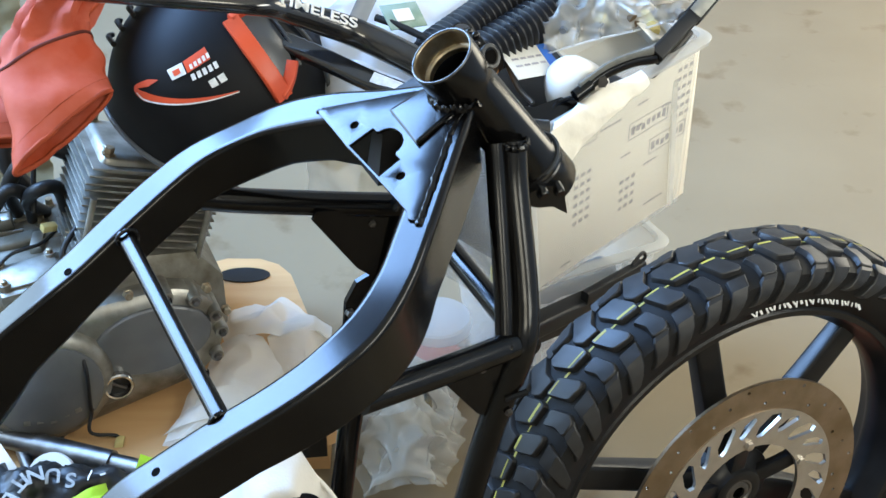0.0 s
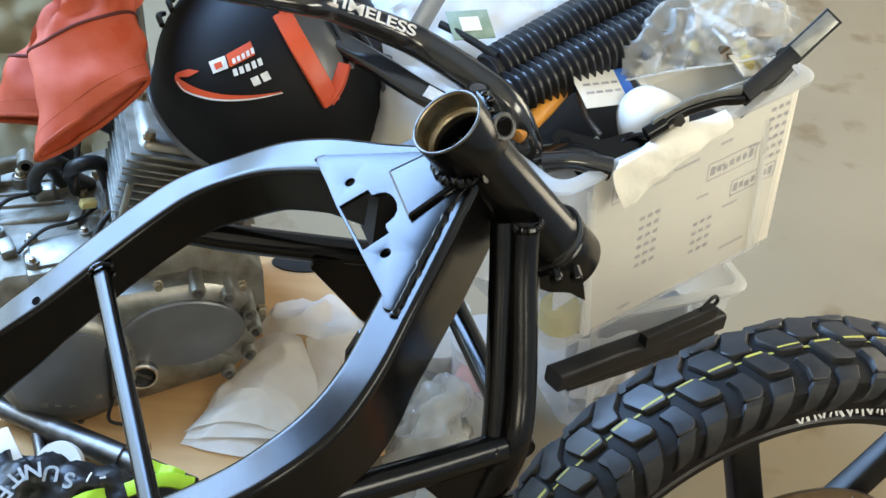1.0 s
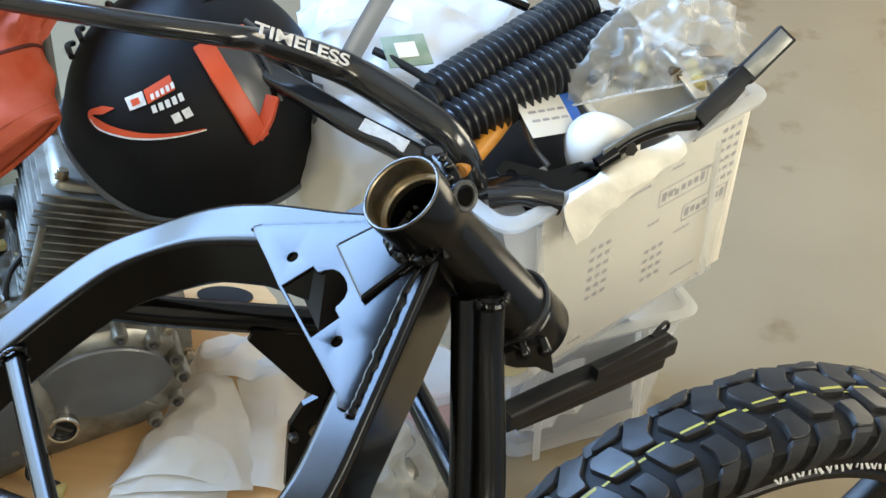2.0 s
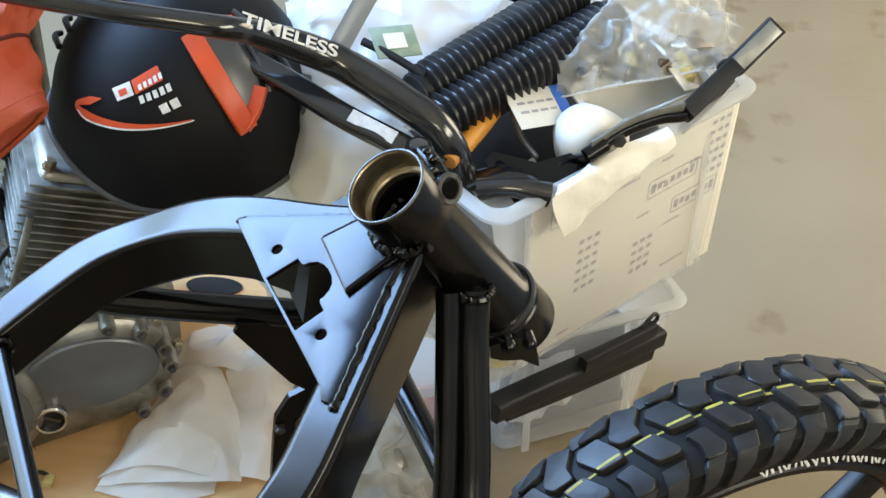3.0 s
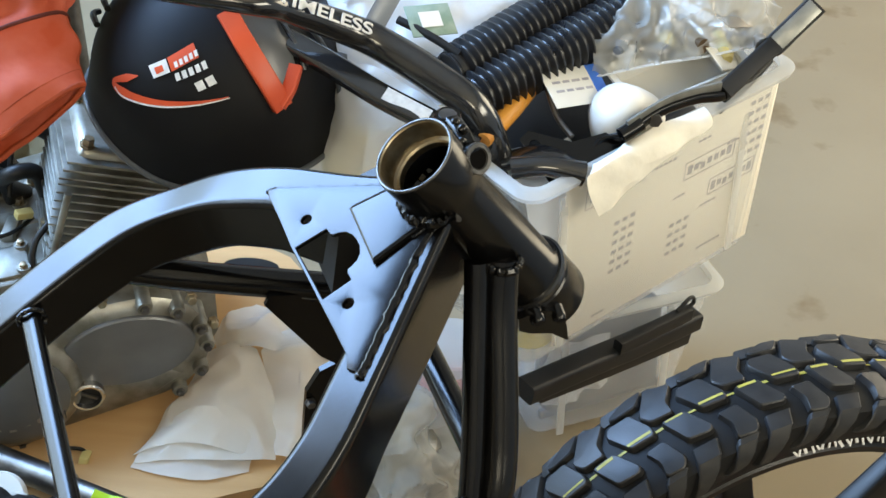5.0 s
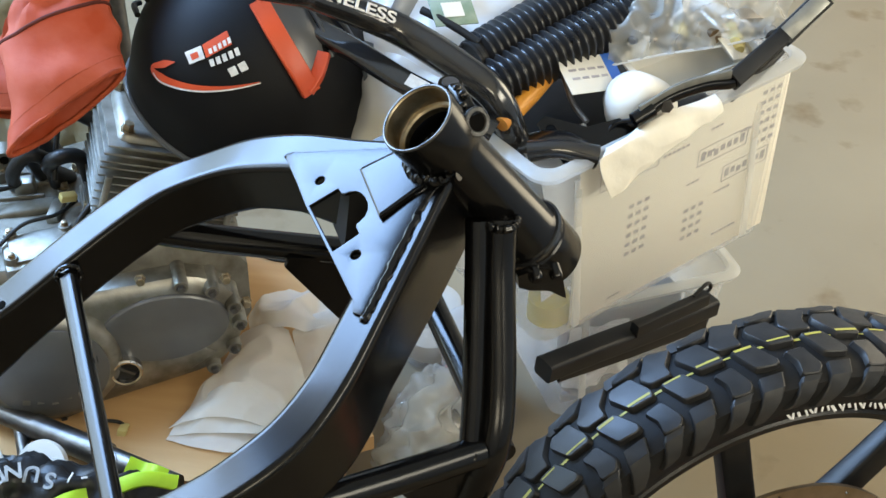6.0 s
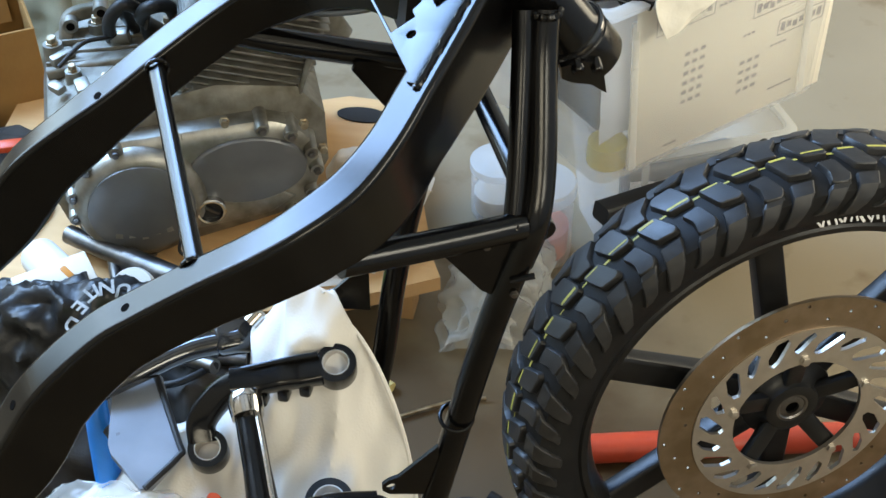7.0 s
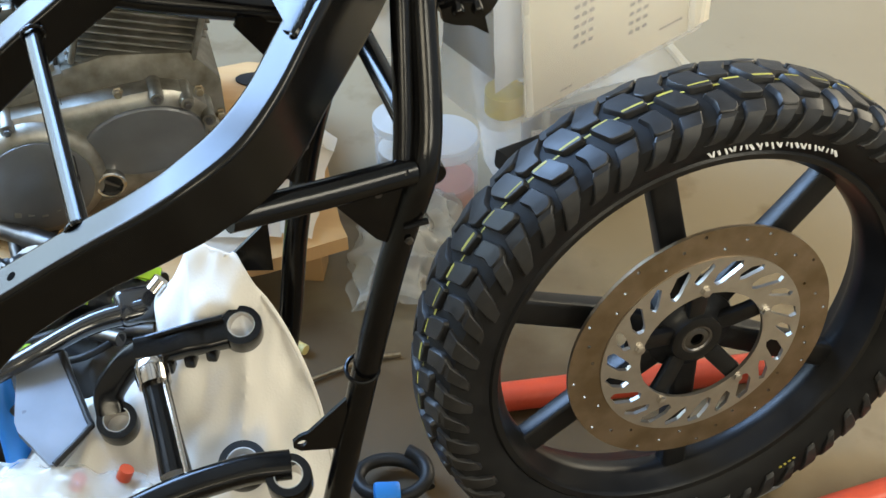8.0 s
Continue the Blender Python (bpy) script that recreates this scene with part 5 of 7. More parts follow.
# black plastic part between the two boxes
duct = thing("black_airbox_part", Matrix(), "long dull black plastic part wedged between the boxes", "motorcycle part")
part("body", bar([(0.176, 1.340, 0.180), (0.25, 1.408, 0.168), (0.33, 1.482, 0.152), (0.418, 1.562, 0.140)], rounded(0.034, 0.030, 0.006, 3), (0, 0, 1), 5), black_plastic, duct)
part("fin", bar([(0.300, 1.440, 0.180), (0.405, 1.536, 0.172)], rounded(0.016, 0.022, 0.003, 2), (0, 0, 1), 3), black_plastic, duct)
part("hook", tube([(0.385, 1.52, 0.185), (0.405, 1.545, 0.192), (0.412, 1.552, 0.178), (0.40, 1.54, 0.172)], 0.003, 8, 4), black_plastic, duct)
part("strap", bar([(0.20, 1.352, 0.165), (0.30, 1.448, 0.135), (0.415, 1.553, 0.112)], rounded(0.006, 0.030, 0.002, 2), (0, 0, 1), 4), black_plastic, duct)

# folded film and a dull panel packed in the lower box
ob = thing("packing_film", lower_m, "crumpled white packing film inside the lower clear box", "packing film")
g = [[(0.035, 0.030, 0.07), (0.075, 0.026, 0.06), (0.115, 0.028, 0.07), (0.150, 0.032, 0.075)], [(0.035, 0.026, 0.13), (0.075, 0.022, 0.125), (0.115, 0.022, 0.13), (0.145, 0.030, 0.125)], [(0.040, 0.030, 0.19), (0.075, 0.024, 0.185), (0.110, 0.024, 0.190), (0.140, 0.035, 0.180)]]
part("film", sheet(g, 34, 40, 0.006, 26, 0.001, 7.7, crease=1.2), white_film, ob, "", 60)
ob = thing("grey_shell_panel", lower_m, "dull blue-grey plastic panel packed in the lower clear box", "panel")
part("panel", rbox(0.20, 0.05, 0.16, 0.012, 3, pose(0.150, 0.075, 0.105, -8, 0, 3)), panel_grey, ob)
part("panel_flange", rbox(0.215, 0.012, 0.016, 0.004, 2, pose(0.150, 0.048, 0.030, -8, 0, 3)), panel_grey, ob)

# things in the upper box
PACKED = Matrix.Translation((0.0048, 0.0036, 0.0575)) @ Matrix.Scale(0.96, 4)


def in_box(name, label, category, m=None):
    """A thing packed in or heaped on the upper box."""
    return thing(name, PACKED if m is None else m, label, category)


ob = in_box("yellow_bottle", "small yellow plastic bottle inside the clear box", "bottle", Matrix())
part("bottle", tube([upper_m @ Vector((0.055, 0.05, 0.012)), upper_m @ Vector((0.055, 0.05, 0.045))], [0.03, 0.028], 18, 3), yellow_part, ob)
ob = in_box("black_parts_case", "matt black plastic case filling the box", "motorcycle part", Matrix())
part("case", rbox(0.31, 0.22, 0.20, 0.02, 3, upper_m @ pose(0.225, 0.190, 0.115, 0, 0, 0)), black_plastic, ob)
part("case_lid", rbox(0.20, 0.19, 0.03, 0.008, 2, upper_m @ pose(0.16, 0.16, 0.235, 8, -6, 12)), black_plastic, ob)
ob = in_box("white_inner_sheet", "crumpled white paper inside the clear box", "paper", Matrix())
part("sheet", sheet([[upper_m @ Vector((x, y, z + 0.02 * ((x * 40 + y * 30) % 1))) for x in (0.02, 0.05, 0.09, 0.12)] for y, z in ((0.025, 0.06), (0.025, 0.16), (0.03, 0.24), (0.07, 0.27))], 16, 16, 0.006, 20, 0.001, 3), white_film, ob, "", 60)

ob = in_box("steel_bracket", "flat black steel bracket with a bolt hole", "bracket")
bm = plate([(-0.05, -0.02), (0.02, -0.028), (0.055, -0.02), (0.06, 0.0), (0.0, 0.012), (-0.04, 0.05), (-0.055, 0.045)], 0.004, [disc_hole(-0.042, 0.03, 0.007)])
bm.transform(Matrix.Translation((0.212, 1.432, 0.507)) @ Euler((0.5, -0.3, 0.5)).to_matrix().to_4x4())
part("plate", bm, black_paint, ob, "", 20)
part("rod", tube([(0.225, 1.43, 0.50), (0.24, 1.445, 0.515), (0.262, 1.44, 0.528), (0.275, 1.432, 0.535)], 0.0035, 8), black_paint, ob)
part("tie", tube([(0.17, 1.50, 0.55), (0.185, 1.475, 0.525), (0.205, 1.452, 0.512)], 0.004, 8), steel_dark, ob)
ob = in_box("fork_clamp", "gloss black clamp lying at the box edge", "motorcycle part")
part("clamp", tube([(0.135, 1.385, 0.505), (0.175, 1.385, 0.512), (0.22, 1.39, 0.502)], [0.014, 0.012, 0.016], 14), black_gloss, ob)
part("clamp_arm", bar([(0.12, 1.41, 0.495), (0.17, 1.42, 0.505), (0.21, 1.41, 0.495)], rounded(0.03, 0.012, 0.004, 2), (0, 0, 1), 5), black_gloss, ob)
ob = in_box("screwdriver", "orange-handled screwdriver among the parts", "screwdriver")
part("handle", tube([(0.098, 1.405, 0.528), (0.122, 1.450, 0.535), (0.152, 1.508, 0.542)], [0.010, 0.0125, 0.012, 0.009], 12), orange_brown, ob)
part("blade", tube([(0.152, 1.508, 0.542), (0.178, 1.556, 0.548)], 0.003, 8, 3), steel_dark, ob)

ob = in_box("white_lamp_bowl", "round white plastic bowl lying on its side", "bowl")
bm = lathe([(0.0, 0.034), (0.016, 0.033), (0.026, 0.028), (0.036, 0.014), (0.044, -0.012), (0.049, -0.034), (0.046, -0.035), (0.041, -0.012), (0.033, 0.012), (0.020, 0.028), (0.0, 0.031)], 40)
bm.transform(Matrix.Translation((0.262, 1.487, 0.528)) @ Vector((-0.35, -0.45, 0.65)).to_track_quat("Z", "Y").to_matrix().to_4x4())
part("bowl", bm, white_plastic, ob, "", 50)
ob = in_box("plastic_tray", "shallow milky plastic tray on top of the box", "tray")
tray = [[(x * s, y * s * 0.94, z) for x, y in rounded(0.175, 0.085, 0.02, 5)] for s, z in ((0.72, -0.032), (0.80, -0.030), (0.95, 0.0), (1.05, 0.002), (1.05, 0.006), (0.94, 0.004), (0.78, -0.026), (0.1, -0.028))]
bm = skin([[Vector(p) for p in r] for r in tray])
bm.transform(Matrix.Translation((0.335, 1.575, 0.548)) @ Euler((0.25, -0.1, 0.62)).to_matrix().to_4x4())
part("tray", bm, white_plastic, ob, "", 40)
part("tray_paper", rbox(0.07, 0.05, 0.002, 0.0008, m=Matrix.Translation((0.395, 1.60, 0.560)) @ Euler((0.5, 0.3, 0.9)).to_matrix().to_4x4()), white_plastic, ob)

ob = in_box("foot_lever", "black foot lever with a grey rubber grip", "lever")
part("arm", bar([(0.272, 1.436, 0.540), (0.305, 1.462, 0.553), (0.35, 1.490, 0.558), (0.385, 1.508, 0.555), (0.40, 1.53, 0.560)], rounded(0.016, 0.014, 0.004, 3), (0, 0, 1), 5), black_paint, ob)
part("shaft", bar([(0.385, 1.508, 0.556), (0.42, 1.550, 0.570), (0.454, 1.591, 0.584)], rounded(0.024, 0.020, 0.004, 3), (0.3, -0.5, 0.8), 5), black_plastic, ob)
bm = bar([(0.450, 1.588, 0.580), (0.475, 1.605, 0.602), (0.500, 1.620, 0.628)], rounded(0.028, 0.026, 0.0025, 3), (0.3, -0.5, 0.8), 4)
part("grip", bm, black_plastic, ob, "square grip with worn grey faces")
ga, gb = Vector((0.4525, 1.5895, 0.583)), Vector((0.4985, 1.619, 0.627))
gt = (gb - ga).normalized()
gs = gt.cross(Vector((0.3, -0.5, 0.8))).normalized()
gn = gs.cross(gt)
for n, side_dir in ((gn, gs), (gs, gn)):
    part("grip_face", rbox((gb - ga).length * 0.94, 0.021, 0.001, 0.0004, m=basis((ga + gb) / 2 + n * (0.0132 if n is gn else 0.0142), gt, side_dir, gt.cross(side_dir))), lever_face, ob, "worn grey face")
part("pivot_plate", bar([(0.268, 1.432, 0.549), (0.32, 1.470, 0.566), (0.382, 1.506, 0.568)], rounded(0.004, 0.012, 0.001, 2), (0, 0, 1), 4), lever_face, ob, "bright edge of the bracket")
part("collar", tube([(0.262, 1.428, 0.535), (0.285, 1.442, 0.546)], 0.010, 14, 2), black_paint, ob)
part("collar_nut", tube([(0.300, 1.470, 0.545), (0.302, 1.446, 0.548)], 0.009, 6, 2), steel_dark, ob)
part("second_rod", tube([(0.392, 1.548, 0.506), (0.428, 1.592, 0.520), (0.462, 1.636, 0.534)], [0.006, 0.007, 0.005], 12), black_plastic, ob)

ob = in_box("tissue_paper", "crumpled cream tissue paper draped over the box rim", "paper")
g = [[(0.232, 1.400, 0.508), (0.27, 1.432, 0.520), (0.31, 1.462, 0.530), (0.365, 1.508, 0.532)], [(0.226, 1.372, 0.513), (0.27, 1.412, 0.522), (0.315, 1.448, 0.526), (0.375, 1.496, 0.524)],
     [(0.232, 1.364, 0.490), (0.276, 1.404, 0.500), (0.32, 1.444, 0.512), (0.372, 1.486, 0.518)], [(0.243, 1.372, 0.455), (0.268, 1.394, 0.468), (0.30, 1.424, 0.492), (0.345, 1.464, 0.512)]]
part("sheet", sheet(g, 60, 66, 0.0050, 15, 0.0009, 2.0, crease=1.8), tissue_white, ob, "", 70)

ob = in_box("swing_tag", "white card tag with a blue end", "tag")
tag_m = Matrix.Translation((0.205, 1.505, 0.552)) @ Euler((0.45, 0.15, 0.62)).to_matrix().to_4x4()
part("card", rbox(0.086, 0.056, 0.0012, 0.0004, m=tag_m), white_plastic, ob)
part("blue_end", rbox(0.017, 0.0565, 0.0016, 0.0004, m=tag_m @ pose(0.036, 0, 0.0003)), paper_blue, ob)
for k in range(4):
    for q in range(2):
        part("print_bar", rbox(0.012 - 0.002 * (k % 2), 0.0035, 0.0004, 0, m=tag_m @ pose(-0.026 + 0.015 * k, 0.008 - 0.013 * q, 0.0010, 0, 0, 0)), paper_print, ob, "", 0)


# fork gaiters
def gaiter(a, b, r, folds, label):
    a, b = Vector(a), Vector(b)
    n = (b - a).length
    prof_g = [(r * 0.72, 0.0), (r * 0.80, 0.0), (r * 0.80, 0.010)]
    step = (n - 0.024) / folds
    for k in range(folds):
        z = 0.012 + k * step
        prof_g += [(r * 0.76, z + step * 0.10), (r * 0.80, z + step * 0.22), (r * 0.98, z + step * 0.36), (r * 1.02, z + step * 0.44), (r * 1.02, z + step * 0.56), (r * 0.98, z + step * 0.64), (r * 0.80, z + step * 0.78), (r * 0.76, z + step * 0.90)]
    prof_g += [(r * 0.9, n - 0.010), (r * 0.9, n), (r * 0.8, n), (r * 0.78, n - 0.012), (r * 0.72, 0.012)]
    bm = lathe(prof_g, 36, closed=True)
    bm.transform(Matrix.Translation(a) @ (b - a).to_track_quat("Z", "Y").to_matrix().to_4x4())
    ob = thing("fork_gaiter", PACKED, label, "fork gaiter", "pair of fork gaiters")
    part("bellows", bm, rubber_bellows, ob, "", 50)
    bm = tube([a.lerp(b, 0.01), a.lerp(b, 0.035)], r * 0.84, 20, 2)
    part("clamp_band", bm, black_plastic, ob)


gaiter((0.064, 1.444, 0.547), (0.300, 1.660, 0.597), 0.0335, 24, "black ribbed rubber fork gaiter lying across the box")
gaiter((0.050, 1.490, 0.566), (0.245, 1.690, 0.613), 0.0325, 22, "black ribbed rubber fork gaiter behind its twin")

# clear bag of small parts at the back of the box
ob = in_box("parts_bag", "clear plastic bag of small metal parts", "bag")
g = [[(0.225, 1.535, 0.548), (0.30, 1.556, 0.560), (0.375, 1.580, 0.566), (0.450, 1.612, 0.572)], [(0.228, 1.565, 0.582), (0.30, 1.590, 0.618), (0.375, 1.610, 0.618), (0.462, 1.640, 0.592)],
     [(0.262, 1.640, 0.600), (0.31, 1.655, 0.640), (0.38, 1.670, 0.640), (0.455, 1.680, 0.604)], [(0.290, 1.715, 0.590), (0.33, 1.720, 0.628), (0.39, 1.725, 0.630), (0.425, 1.730, 0.600)]]
part("film", sheet(g, 80, 80, 0.013, 34, 0, 7.0, crease=1.6), clear_bag, ob, "", 60)
part("sealed_edge", bar([(0.225, 1.533, 0.549), (0.30, 1.555, 0.561), (0.375, 1.579, 0.567), (0.452, 1.612, 0.574)], rounded(0.004, 0.0025, 0.001, 2), (0, 0, 1), 6), white_film, ob, "white welded seam of the bag")
for k in range(13):
    a = rnd.uniform(0, 6)
    c = Vector((0.262 + 0.0145 * k, 1.580 + 0.0030 * k + 0.022 * (k % 3), 0.569 + 0.008 * math.cos(k)))
    d = Vector((math.cos(a), math.sin(a), 0.10))
    r = rnd.uniform(0.009, 0.015)
    part("metal_part", tube([c - d * 0.024, c - d * 0.010, c + d * 0.012, c + d * 0.024], [r * 0.5, r, r * 0.8, r * 0.95], 12, 3), (panel_grey, brown_part, disc_silver, steel_dark, connector_plastic)[k % 5], ob)
part("folded_strip", bar([(0.375, 1.625, 0.590), (0.395, 1.612, 0.598), (0.425, 1.626, 0.594)], rounded(0.018, 0.002, 0.0008, 2), (0, -0.4, 0.9), 5), disc_silver, ob, "bright folded metal strip")

# pale bags and strips behind the box
ob = in_box("white_carrier_bag", "crumpled white carrier bag behind the helmet", "bag")
g = [[(-0.14, 1.53, 0.44), (-0.06, 1.50, 0.47), (0.02, 1.51, 0.50), (0.10, 1.55, 0.50)], [(-0.15, 1.58, 0.54), (-0.06, 1.57, 0.58), (0.03, 1.58, 0.59), (0.12, 1.61, 0.575)], [(-0.14, 1.66, 0.57), (-0.05, 1.66, 0.62), (0.05, 1.67, 0.61), (0.15, 1.70, 0.585)],
     [(-0.14, 1.76, 0.55), (-0.04, 1.77, 0.60), (0.06, 1.78, 0.59), (0.17, 1.79, 0.56)], [(-0.12, 1.88, 0.44), (-0.03, 1.89, 0.48), (0.07, 1.90, 0.47), (0.18, 1.90, 0.44)]]
part("film", sheet(g, 56, 48, 0.016, 15, 0, 1.0, crease=0.9), white_film, ob, "", 60)
part("handle", bar([(-0.10, 1.60, 0.600), (-0.07, 1.59, 0.625), (-0.02, 1.60, 0.632), (0.02, 1.62, 0.612)], rounded(0.020, 0.0015, 0.0005, 1), (0.1, -0.6, 0.8), 6), white_film, ob, "thin loop handle")
ob = in_box("pale_parts_bag", "clear bag with pale contents leaning on the box", "bag")
g = [[(-0.13, 1.49, 0.30), (-0.06, 1.43, 0.30), (0.02, 1.40, 0.30), (0.09, 1.375, 0.31)], [(-0.13, 1.50, 0.40), (-0.06, 1.45, 0.40), (0.02, 1.415, 0.41), (0.09, 1.39, 0.41)], [(-0.13, 1.53, 0.49), (-0.06, 1.48, 0.50), (0.02, 1.445, 0.50), (0.08, 1.42, 0.49)], [(-0.12, 1.57, 0.53), (-0.05, 1.53, 0.54), (0.02, 1.49, 0.53), (0.07, 1.46, 0.51)]]
part("film", sheet(g, 36, 36, 0.010, 18, 0, 4.0, crease=0.6), milk_bag, ob, "", 60)
for x, y, z, w in ((-0.09, 1.545, 0.40, 0.05), (-0.02, 1.505, 0.36, 0.06), (0.05, 1.465, 0.42, 0.05)):
    part("packed_part", rbox(w, 0.04, 0.09, 0.012, 3, pose(x, y, z, 0, 10, -25)), connector_plastic, ob, "pale yellowish packed part")
ob = in_box("circuit_card", "grey-green circuit card in a bag", "circuit board")
part("card", rbox(0.060, 0.045, 0.002, 0.0005, m=Matrix.Translation((0.020, 1.535, 0.612)) @ Euler((0.5, 0.1, 0.5)).to_matrix().to_4x4()), pcb_green, ob)
part("window", rbox(0.028, 0.022, 0.001, 0, m=Matrix.Translation((0.020, 1.5345, 0.6138)) @ Euler((0.5, 0.1, 0.5)).to_matrix().to_4x4()), white_plastic, ob)
ob = in_box("steel_strip", "flat grey steel strip standing in the bags", "steel strip")
part("strip", bar([(-0.048, 1.500, 0.615), (-0.02, 1.53, 0.665), (0.01, 1.56, 0.715)], rounded(0.026, 0.003, 0.001, 2), (0.2, -0.8, 0.5), 3), panel_grey, ob)
ob = in_box("cable_lead", "short black cable lead with a dotted sleeve", "cable")
part("lead", tube([(-0.02, 1.530, 0.612), (0.02, 1.512, 0.604), (0.06, 1.492, 0.592)], 0.0055, 10), black_plastic, ob)
ob = in_box("steel_rod", "thin black steel rod across the bags", "rod")
part("rod", tube([(0.06, 1.67, 0.635), (0.125, 1.66, 0.632), (0.17, 1.65, 0.622)], 0.006, 10), black_paint, ob)


# black tube with white lettering, lying over the helmet and the box
ob = in_box("bicycle_fork_tube", "gloss black bicycle tube with white lettering, lying over the parts", "bicycle part")
main = [(-0.60, 1.44, 0.712), (-0.438, 1.425, 0.704), (-0.292, 1.404, 0.700), (-0.178, 1.415, 0.684), (-0.138, 1.444, 0.662), (-0.085, 1.470, 0.632), (-0.035, 1.476, 0.608), (0.03, 1.452, 0.584), (0.085, 1.430, 0.556), (0.112, 1.424, 0.505), (0.13, 1.42, 0.44)]
part("tube", tube(main, [0.012, 0.0125, 0.013, 0.015, 0.020, 0.021, 0.022, 0.020, 0.018], 24), black_gloss, ob)
side_axis = Vector((0.103, 0.032, -0.054)).normalized()
facing = Vector((0.12, -0.62, 0.78))
facing = (facing - side_axis * facing.dot(side_axis)).normalized()
text_m = basis(Vector((-0.108, 1.4590, 0.6455)) + facing * 0.0240, side_axis, facing.cross(side_axis), facing)
part("lettering", raised_letters("TIMELESS", 0.0205, 0.0006, text_m @ Matrix.Diagonal((1.50, 1, 1, 1))), white_mark, ob, "white lettering", 0)
for k in range(3):
    bm = rbox(0.034, 0.0022, 0.001, 0, m=Matrix.Translation(side_axis * 0.108 + Vector((0, -0.004, -0.004))) @ text_m @ pose(0, 0.006 - 0.006 * k, 0.0))
    part("small_print_bar", bm, white_mark, ob, "", 0)
ob = in_box("black_stay", "flat black stay with a white sticker", "bicycle part")
stay = [(-0.175, 1.500, 0.600), (-0.10, 1.470, 0.580), (-0.03, 1.437, 0.560), (0.03, 1.414, 0.545), (0.09, 1.400, 0.52)]
part("stay", bar(stay, rounded(0.030, 0.020, 0.006, 3), (0.1, -0.4, 0.9), 6), black_gloss, ob)
sx = (Vector(stay[3]) - Vector(stay[2])).normalized()
sn = Vector((0.1, -0.55, 0.8))
sn = (sn - sx * sn.dot(sx)).normalized()
part("sticker", rbox(0.062, 0.017, 0.0008, 0.0002, m=basis(Vector((0.004, 1.4245, 0.5525)) + sn * 0.0108, sx, sn.cross(sx), sn)), white_mark, ob, "white sticker")


# ---- on the board and the floor ----
DOWN = Matrix.Translation((-0.0149, 0.0087, -0.0800)) @ Matrix.Scale(1.0575, 4)  # things that lie on the floor itself
BACK = Matrix.Translation((-0.0084, -0.0028, -0.0800)) @ Matrix.Scale(1.056, 4)
ob = thing("plastic_bag", Matrix(), "crumpled milky white plastic film folded over on the board", "plastic film")
g = [[(-0.347, 1.280, 0.036), (-0.290, 1.284, 0.046), (-0.225, 1.290, 0.046), (-0.157, 1.306, 0.036)], [(-0.335, 1.330, 0.040), (-0.280, 1.332, 0.064), (-0.225, 1.338, 0.070), (-0.160, 1.348, 0.052)],
     [(-0.320, 1.385, 0.046), (-0.275, 1.392, 0.070), (-0.225, 1.400, 0.082), (-0.178, 1.405, 0.072)], [(-0.300, 1.450, 0.050), (-0.268, 1.455, 0.070), (-0.232, 1.458, 0.084), (-0.200, 1.450, 0.084)], [(-0.292, 1.500, 0.042), (-0.268, 1.498, 0.060), (-0.240, 1.495, 0.072), (-0.215, 1.480, 0.080)]]
part("front_flap", sheet(g, 90, 84, 0.0065, 16, 0.0008, 2.5, crease=1.4), milk_bag, ob, "", 60)
g = [[(-0.352, 1.274, 0.0335), (-0.300, 1.262, 0.036), (-0.245, 1.262, 0.035), (-0.190, 1.286, 0.0335)], [(-0.345, 1.300, 0.036), (-0.295, 1.294, 0.040), (-0.240, 1.294, 0.039), (-0.190, 1.304, 0.035)], [(-0.330, 1.335, 0.036), (-0.285, 1.335, 0.042), (-0.235, 1.338, 0.042), (-0.185, 1.335, 0.036)]]
part("under_layer", sheet(g, 40, 60, 0.003, 22, 0.0007, 8.5, crease=0.8), milk_bag, ob, "", 60)
g = [[(-0.352, 1.292, 0.038), (-0.300, 1.300, 0.060), (-0.250, 1.302, 0.062), (-0.200, 1.302, 0.046)], [(-0.340, 1.312, 0.040), (-0.295, 1.318, 0.070), (-0.245, 1.322, 0.072), (-0.195, 1.322, 0.054)], [(-0.325, 1.345, 0.042), (-0.285, 1.352, 0.076), (-0.240, 1.356, 0.080), (-0.190, 1.350, 0.060)]]
part("upper_lip", sheet(g, 36, 60, 0.003, 22, 0.0007, 3.5, crease=0.6), milk_bag, ob, "", 60)
g = [[(-0.172, 1.318, 0.034), (-0.138, 1.308, 0.044), (-0.110, 1.306, 0.036)], [(-0.176, 1.360, 0.044), (-0.134, 1.362, 0.068), (-0.112, 1.365, 0.046)], [(-0.195, 1.425, 0.064), (-0.142, 1.425, 0.090), (-0.112, 1.420, 0.058)], [(-0.205, 1.490, 0.076), (-0.145, 1.490, 0.094), (-0.103, 1.492, 0.060)], [(-0.200, 1.545, 0.062), (-0.155, 1.545, 0.070), (-0.112, 1.535, 0.045)]]
part("side_flap", sheet(g, 80, 48, 0.008, 15, 0.0008, 6.5, crease=2.0), milk_bag, ob, "", 60)
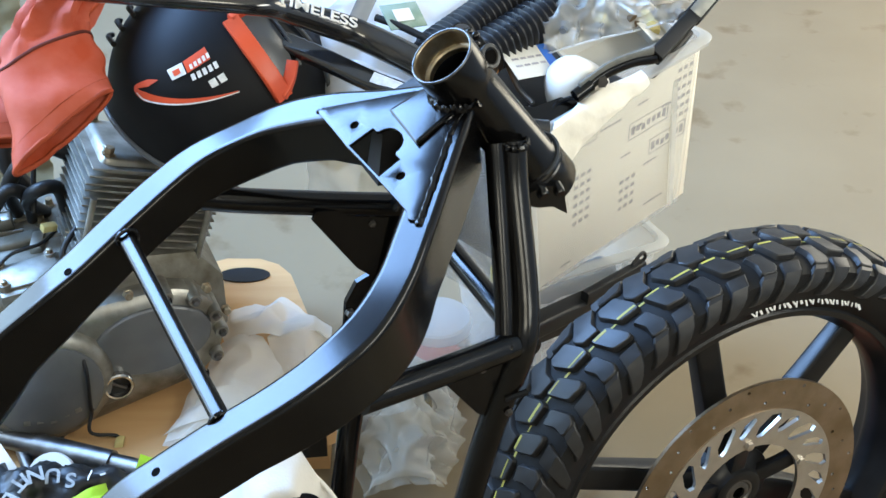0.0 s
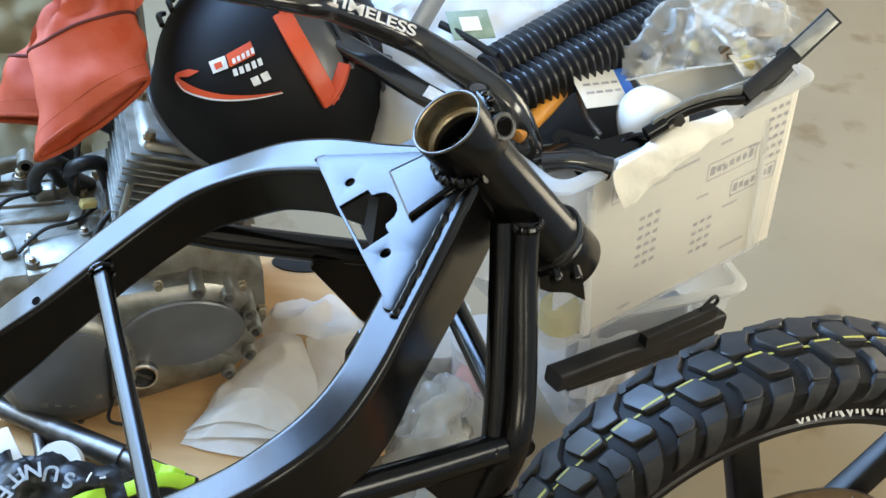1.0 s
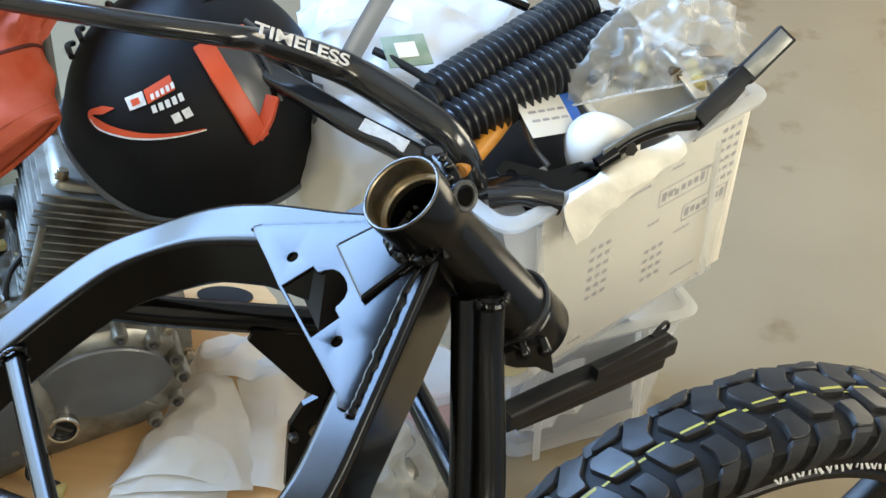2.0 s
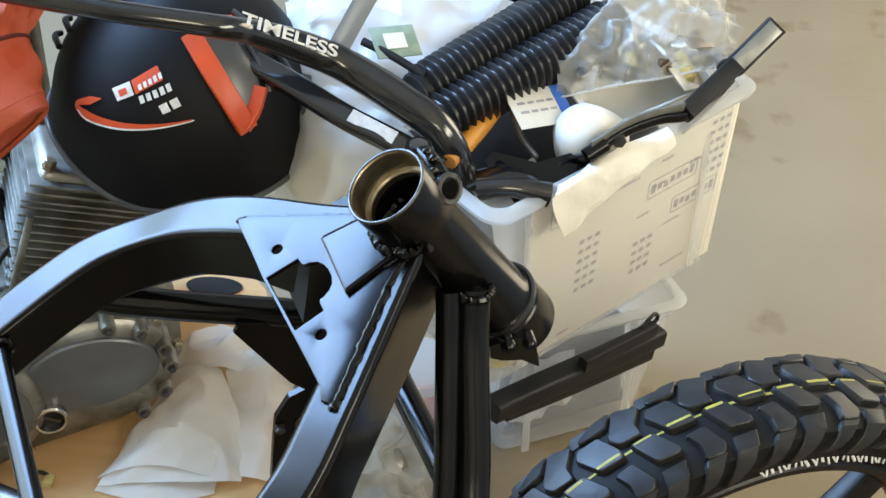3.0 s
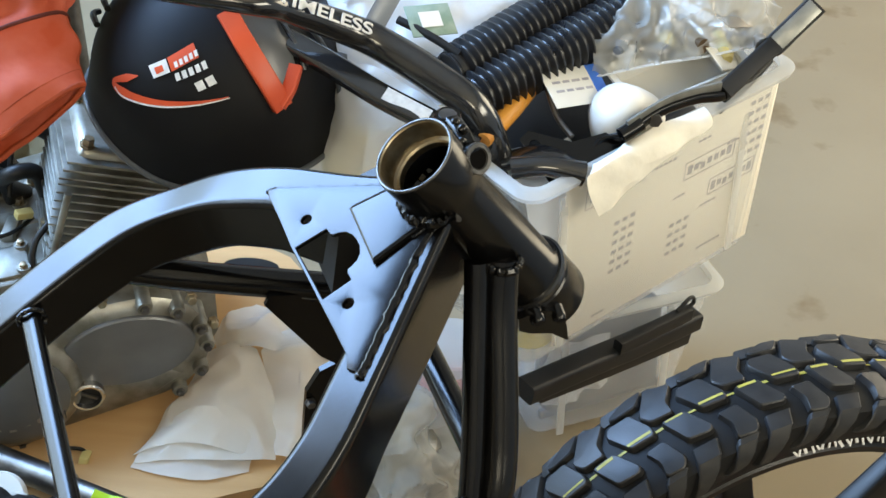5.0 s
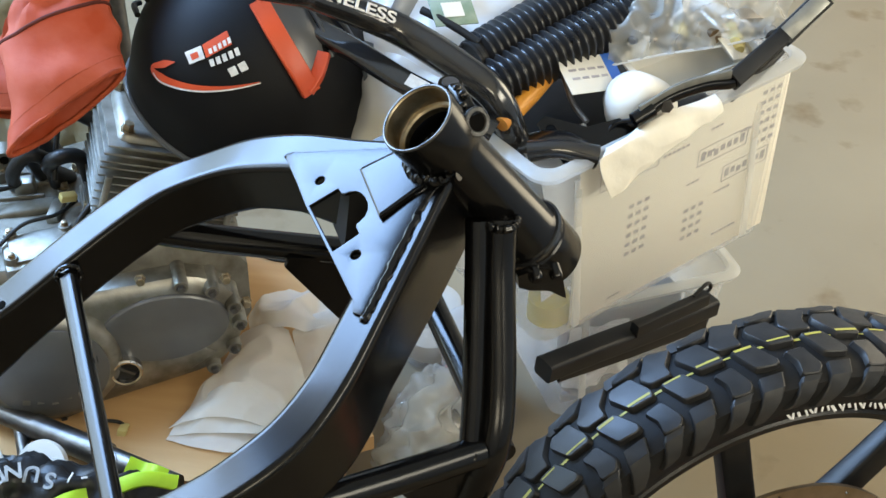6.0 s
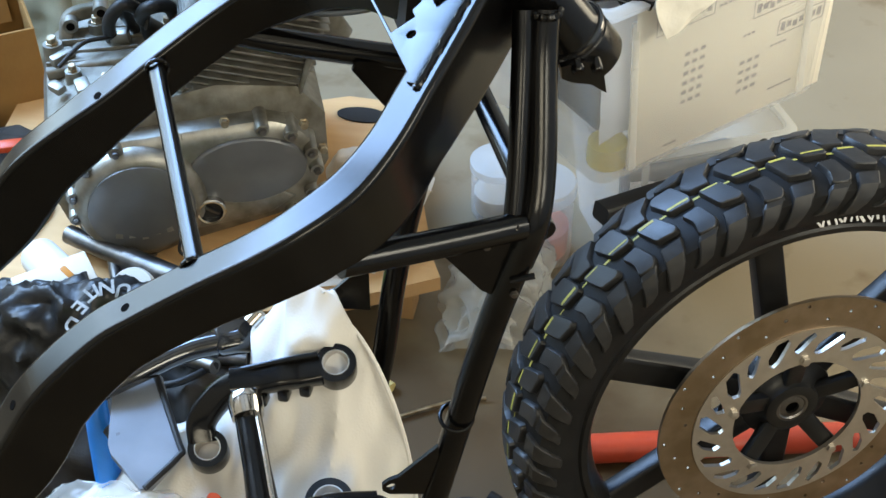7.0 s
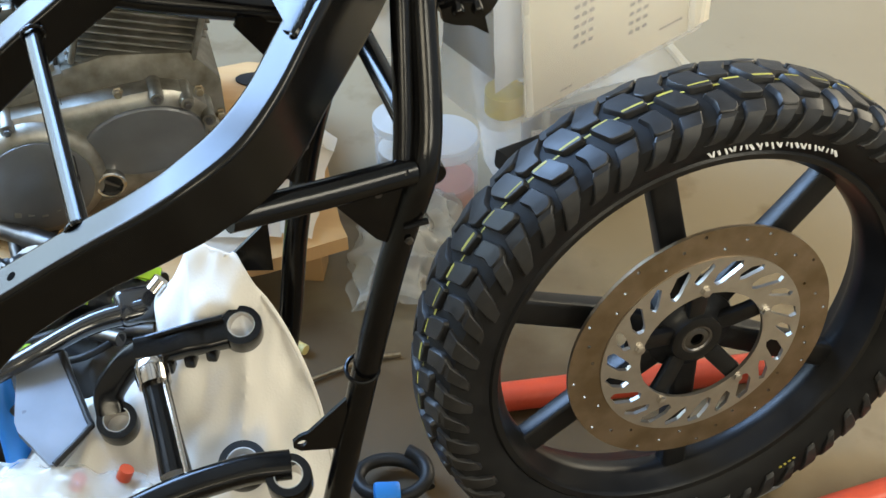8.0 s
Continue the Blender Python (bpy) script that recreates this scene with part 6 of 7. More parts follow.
g = [[(-0.292, 1.495, 0.050), (-0.250, 1.480, 0.080), (-0.200, 1.470, 0.092), (-0.150, 1.470, 0.094), (-0.103, 1.490, 0.060)], [(-0.290, 1.535, 0.050), (-0.250, 1.530, 0.078), (-0.200, 1.525, 0.090), (-0.155, 1.520, 0.088), (-0.108, 1.520, 0.054)],
     [(-0.275, 1.575, 0.046), (-0.240, 1.575, 0.066), (-0.200, 1.575, 0.070), (-0.165, 1.565, 0.062), (-0.130, 1.550, 0.044)], [(-0.255, 1.600, 0.036), (-0.230, 1.612, 0.042), (-0.202, 1.620, 0.042), (-0.175, 1.605, 0.040), (-0.150, 1.580, 0.036)]]
part("top_fold", sheet(g, 66, 76, 0.010, 17, 0.0008, 4.2, crease=2.2), milk_bag, ob, "", 60)

def clear_jar_thing(at, r, h, tilt, content, label):
    jar = thing("plastic_jar", BACK @ Matrix.Translation(at) @ Euler(tilt).to_matrix().to_4x4(), label, "jar", "clear plastic jars")
    part("jar", lathe([(r * 0.92, 0.0), (r, 0.006), (r, h * 0.82), (r * 0.94, h * 0.9), (r * 0.94, h), (r * 0.9, h), (r * 0.9, h * 0.9), (r * 0.95, h * 0.8), (r * 0.95, 0.008), (0.0, 0.006)], 32), clear_jar, jar, "", 40)
    part("lid", lathe([(r * 0.98, h * 0.93), (r * 1.04, h * 0.93), (r * 1.04, h * 1.06), (r * 0.98, h * 1.08), (0.0, h * 1.08)], 32), clear_rim, jar, "milky clear lid", 40)
    part("contents", lathe([(r * 0.86, 0.012), (r * 0.88, h * 0.45), (r * 0.4, h * 0.52), (0.0, h * 0.5)], 20), content, jar, "reddish contents", 40)


clear_jar_thing((0.075, 1.455, 0.001), 0.052, 0.135, (0, 0, 0), pink_part, "clear plastic jar with reddish contents, standing on the floor")
clear_jar_thing((-0.005, 1.545, 0.001), 0.045, 0.10, (0, 0, 0.5), white_plastic, "clear plastic jar with pale contents, standing on the floor")
ob = thing("clear_parts_bag", BACK, "clear plastic bag with a round metal part, lying on the floor", "bag")
for seed, lift in ((3.0, 0.0), (9.0, 0.018)):
    g = [[(-0.035, 1.20, 0.004), (0.02, 1.20, 0.03 + lift), (0.08, 1.22, 0.004)], [(-0.05, 1.27, 0.02), (0.02, 1.275, 0.085 + lift), (0.10, 1.29, 0.02)], [(-0.045, 1.34, 0.03), (0.03, 1.345, 0.115 + lift), (0.11, 1.36, 0.03)], [(-0.03, 1.40, 0.02), (0.035, 1.41, 0.08 + lift), (0.10, 1.42, 0.02)]]
    part("film", sheet(g, 64, 60, 0.018, 24, 0, seed, crease=1.5), clear_bag, ob, "", 60)
bm = lathe([(0.012, 0.0), (0.034, 0.0), (0.036, 0.004), (0.036, 0.02), (0.028, 0.03), (0.012, 0.032)], 32, closed=True)
bm.transform(Matrix.Translation((0.035, 1.335, 0.055)) @ Euler((0.5, 0.1, 0)).to_matrix().to_4x4())
part("round_part", bm, chrome, ob, "bright round metal part")
part("metal_block", rbox(0.08, 0.05, 0.035, 0.008, 2, pose(0.02, 1.275, 0.02, 0, 0, 20)), steel_dark, ob)

# cardboard box at the side, open flaps
ob = thing("cardboard_box", BACK @ pose(-0.975, 1.588, 0, 0, 0, 34), "open brown cardboard box standing beside the engine", "cardboard box")
for x, y, sx_, sy_ in ((0.15, 0, 0.005, 0.20), (-0.15, 0, 0.005, 0.20), (0, 0.10, 0.305, 0.005), (0, -0.10, 0.305, 0.005)):
    part("side", rbox(sx_, sy_, 0.24, 0.001, 1, pose(x, y, 0.121)), cardboard, ob)
part("bottom", rbox(0.29, 0.19, 0.005, 0.001, 1, pose(0, 0, 0.003)), cardboard, ob)
part("flap", rbox(0.10, 0.19, 0.004, 0.001, 1, pose(-0.172, 0, 0.196, 0, -66, 0)), cardboard, ob)
part("flap", rbox(0.26, 0.08, 0.004, 0.001, 1, pose(0, 0.082, 0.200, 76, 0, 0)), cardboard, ob)

# grey-green cloth hung behind the engine
ob = thing("dust_sheet", BACK, "grey-green cloth sheet hung and heaped behind the engine", "cloth")
g = [[(-1.5 + 0.30 * i, 1.86 + 0.05 * math.sin(i * 1.7), z + 0.01 * i) for i in range(4)] for z in (0.95, 0.66, 0.40, 0.16)]
g += [[(-1.5 + 0.30 * i, 1.80 + 0.04 * math.sin(i * 2.3), 0.03 + 0.01 * (i % 2)) for i in range(4)], [(-1.5 + 0.30 * i, 1.66, 0.012) for i in range(4)]]
part("cloth", sheet(g, 120, 120, 0.011, 17, 0.002, 3.0, crease=2.0), tarp, ob, "", 60)
part("rail", tube([(-1.52, 1.87, 0.975), (-0.55, 1.87, 0.985)], 0.012, 12, 3), steel_dark, ob)
for x in (-1.5, -0.57):
    part("post", tube([(x, 1.89, 0.0), (x, 1.87, 0.98)], 0.014, 12, 3), steel_dark, ob)

# lower heap: pipes, hoses and rags
ob = thing("exhaust_pipe", Matrix(), "short bright steel exhaust pipe lying by the board", "pipe")
part("pipe", tube([(-0.64, 1.285, 0.062), (-0.52, 1.243, 0.062), (-0.39, 1.198, 0.064), (-0.30, 1.165, 0.066)], 0.0155, 18), steel_dark, ob)
part("sleeve", tube([(-0.53, 1.247, 0.062), (-0.41, 1.205, 0.064)], 0.019, 18, 3), steel_dark, ob)
part("stub", tube([(-0.56, 1.26, 0.05), (-0.53, 1.20, 0.045), (-0.50, 1.13, 0.04)], 0.010, 12), steel_dark, ob)
for at, r in (((-0.487, 1.165, 0.075), 0.036), ((-0.455, 1.135, 0.09), 0.026)):
    ob = thing("washer_ring", Matrix(), "pale plastic ring lying in the heap", "ring", "pale plastic rings")
    bm = lathe([(r * 0.28, -0.006), (r, -0.006), (r * 1.03, 0), (r, 0.006), (r * 0.28, 0.006)], 28, closed=True)
    bm.transform(Matrix.Translation(at) @ Euler((0.75, -0.2, 0)).to_matrix().to_4x4())
    part("ring", bm, white_plastic, ob)
ob = thing("spray_canister", Matrix(), "white canister lying in the heap", "canister")
part("can", tube([(-0.665, 1.23, 0.06), (-0.60, 1.17, 0.075), (-0.545, 1.12, 0.09)], [0.03, 0.032, 0.032, 0.028], 20), white_plastic, ob)
ob = thing("small_carton", Matrix(), "small white carton with orange print", "carton")
cm = Matrix.Translation((-0.575, 1.110, 0.118)) @ Euler((0.45, 0.0, 0.75)).to_matrix().to_4x4()
part("carton", rbox(0.11, 0.06, 0.05, 0.003, 2, cm), white_plastic, ob)
part("print", rbox(0.012, 0.040, 0.0505, 0.003, 2, cm @ pose(0.022, 0, 0.0005, 0, 0, 20)), orange_brown, ob, "orange printed patch")


# crumpled black bag with pale print and a lime patch
ob = thing("printed_black_bag", Matrix(), "crumpled glossy black plastic bag with pale print and lime patches", "bag")
g = [[(-0.68, 1.15, 0.075), (-0.58, 1.14, 0.105), (-0.48, 1.135, 0.120), (-0.40, 1.140, 0.115), (-0.32, 1.150, 0.085), (-0.25, 1.15, 0.05)], [(-0.70, 1.09, 0.10), (-0.59, 1.08, 0.145), (-0.49, 1.085, 0.155), (-0.40, 1.10, 0.145), (-0.32, 1.115, 0.11), (-0.24, 1.12, 0.05)],
     [(-0.70, 1.02, 0.10), (-0.59, 1.015, 0.15), (-0.49, 1.03, 0.16), (-0.40, 1.05, 0.14), (-0.32, 1.075, 0.10), (-0.245, 1.09, 0.03)], [(-0.68, 0.93, -0.06), (-0.58, 0.93, -0.05), (-0.48, 0.95, -0.05), (-0.39, 0.975, -0.06), (-0.31, 1.01, -0.07), (-0.25, 1.05, -0.075)]]
bag_bm = sheet(g, 60, 72, 0.010, 30, 0.0012, 4.5, crease=1.8)
top_of = lambda x, y: max((v.co.z for v in bag_bm.verts if abs(v.co.x - x) < 0.012 and abs(v.co.y - y) < 0.012), default=0.12)  # noqa: E731
marks = []
for x, y, w, h, turn in ((-0.400, 1.071, 0.0025, 0.014, -25), (-0.384, 1.076, 0.008, 0.0025, 20)):
    marks.append(((x, y, top_of(x, y) + 0.0015), w, h, turn))
limes = [((-0.325, 1.128, top_of(-0.325, 1.128) + 0.002), 0.055, 0.026, -14), ((-0.405, 1.034, top_of(-0.405, 1.034) + 0.003), 0.075, 0.024, 32)]
print_at = [(c, (x, y, top_of(x, y) + 0.001), turn) for c, x, y, turn in (
    ("S", -0.424, 1.064, 180), ("U", -0.447, 1.066, 186), ("N", -0.468, 1.061, 202), ("I", -0.480, 1.053, 222), ("T", -0.487, 1.043, 238), ("E", -0.495, 1.027, 246), ("D", -0.501, 1.008, 250))]
part("film", bag_bm, black_bag, ob, "", 60)
for c, at, turn in print_at:
    part("letter", raised_letters(c, 0.031, 0.0004, Matrix.Translation(at) @ pose(0, 0, 0, 16, 0, 0) @ pose(0, 0, 0, 0, 0, turn)), worn_print, ob, "pale printed letter", 0)
for at, w, h, turn in marks:
    part("pale_bar", rbox(w, h, 0.0008, 0, m=pose(*at, 32, 0, turn)), white_mark, ob, "", 0)
for at, w, h, turn in limes:
    part("lime_patch", sheet([[pose(*at, 25, 0, turn) @ Vector((x * w, y * h, 0.004 * math.sin(x * 9))) for x in (-0.5, -0.15, 0.2, 0.5)] for y in (-0.5, 0, 0.5)], 12, 18, 0.003, 30, 0.001, 1.0), neon, ob, "lime green patch", 60)
for pts, w in (([(-0.455, 0.835, 0.210), (-0.410, 0.862, 0.228), (-0.350, 0.880, 0.228)], 0.015), ([(-0.43, 0.985, 0.165), (-0.385, 1.02, 0.172), (-0.350, 1.03, 0.162)], 0.014), ([(-0.355, 1.075, 0.150), (-0.315, 1.095, 0.155), (-0.275, 1.105, 0.142)], 0.020)):
    ob = thing("lime_strip", Matrix(), "bright lime green strip of plastic in the heap", "plastic strip", "lime strips")
    part("strip", bar(pts, rounded(w, 0.008, 0.003, 2), (0, -0.5, 0.85), 6, scales=[0.6, 1.2, 1, 0.6]), neon, ob)

# dark rags and coiled leads heaped between the printed bag and the cloth
ob = thing("dark_cloth", Matrix(), "dark oily cloth bunched on the board beside the engine", "cloth")
g = [[(-0.99, 1.26, 0.036), (-0.90, 1.26, 0.042), (-0.81, 1.27, 0.040), (-0.72, 1.29, 0.034)], [(-1.00, 1.36, 0.048), (-0.90, 1.36, 0.085), (-0.80, 1.37, 0.070), (-0.705, 1.39, 0.040)],
     [(-1.00, 1.46, 0.050), (-0.90, 1.46, 0.078), (-0.80, 1.465, 0.085), (-0.700, 1.475, 0.042)], [(-1.00, 1.56, 0.036), (-0.90, 1.56, 0.040), (-0.80, 1.56, 0.042), (-0.715, 1.56, 0.036)]]
part("cloth", sheet(g, 44, 44, 0.012, 18, 0.0015, 9.2, crease=1.4), dark_cloth, ob, "", 60)
ob = thing("red_plastic_part", Matrix(), "small red plastic part lying on the dark cloth", "plastic part")
part("body", rbox(0.045, 0.022, 0.014, 0.004, 2, pose(-0.800, 1.440, 0.098, 8, 5, 28)), orange_red, ob)
part("tab", rbox(0.020, 0.012, 0.008, 0.003, 2, pose(-0.772, 1.457, 0.100, 0, 0, 40)), white_plastic, ob, "pale tab")

ob = thing("dark_rag", Matrix(), "dark oily rag heaped beside white cloth", "rag")
g = [[(-0.52, 1.02, -0.070), (-0.42, 1.04, -0.060), (-0.33, 1.06, -0.060), (-0.25, 1.06, -0.060), (-0.20, 1.02, -0.070)], [(-0.53, 0.97, 0.060), (-0.43, 0.99, 0.105), (-0.34, 1.01, 0.115), (-0.26, 1.00, 0.120), (-0.21, 0.97, 0.070)],
     [(-0.54, 0.91, 0.090), (-0.44, 0.92, 0.135), (-0.35, 0.935, 0.160), (-0.27, 0.935, 0.175), (-0.21, 0.92, 0.120)], [(-0.54, 0.84, 0.070), (-0.45, 0.84, 0.120), (-0.37, 0.855, 0.140), (-0.30, 0.865, 0.140), (-0.24, 0.87, 0.080)], [(-0.53, 0.78, -0.060), (-0.45, 0.77, -0.050), (-0.38, 0.79, -0.050), (-0.31, 0.81, -0.050), (-0.26, 0.83, -0.060)]]
part("cloth", sheet(g, 64, 64, 0.014, 19, 0.0015, 12.0, crease=1.6), dark_cloth, ob, "", 60)
for pts, r in (([(-0.46, 0.90, 0.150), (-0.40, 0.945, 0.165), (-0.33, 0.955, 0.185), (-0.27, 0.93, 0.200)], 0.0065), ([(-0.44, 0.955, 0.135), (-0.38, 0.985, 0.140), (-0.31, 0.975, 0.165), (-0.25, 0.985, 0.160)], 0.0055), ([(-0.36, 0.905, 0.175), (-0.31, 0.90, 0.195), (-0.28, 0.94, 0.190), (-0.31, 0.97, 0.170), (-0.36, 0.96, 0.165)], 0.0050)):
    ob = thing("cable_lead", Matrix(), "black rubber lead lying coiled on a dark rag", "cable", "black leads")
    part("lead", tube(pts, r, 10), black_plastic, ob)
    part("end_sleeve", tube([pts[-2], Vector(pts[-2]).lerp(Vector(pts[-1]), 0.5), pts[-1]], r * 1.5, 10, 3), steel_dark, ob, "dull metal sleeve")

# white cloth heaped under the triple clamps
ob = thing("white_rag", Matrix(), "white cotton cloth heaped on the floor under steering parts", "cloth")
g = [[(-0.20, 0.985, -0.074), (-0.18, 0.990, -0.074), (-0.16, 0.988, -0.074), (-0.135, 0.972, -0.074), (-0.115, 0.960, -0.074)], [(-0.205, 0.955, 0.22), (-0.188, 0.958, 0.27), (-0.168, 0.955, 0.32), (-0.145, 0.942, 0.350), (-0.122, 0.932, 0.345)],
     [(-0.265, 0.880, 0.17), (-0.225, 0.878, 0.215), (-0.175, 0.876, 0.262), (-0.12, 0.885, 0.295), (-0.065, 0.902, 0.300)], [(-0.38, 0.80, 0.10), (-0.31, 0.79, 0.165), (-0.21, 0.785, 0.205), (-0.10, 0.815, 0.225), (-0.018, 0.862, 0.220)],
     [(-0.48, 0.67, 0.08), (-0.35, 0.66, 0.125), (-0.21, 0.67, 0.150), (-0.09, 0.72, 0.145), (0.012, 0.812, 0.120)], [(-0.50, 0.55, -0.06), (-0.36, 0.535, -0.06), (-0.20, 0.54, -0.07), (-0.06, 0.61, -0.07), (0.036, 0.75, -0.074)]]
part("cloth", sheet(g, 84, 84, 0.019, 10, 0.002, 5.0, stretch=(1.9, 0.7, 0.7), crease=1.3), white_cloth, ob, "", 60)
part("hem", tube([(-0.121, 0.932, 0.344), (-0.065, 0.903, 0.302), (-0.018, 0.863, 0.222), (0.012, 0.813, 0.122), (0.036, 0.751, -0.070)], 0.003, 8), white_cloth, ob, "folded hem of the cloth")

# triple clamp with its stem
clamp = thing("triple_clamp", Matrix(), "black triple clamp with a steering stem lying on white cloth", "triple clamp")


def eye(name, at, r, hole, h, axis, parent, material=black_paint, lining=chrome):
    q = Matrix.Translation(at) @ Vector(axis).to_track_quat("Z", "Y").to_matrix().to_4x4()
    bm = lathe([(hole, -h / 2), (r, -h / 2), (r * 1.03, -h / 2 + 0.003), (r * 1.03, h / 2 - 0.003), (r, h / 2), (hole, h / 2)], 32, closed=True)
    bm.transform(q)
    e = part(name, bm, material, parent, "", 30)
    bm = lathe([(hole * 0.93, -h / 2 + 0.001), (hole * 1.001, -h / 2 + 0.001), (hole * 1.001, h / 2 + 0.0005), (hole * 0.93, h / 2 + 0.0005)], 32, closed=True)
    bm.transform(q)
    part("bore", bm, lining, e, "bright machined bore", 30)
    return e


cax = (0.10, -0.35, 0.93)
eye("clamp_eye", (-0.092, 0.868, 0.298), 0.0235, 0.0158, 0.028, cax, clamp)
eye("clamp_eye", (-0.228, 0.784, 0.217), 0.0228, 0.0155, 0.028, cax, clamp)
part("bridge", bar([(-0.108, 0.860, 0.299), (-0.150, 0.845, 0.297), (-0.205, 0.830, 0.288)], rounded(0.034, 0.030, 0.007, 3), cax, 8, scales=[0.85, 0.72, 0.95, 0.8, 1.15]), black_paint, clamp)
part("bridge", bar([(-0.196, 0.838, 0.285), (-0.222, 0.826, 0.268), (-0.240, 0.806, 0.244), (-0.236, 0.790, 0.226)], rounded(0.034, 0.026, 0.008, 3), cax, 6, scales=[1.3, 1.05, 0.9, 0.8]), black_paint, clamp)
part("bridge_rib", bar([(-0.112, 0.866, 0.316), (-0.150, 0.851, 0.314), (-0.198, 0.838, 0.303)], rounded(0.007, 0.008, 0.002, 2), cax, 5), black_paint, clamp)
for k in range(3):
    part("casting_lug", rbox(0.014, 0.018, 0.022, 0.004, 2, Matrix.Translation((-0.172 + 0.024 * k, 0.832 + 0.008 * k, 0.272 + 0.004 * k))), black_paint, clamp)
stem = part("stem", tube([(-0.190, 0.822, 0.282), (-0.164, 0.765, 0.264), (-0.135, 0.700, 0.240)], [0.016, 0.0155, 0.0155, 0.018], 20), black_paint, clamp)
part("stem_top", tube([(-0.1880, 0.8170, 0.2860), (-0.1845, 0.8095, 0.2832), (-0.1770, 0.7930, 0.2775)], [0.0185, 0.0200, 0.0200, 0.0185], 24, 3), chrome, stem, "bright steel collar")
# thin chrome rod added to draw the glint down the black stem
part("stem_glint", tube([(-0.172, 0.806, 0.288), (-0.149, 0.757, 0.273), (-0.121, 0.695, 0.250)], 0.0032, 8), chrome, stem, "thin chrome rod added as the bright streak along the stem")
second = thing("lower_clamp", Matrix(), "black lower clamp with a thick arm lying on white cloth", "triple clamp")
eye("clamp_eye", (-0.012, 0.708, 0.236), 0.0245, 0.0160, 0.034, (0.05, -0.3, 0.95), second)
eye("clamp_eye", (-0.072, 0.738, 0.215), 0.027, 0.0185, 0.02, (0.05, -0.3, 0.95), second, black_plastic, white_cloth)
part("arm", bar([(-0.012, 0.720, 0.248), (-0.06, 0.705, 0.250), (-0.13, 0.672, 0.245), (-0.20, 0.63, 0.23)], rounded(0.031, 0.030, 0.010, 4), (0, -0.3, 0.95), 6, scales=[0.9, 0.95, 1.0, 1.1]), black_paint, second)

ob = thing("grey_cover_panel", Matrix(), "smooth grey plastic cover panel standing in the heap", "cover panel")
pm = Matrix.Translation((-0.311, 0.791, 0.232)) @ Euler((0.12, 0.10, 0)).to_matrix().to_4x4()
part("panel", plate([(-0.052, 0.049), (-0.044, 0.058), (-0.010, 0.079), (0.0, 0.076), (0.050, -0.010), (0.055, -0.024), (0.036, -0.072), (0.026, -0.076), (-0.022, -0.040), (-0.030, -0.028)], 0.010, m=pm), panel_grey, ob, "", 30)
part("panel_edge", tube([pm @ Vector((x, y, 0.001)) for x, y in ((-0.010, 0.079), (0.050, -0.010), (0.055, -0.024), (0.031, -0.075))], 0.004, 8, 3), black_plastic, ob)
ob = thing("blue_bottle", Matrix(), "bright blue plastic bottle in the heap", "bottle")
part("bottle", tube([(-0.392, 0.845, 0.225), (-0.385, 0.825, 0.19), (-0.375, 0.80, 0.11), (-0.372, 0.795, 0.08)], [0.013, 0.015, 0.017, 0.017], 20), blue_plastic, ob)
part("nozzle", tube([(-0.365, 0.815, 0.195), (-0.345, 0.800, 0.188)], 0.010, 12, 2), black_plastic, ob)
ob = thing("lever_bar", Matrix(), "black and bright steel bar lying across the heap", "bar")
part("bar", tube([(-0.41, 0.80, 0.235), (-0.345, 0.838, 0.258), (-0.285, 0.895, 0.262), (-0.23, 0.925, 0.262)], [0.011, 0.012, 0.014, 0.016], 14), black_gloss, ob)
part("joint", rbox(0.06, 0.045, 0.03, 0.01, 3, Matrix.Translation((-0.235, 0.93, 0.262)) @ Euler((0.4, 0.2, 0.6)).to_matrix().to_4x4()), black_gloss, ob)
part("knob", tube([(-0.215, 0.935, 0.282), (-0.205, 0.945, 0.292)], 0.013, 14, 2), chrome, ob)
part("tail", tube([(-0.215, 0.93, 0.265), (-0.18, 0.955, 0.268), (-0.165, 0.93, 0.262)], 0.009, 12), black_gloss, ob)
ob = thing("clear_red_bag", Matrix(), "clear plastic bag with red caps lying on white cloth", "bag")
g = [[(-0.42, 0.62, 0.14), (-0.32, 0.61, 0.16), (-0.20, 0.61, 0.15), (-0.14, 0.63, 0.13)], [(-0.43, 0.68, 0.17), (-0.33, 0.67, 0.215), (-0.22, 0.68, 0.205), (-0.14, 0.69, 0.17)], [(-0.41, 0.735, 0.165), (-0.33, 0.73, 0.20), (-0.23, 0.735, 0.19), (-0.16, 0.74, 0.165)]]
part("film", sheet(g, 40, 45, 0.014, 22, 0, 11.0, crease=0.8), clear_bag, ob, "", 60)
for x, y in ((-0.212, 0.728), (-0.262, 0.712)):
    part("red_cap", tube([(x, y, 0.188), (x + 0.006, y + 0.004, 0.202)], 0.0085, 12, 2), orange_red, ob, "red plastic cap")
ob = thing("wooden_stick", DOWN, "short pale wooden stick on the floor", "stick")
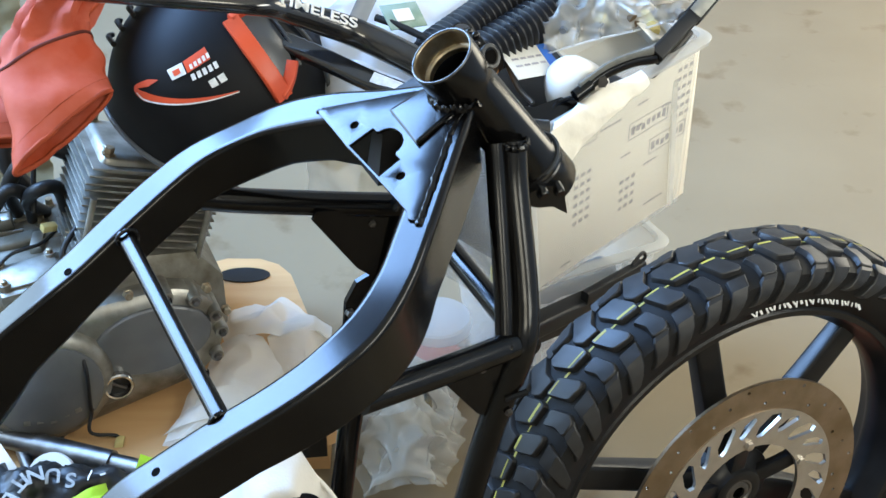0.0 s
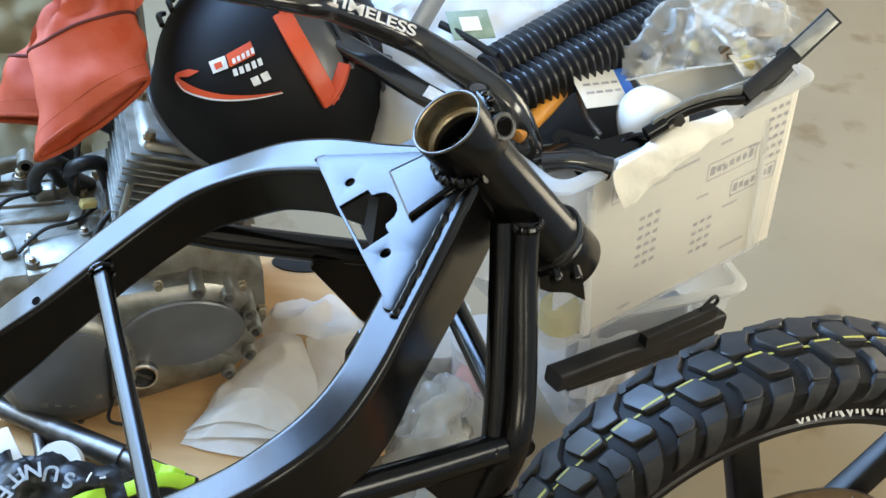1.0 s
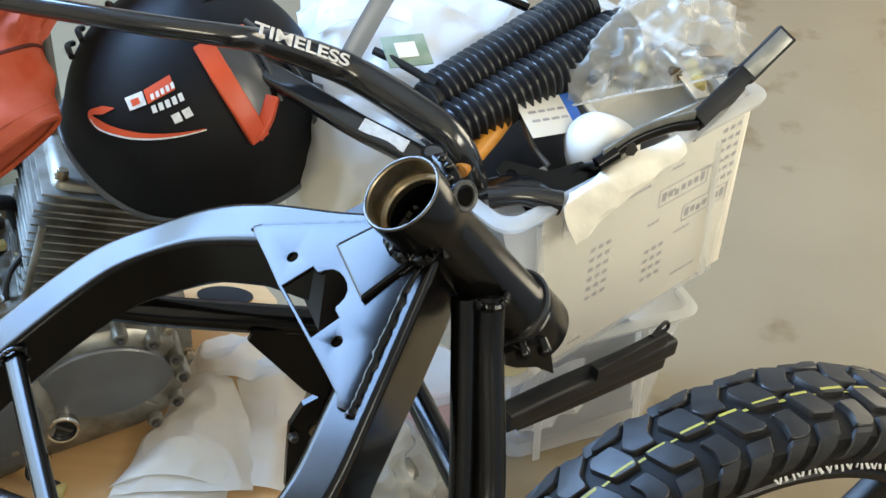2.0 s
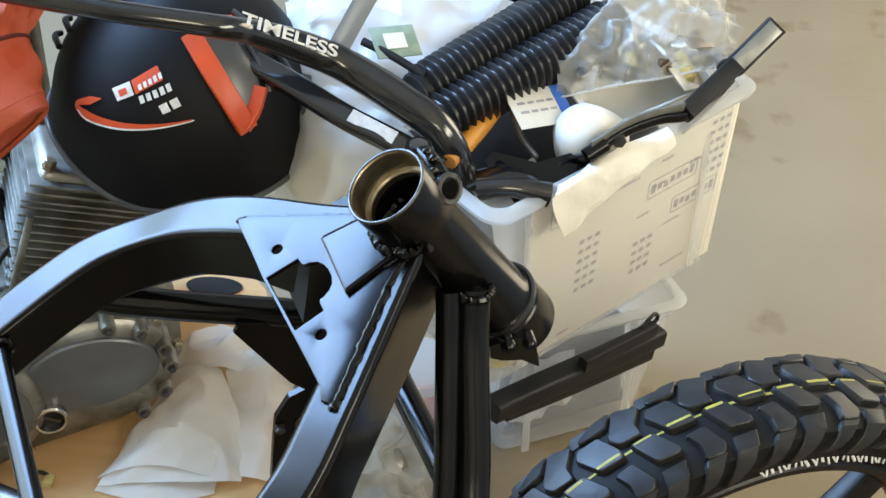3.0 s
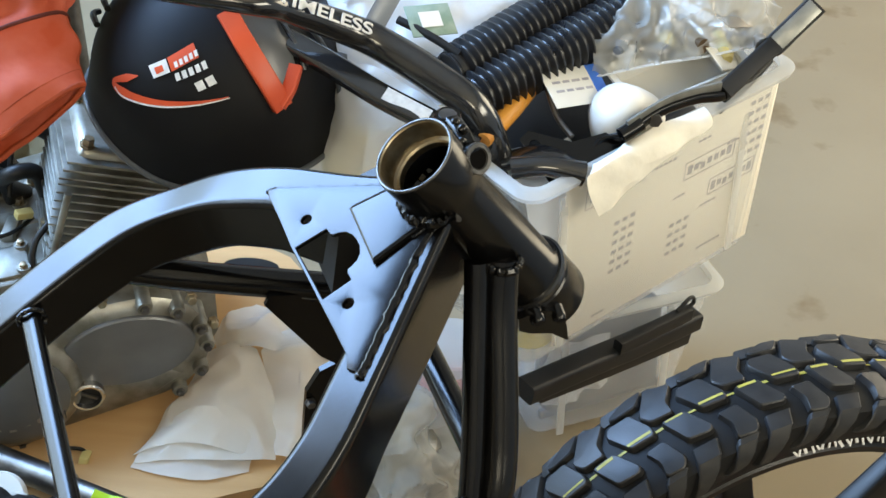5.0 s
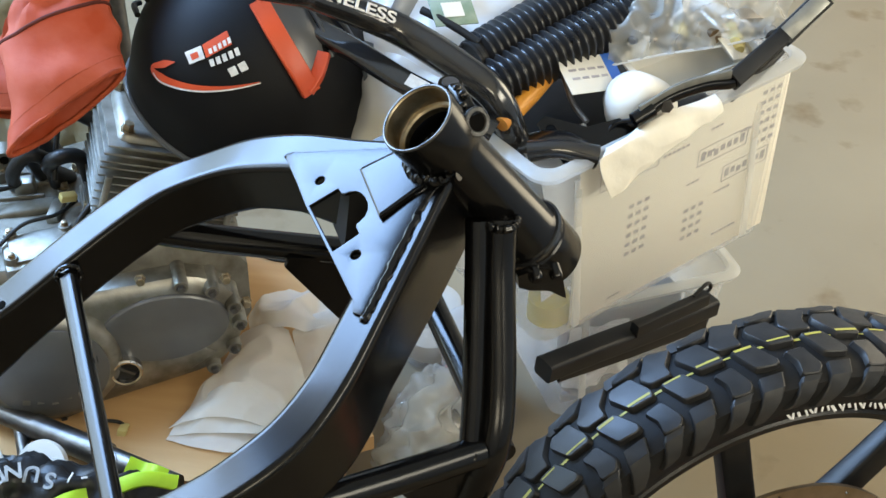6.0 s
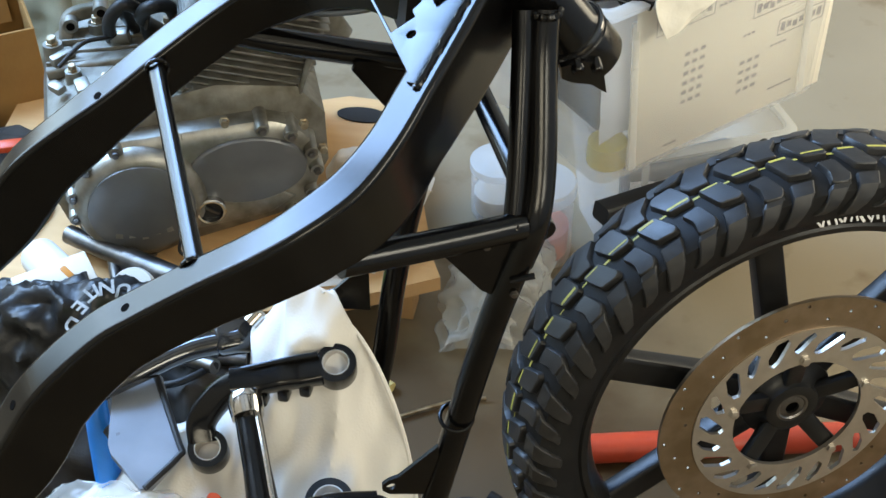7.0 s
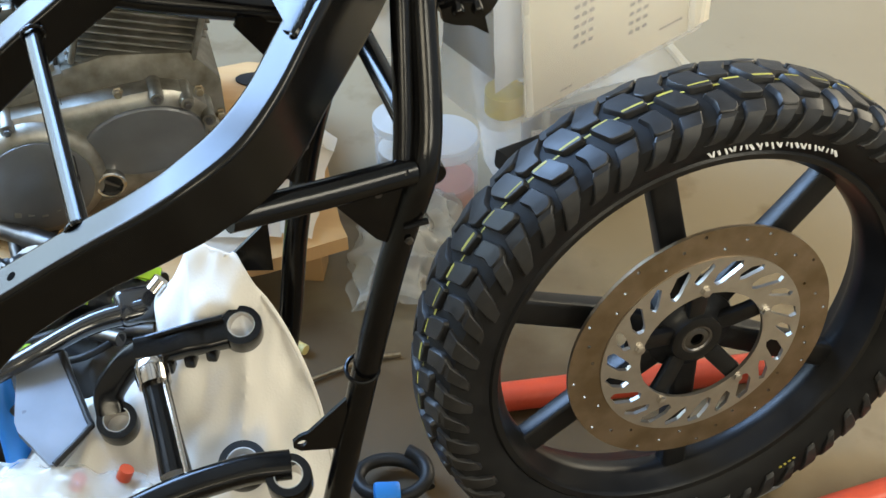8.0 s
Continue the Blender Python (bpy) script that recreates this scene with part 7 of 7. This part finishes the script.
part("stick", tube([(-0.16, 1.145, 0.009), (-0.085, 1.105, 0.009)], 0.008, 10, 3), connector_plastic, ob)
ob = thing("steel_wire", DOWN, "thin bent steel wire on the floor", "wire")
part("wire", tube([(-0.10, 1.03, 0.006), (-0.05, 1.065, 0.006), (0.01, 1.10, 0.006), (0.05, 1.112, 0.006)], 0.0032, 8), bare_steel, ob)
ob = thing("blue_strap", DOWN, "coiled dark strap with a blue tag on the floor", "strap")
part("coil", tube([(0.07 + 0.045 * math.cos(a), 0.880 + 0.035 * math.sin(a), 0.012 + 0.004 * a) for a in np.linspace(0, 7.5, 18)], 0.009, 10, 3), black_plastic, ob)
part("blue_tag", rbox(0.034, 0.024, 0.012, 0.004, 2, pose(0.068, 0.843, 0.046, 20, 10, 15)), blue_plastic, ob)

# red jack bars behind and before the wheel, and a steel lever
ob = thing("floor_jack", DOWN, "red painted steel floor stand with long round bars", "floor stand")
part("bar", tube([(0.155, 1.020, 0.021), (0.24, 1.042, 0.021), (0.72, 1.162, 0.021), (1.0, 1.235, 0.021)], 0.0205, 20), red_jack, ob)
part("bar", tube([(0.585, 0.865, 0.021), (0.70, 0.918, 0.021), (1.02, 1.06, 0.021)], 0.0205, 20), red_jack, ob)
part("upright", tube([(0.72, 1.162, 0.03), (0.735, 1.160, 0.075)], 0.024, 18, 3), red_jack, ob)
part("link_bar", tube([(1.0, 1.235, 0.021), (1.02, 1.06, 0.021)], 0.0185, 18, 3), red_jack, ob)
ob = thing("steel_lever", DOWN, "flat grey steel lever with a hole on the floor", "lever")
bm = plate([(-0.10, -0.016), (0.06, -0.020), (0.085, -0.012), (0.088, 0.010), (0.06, 0.018), (-0.10, 0.014)], 0.007, [disc_hole(-0.03, 0.0, 0.006)])
bm.transform(pose(0.505, 0.905, 0.016, 0, 0, 36))
part("lever", bm, panel_grey, ob, "", 20)
part("pad", rbox(0.034, 0.026, 0.012, 0.003, 2, pose(0.565, 0.948, 0.021, 0, 0, 36)), black_plastic, ob)
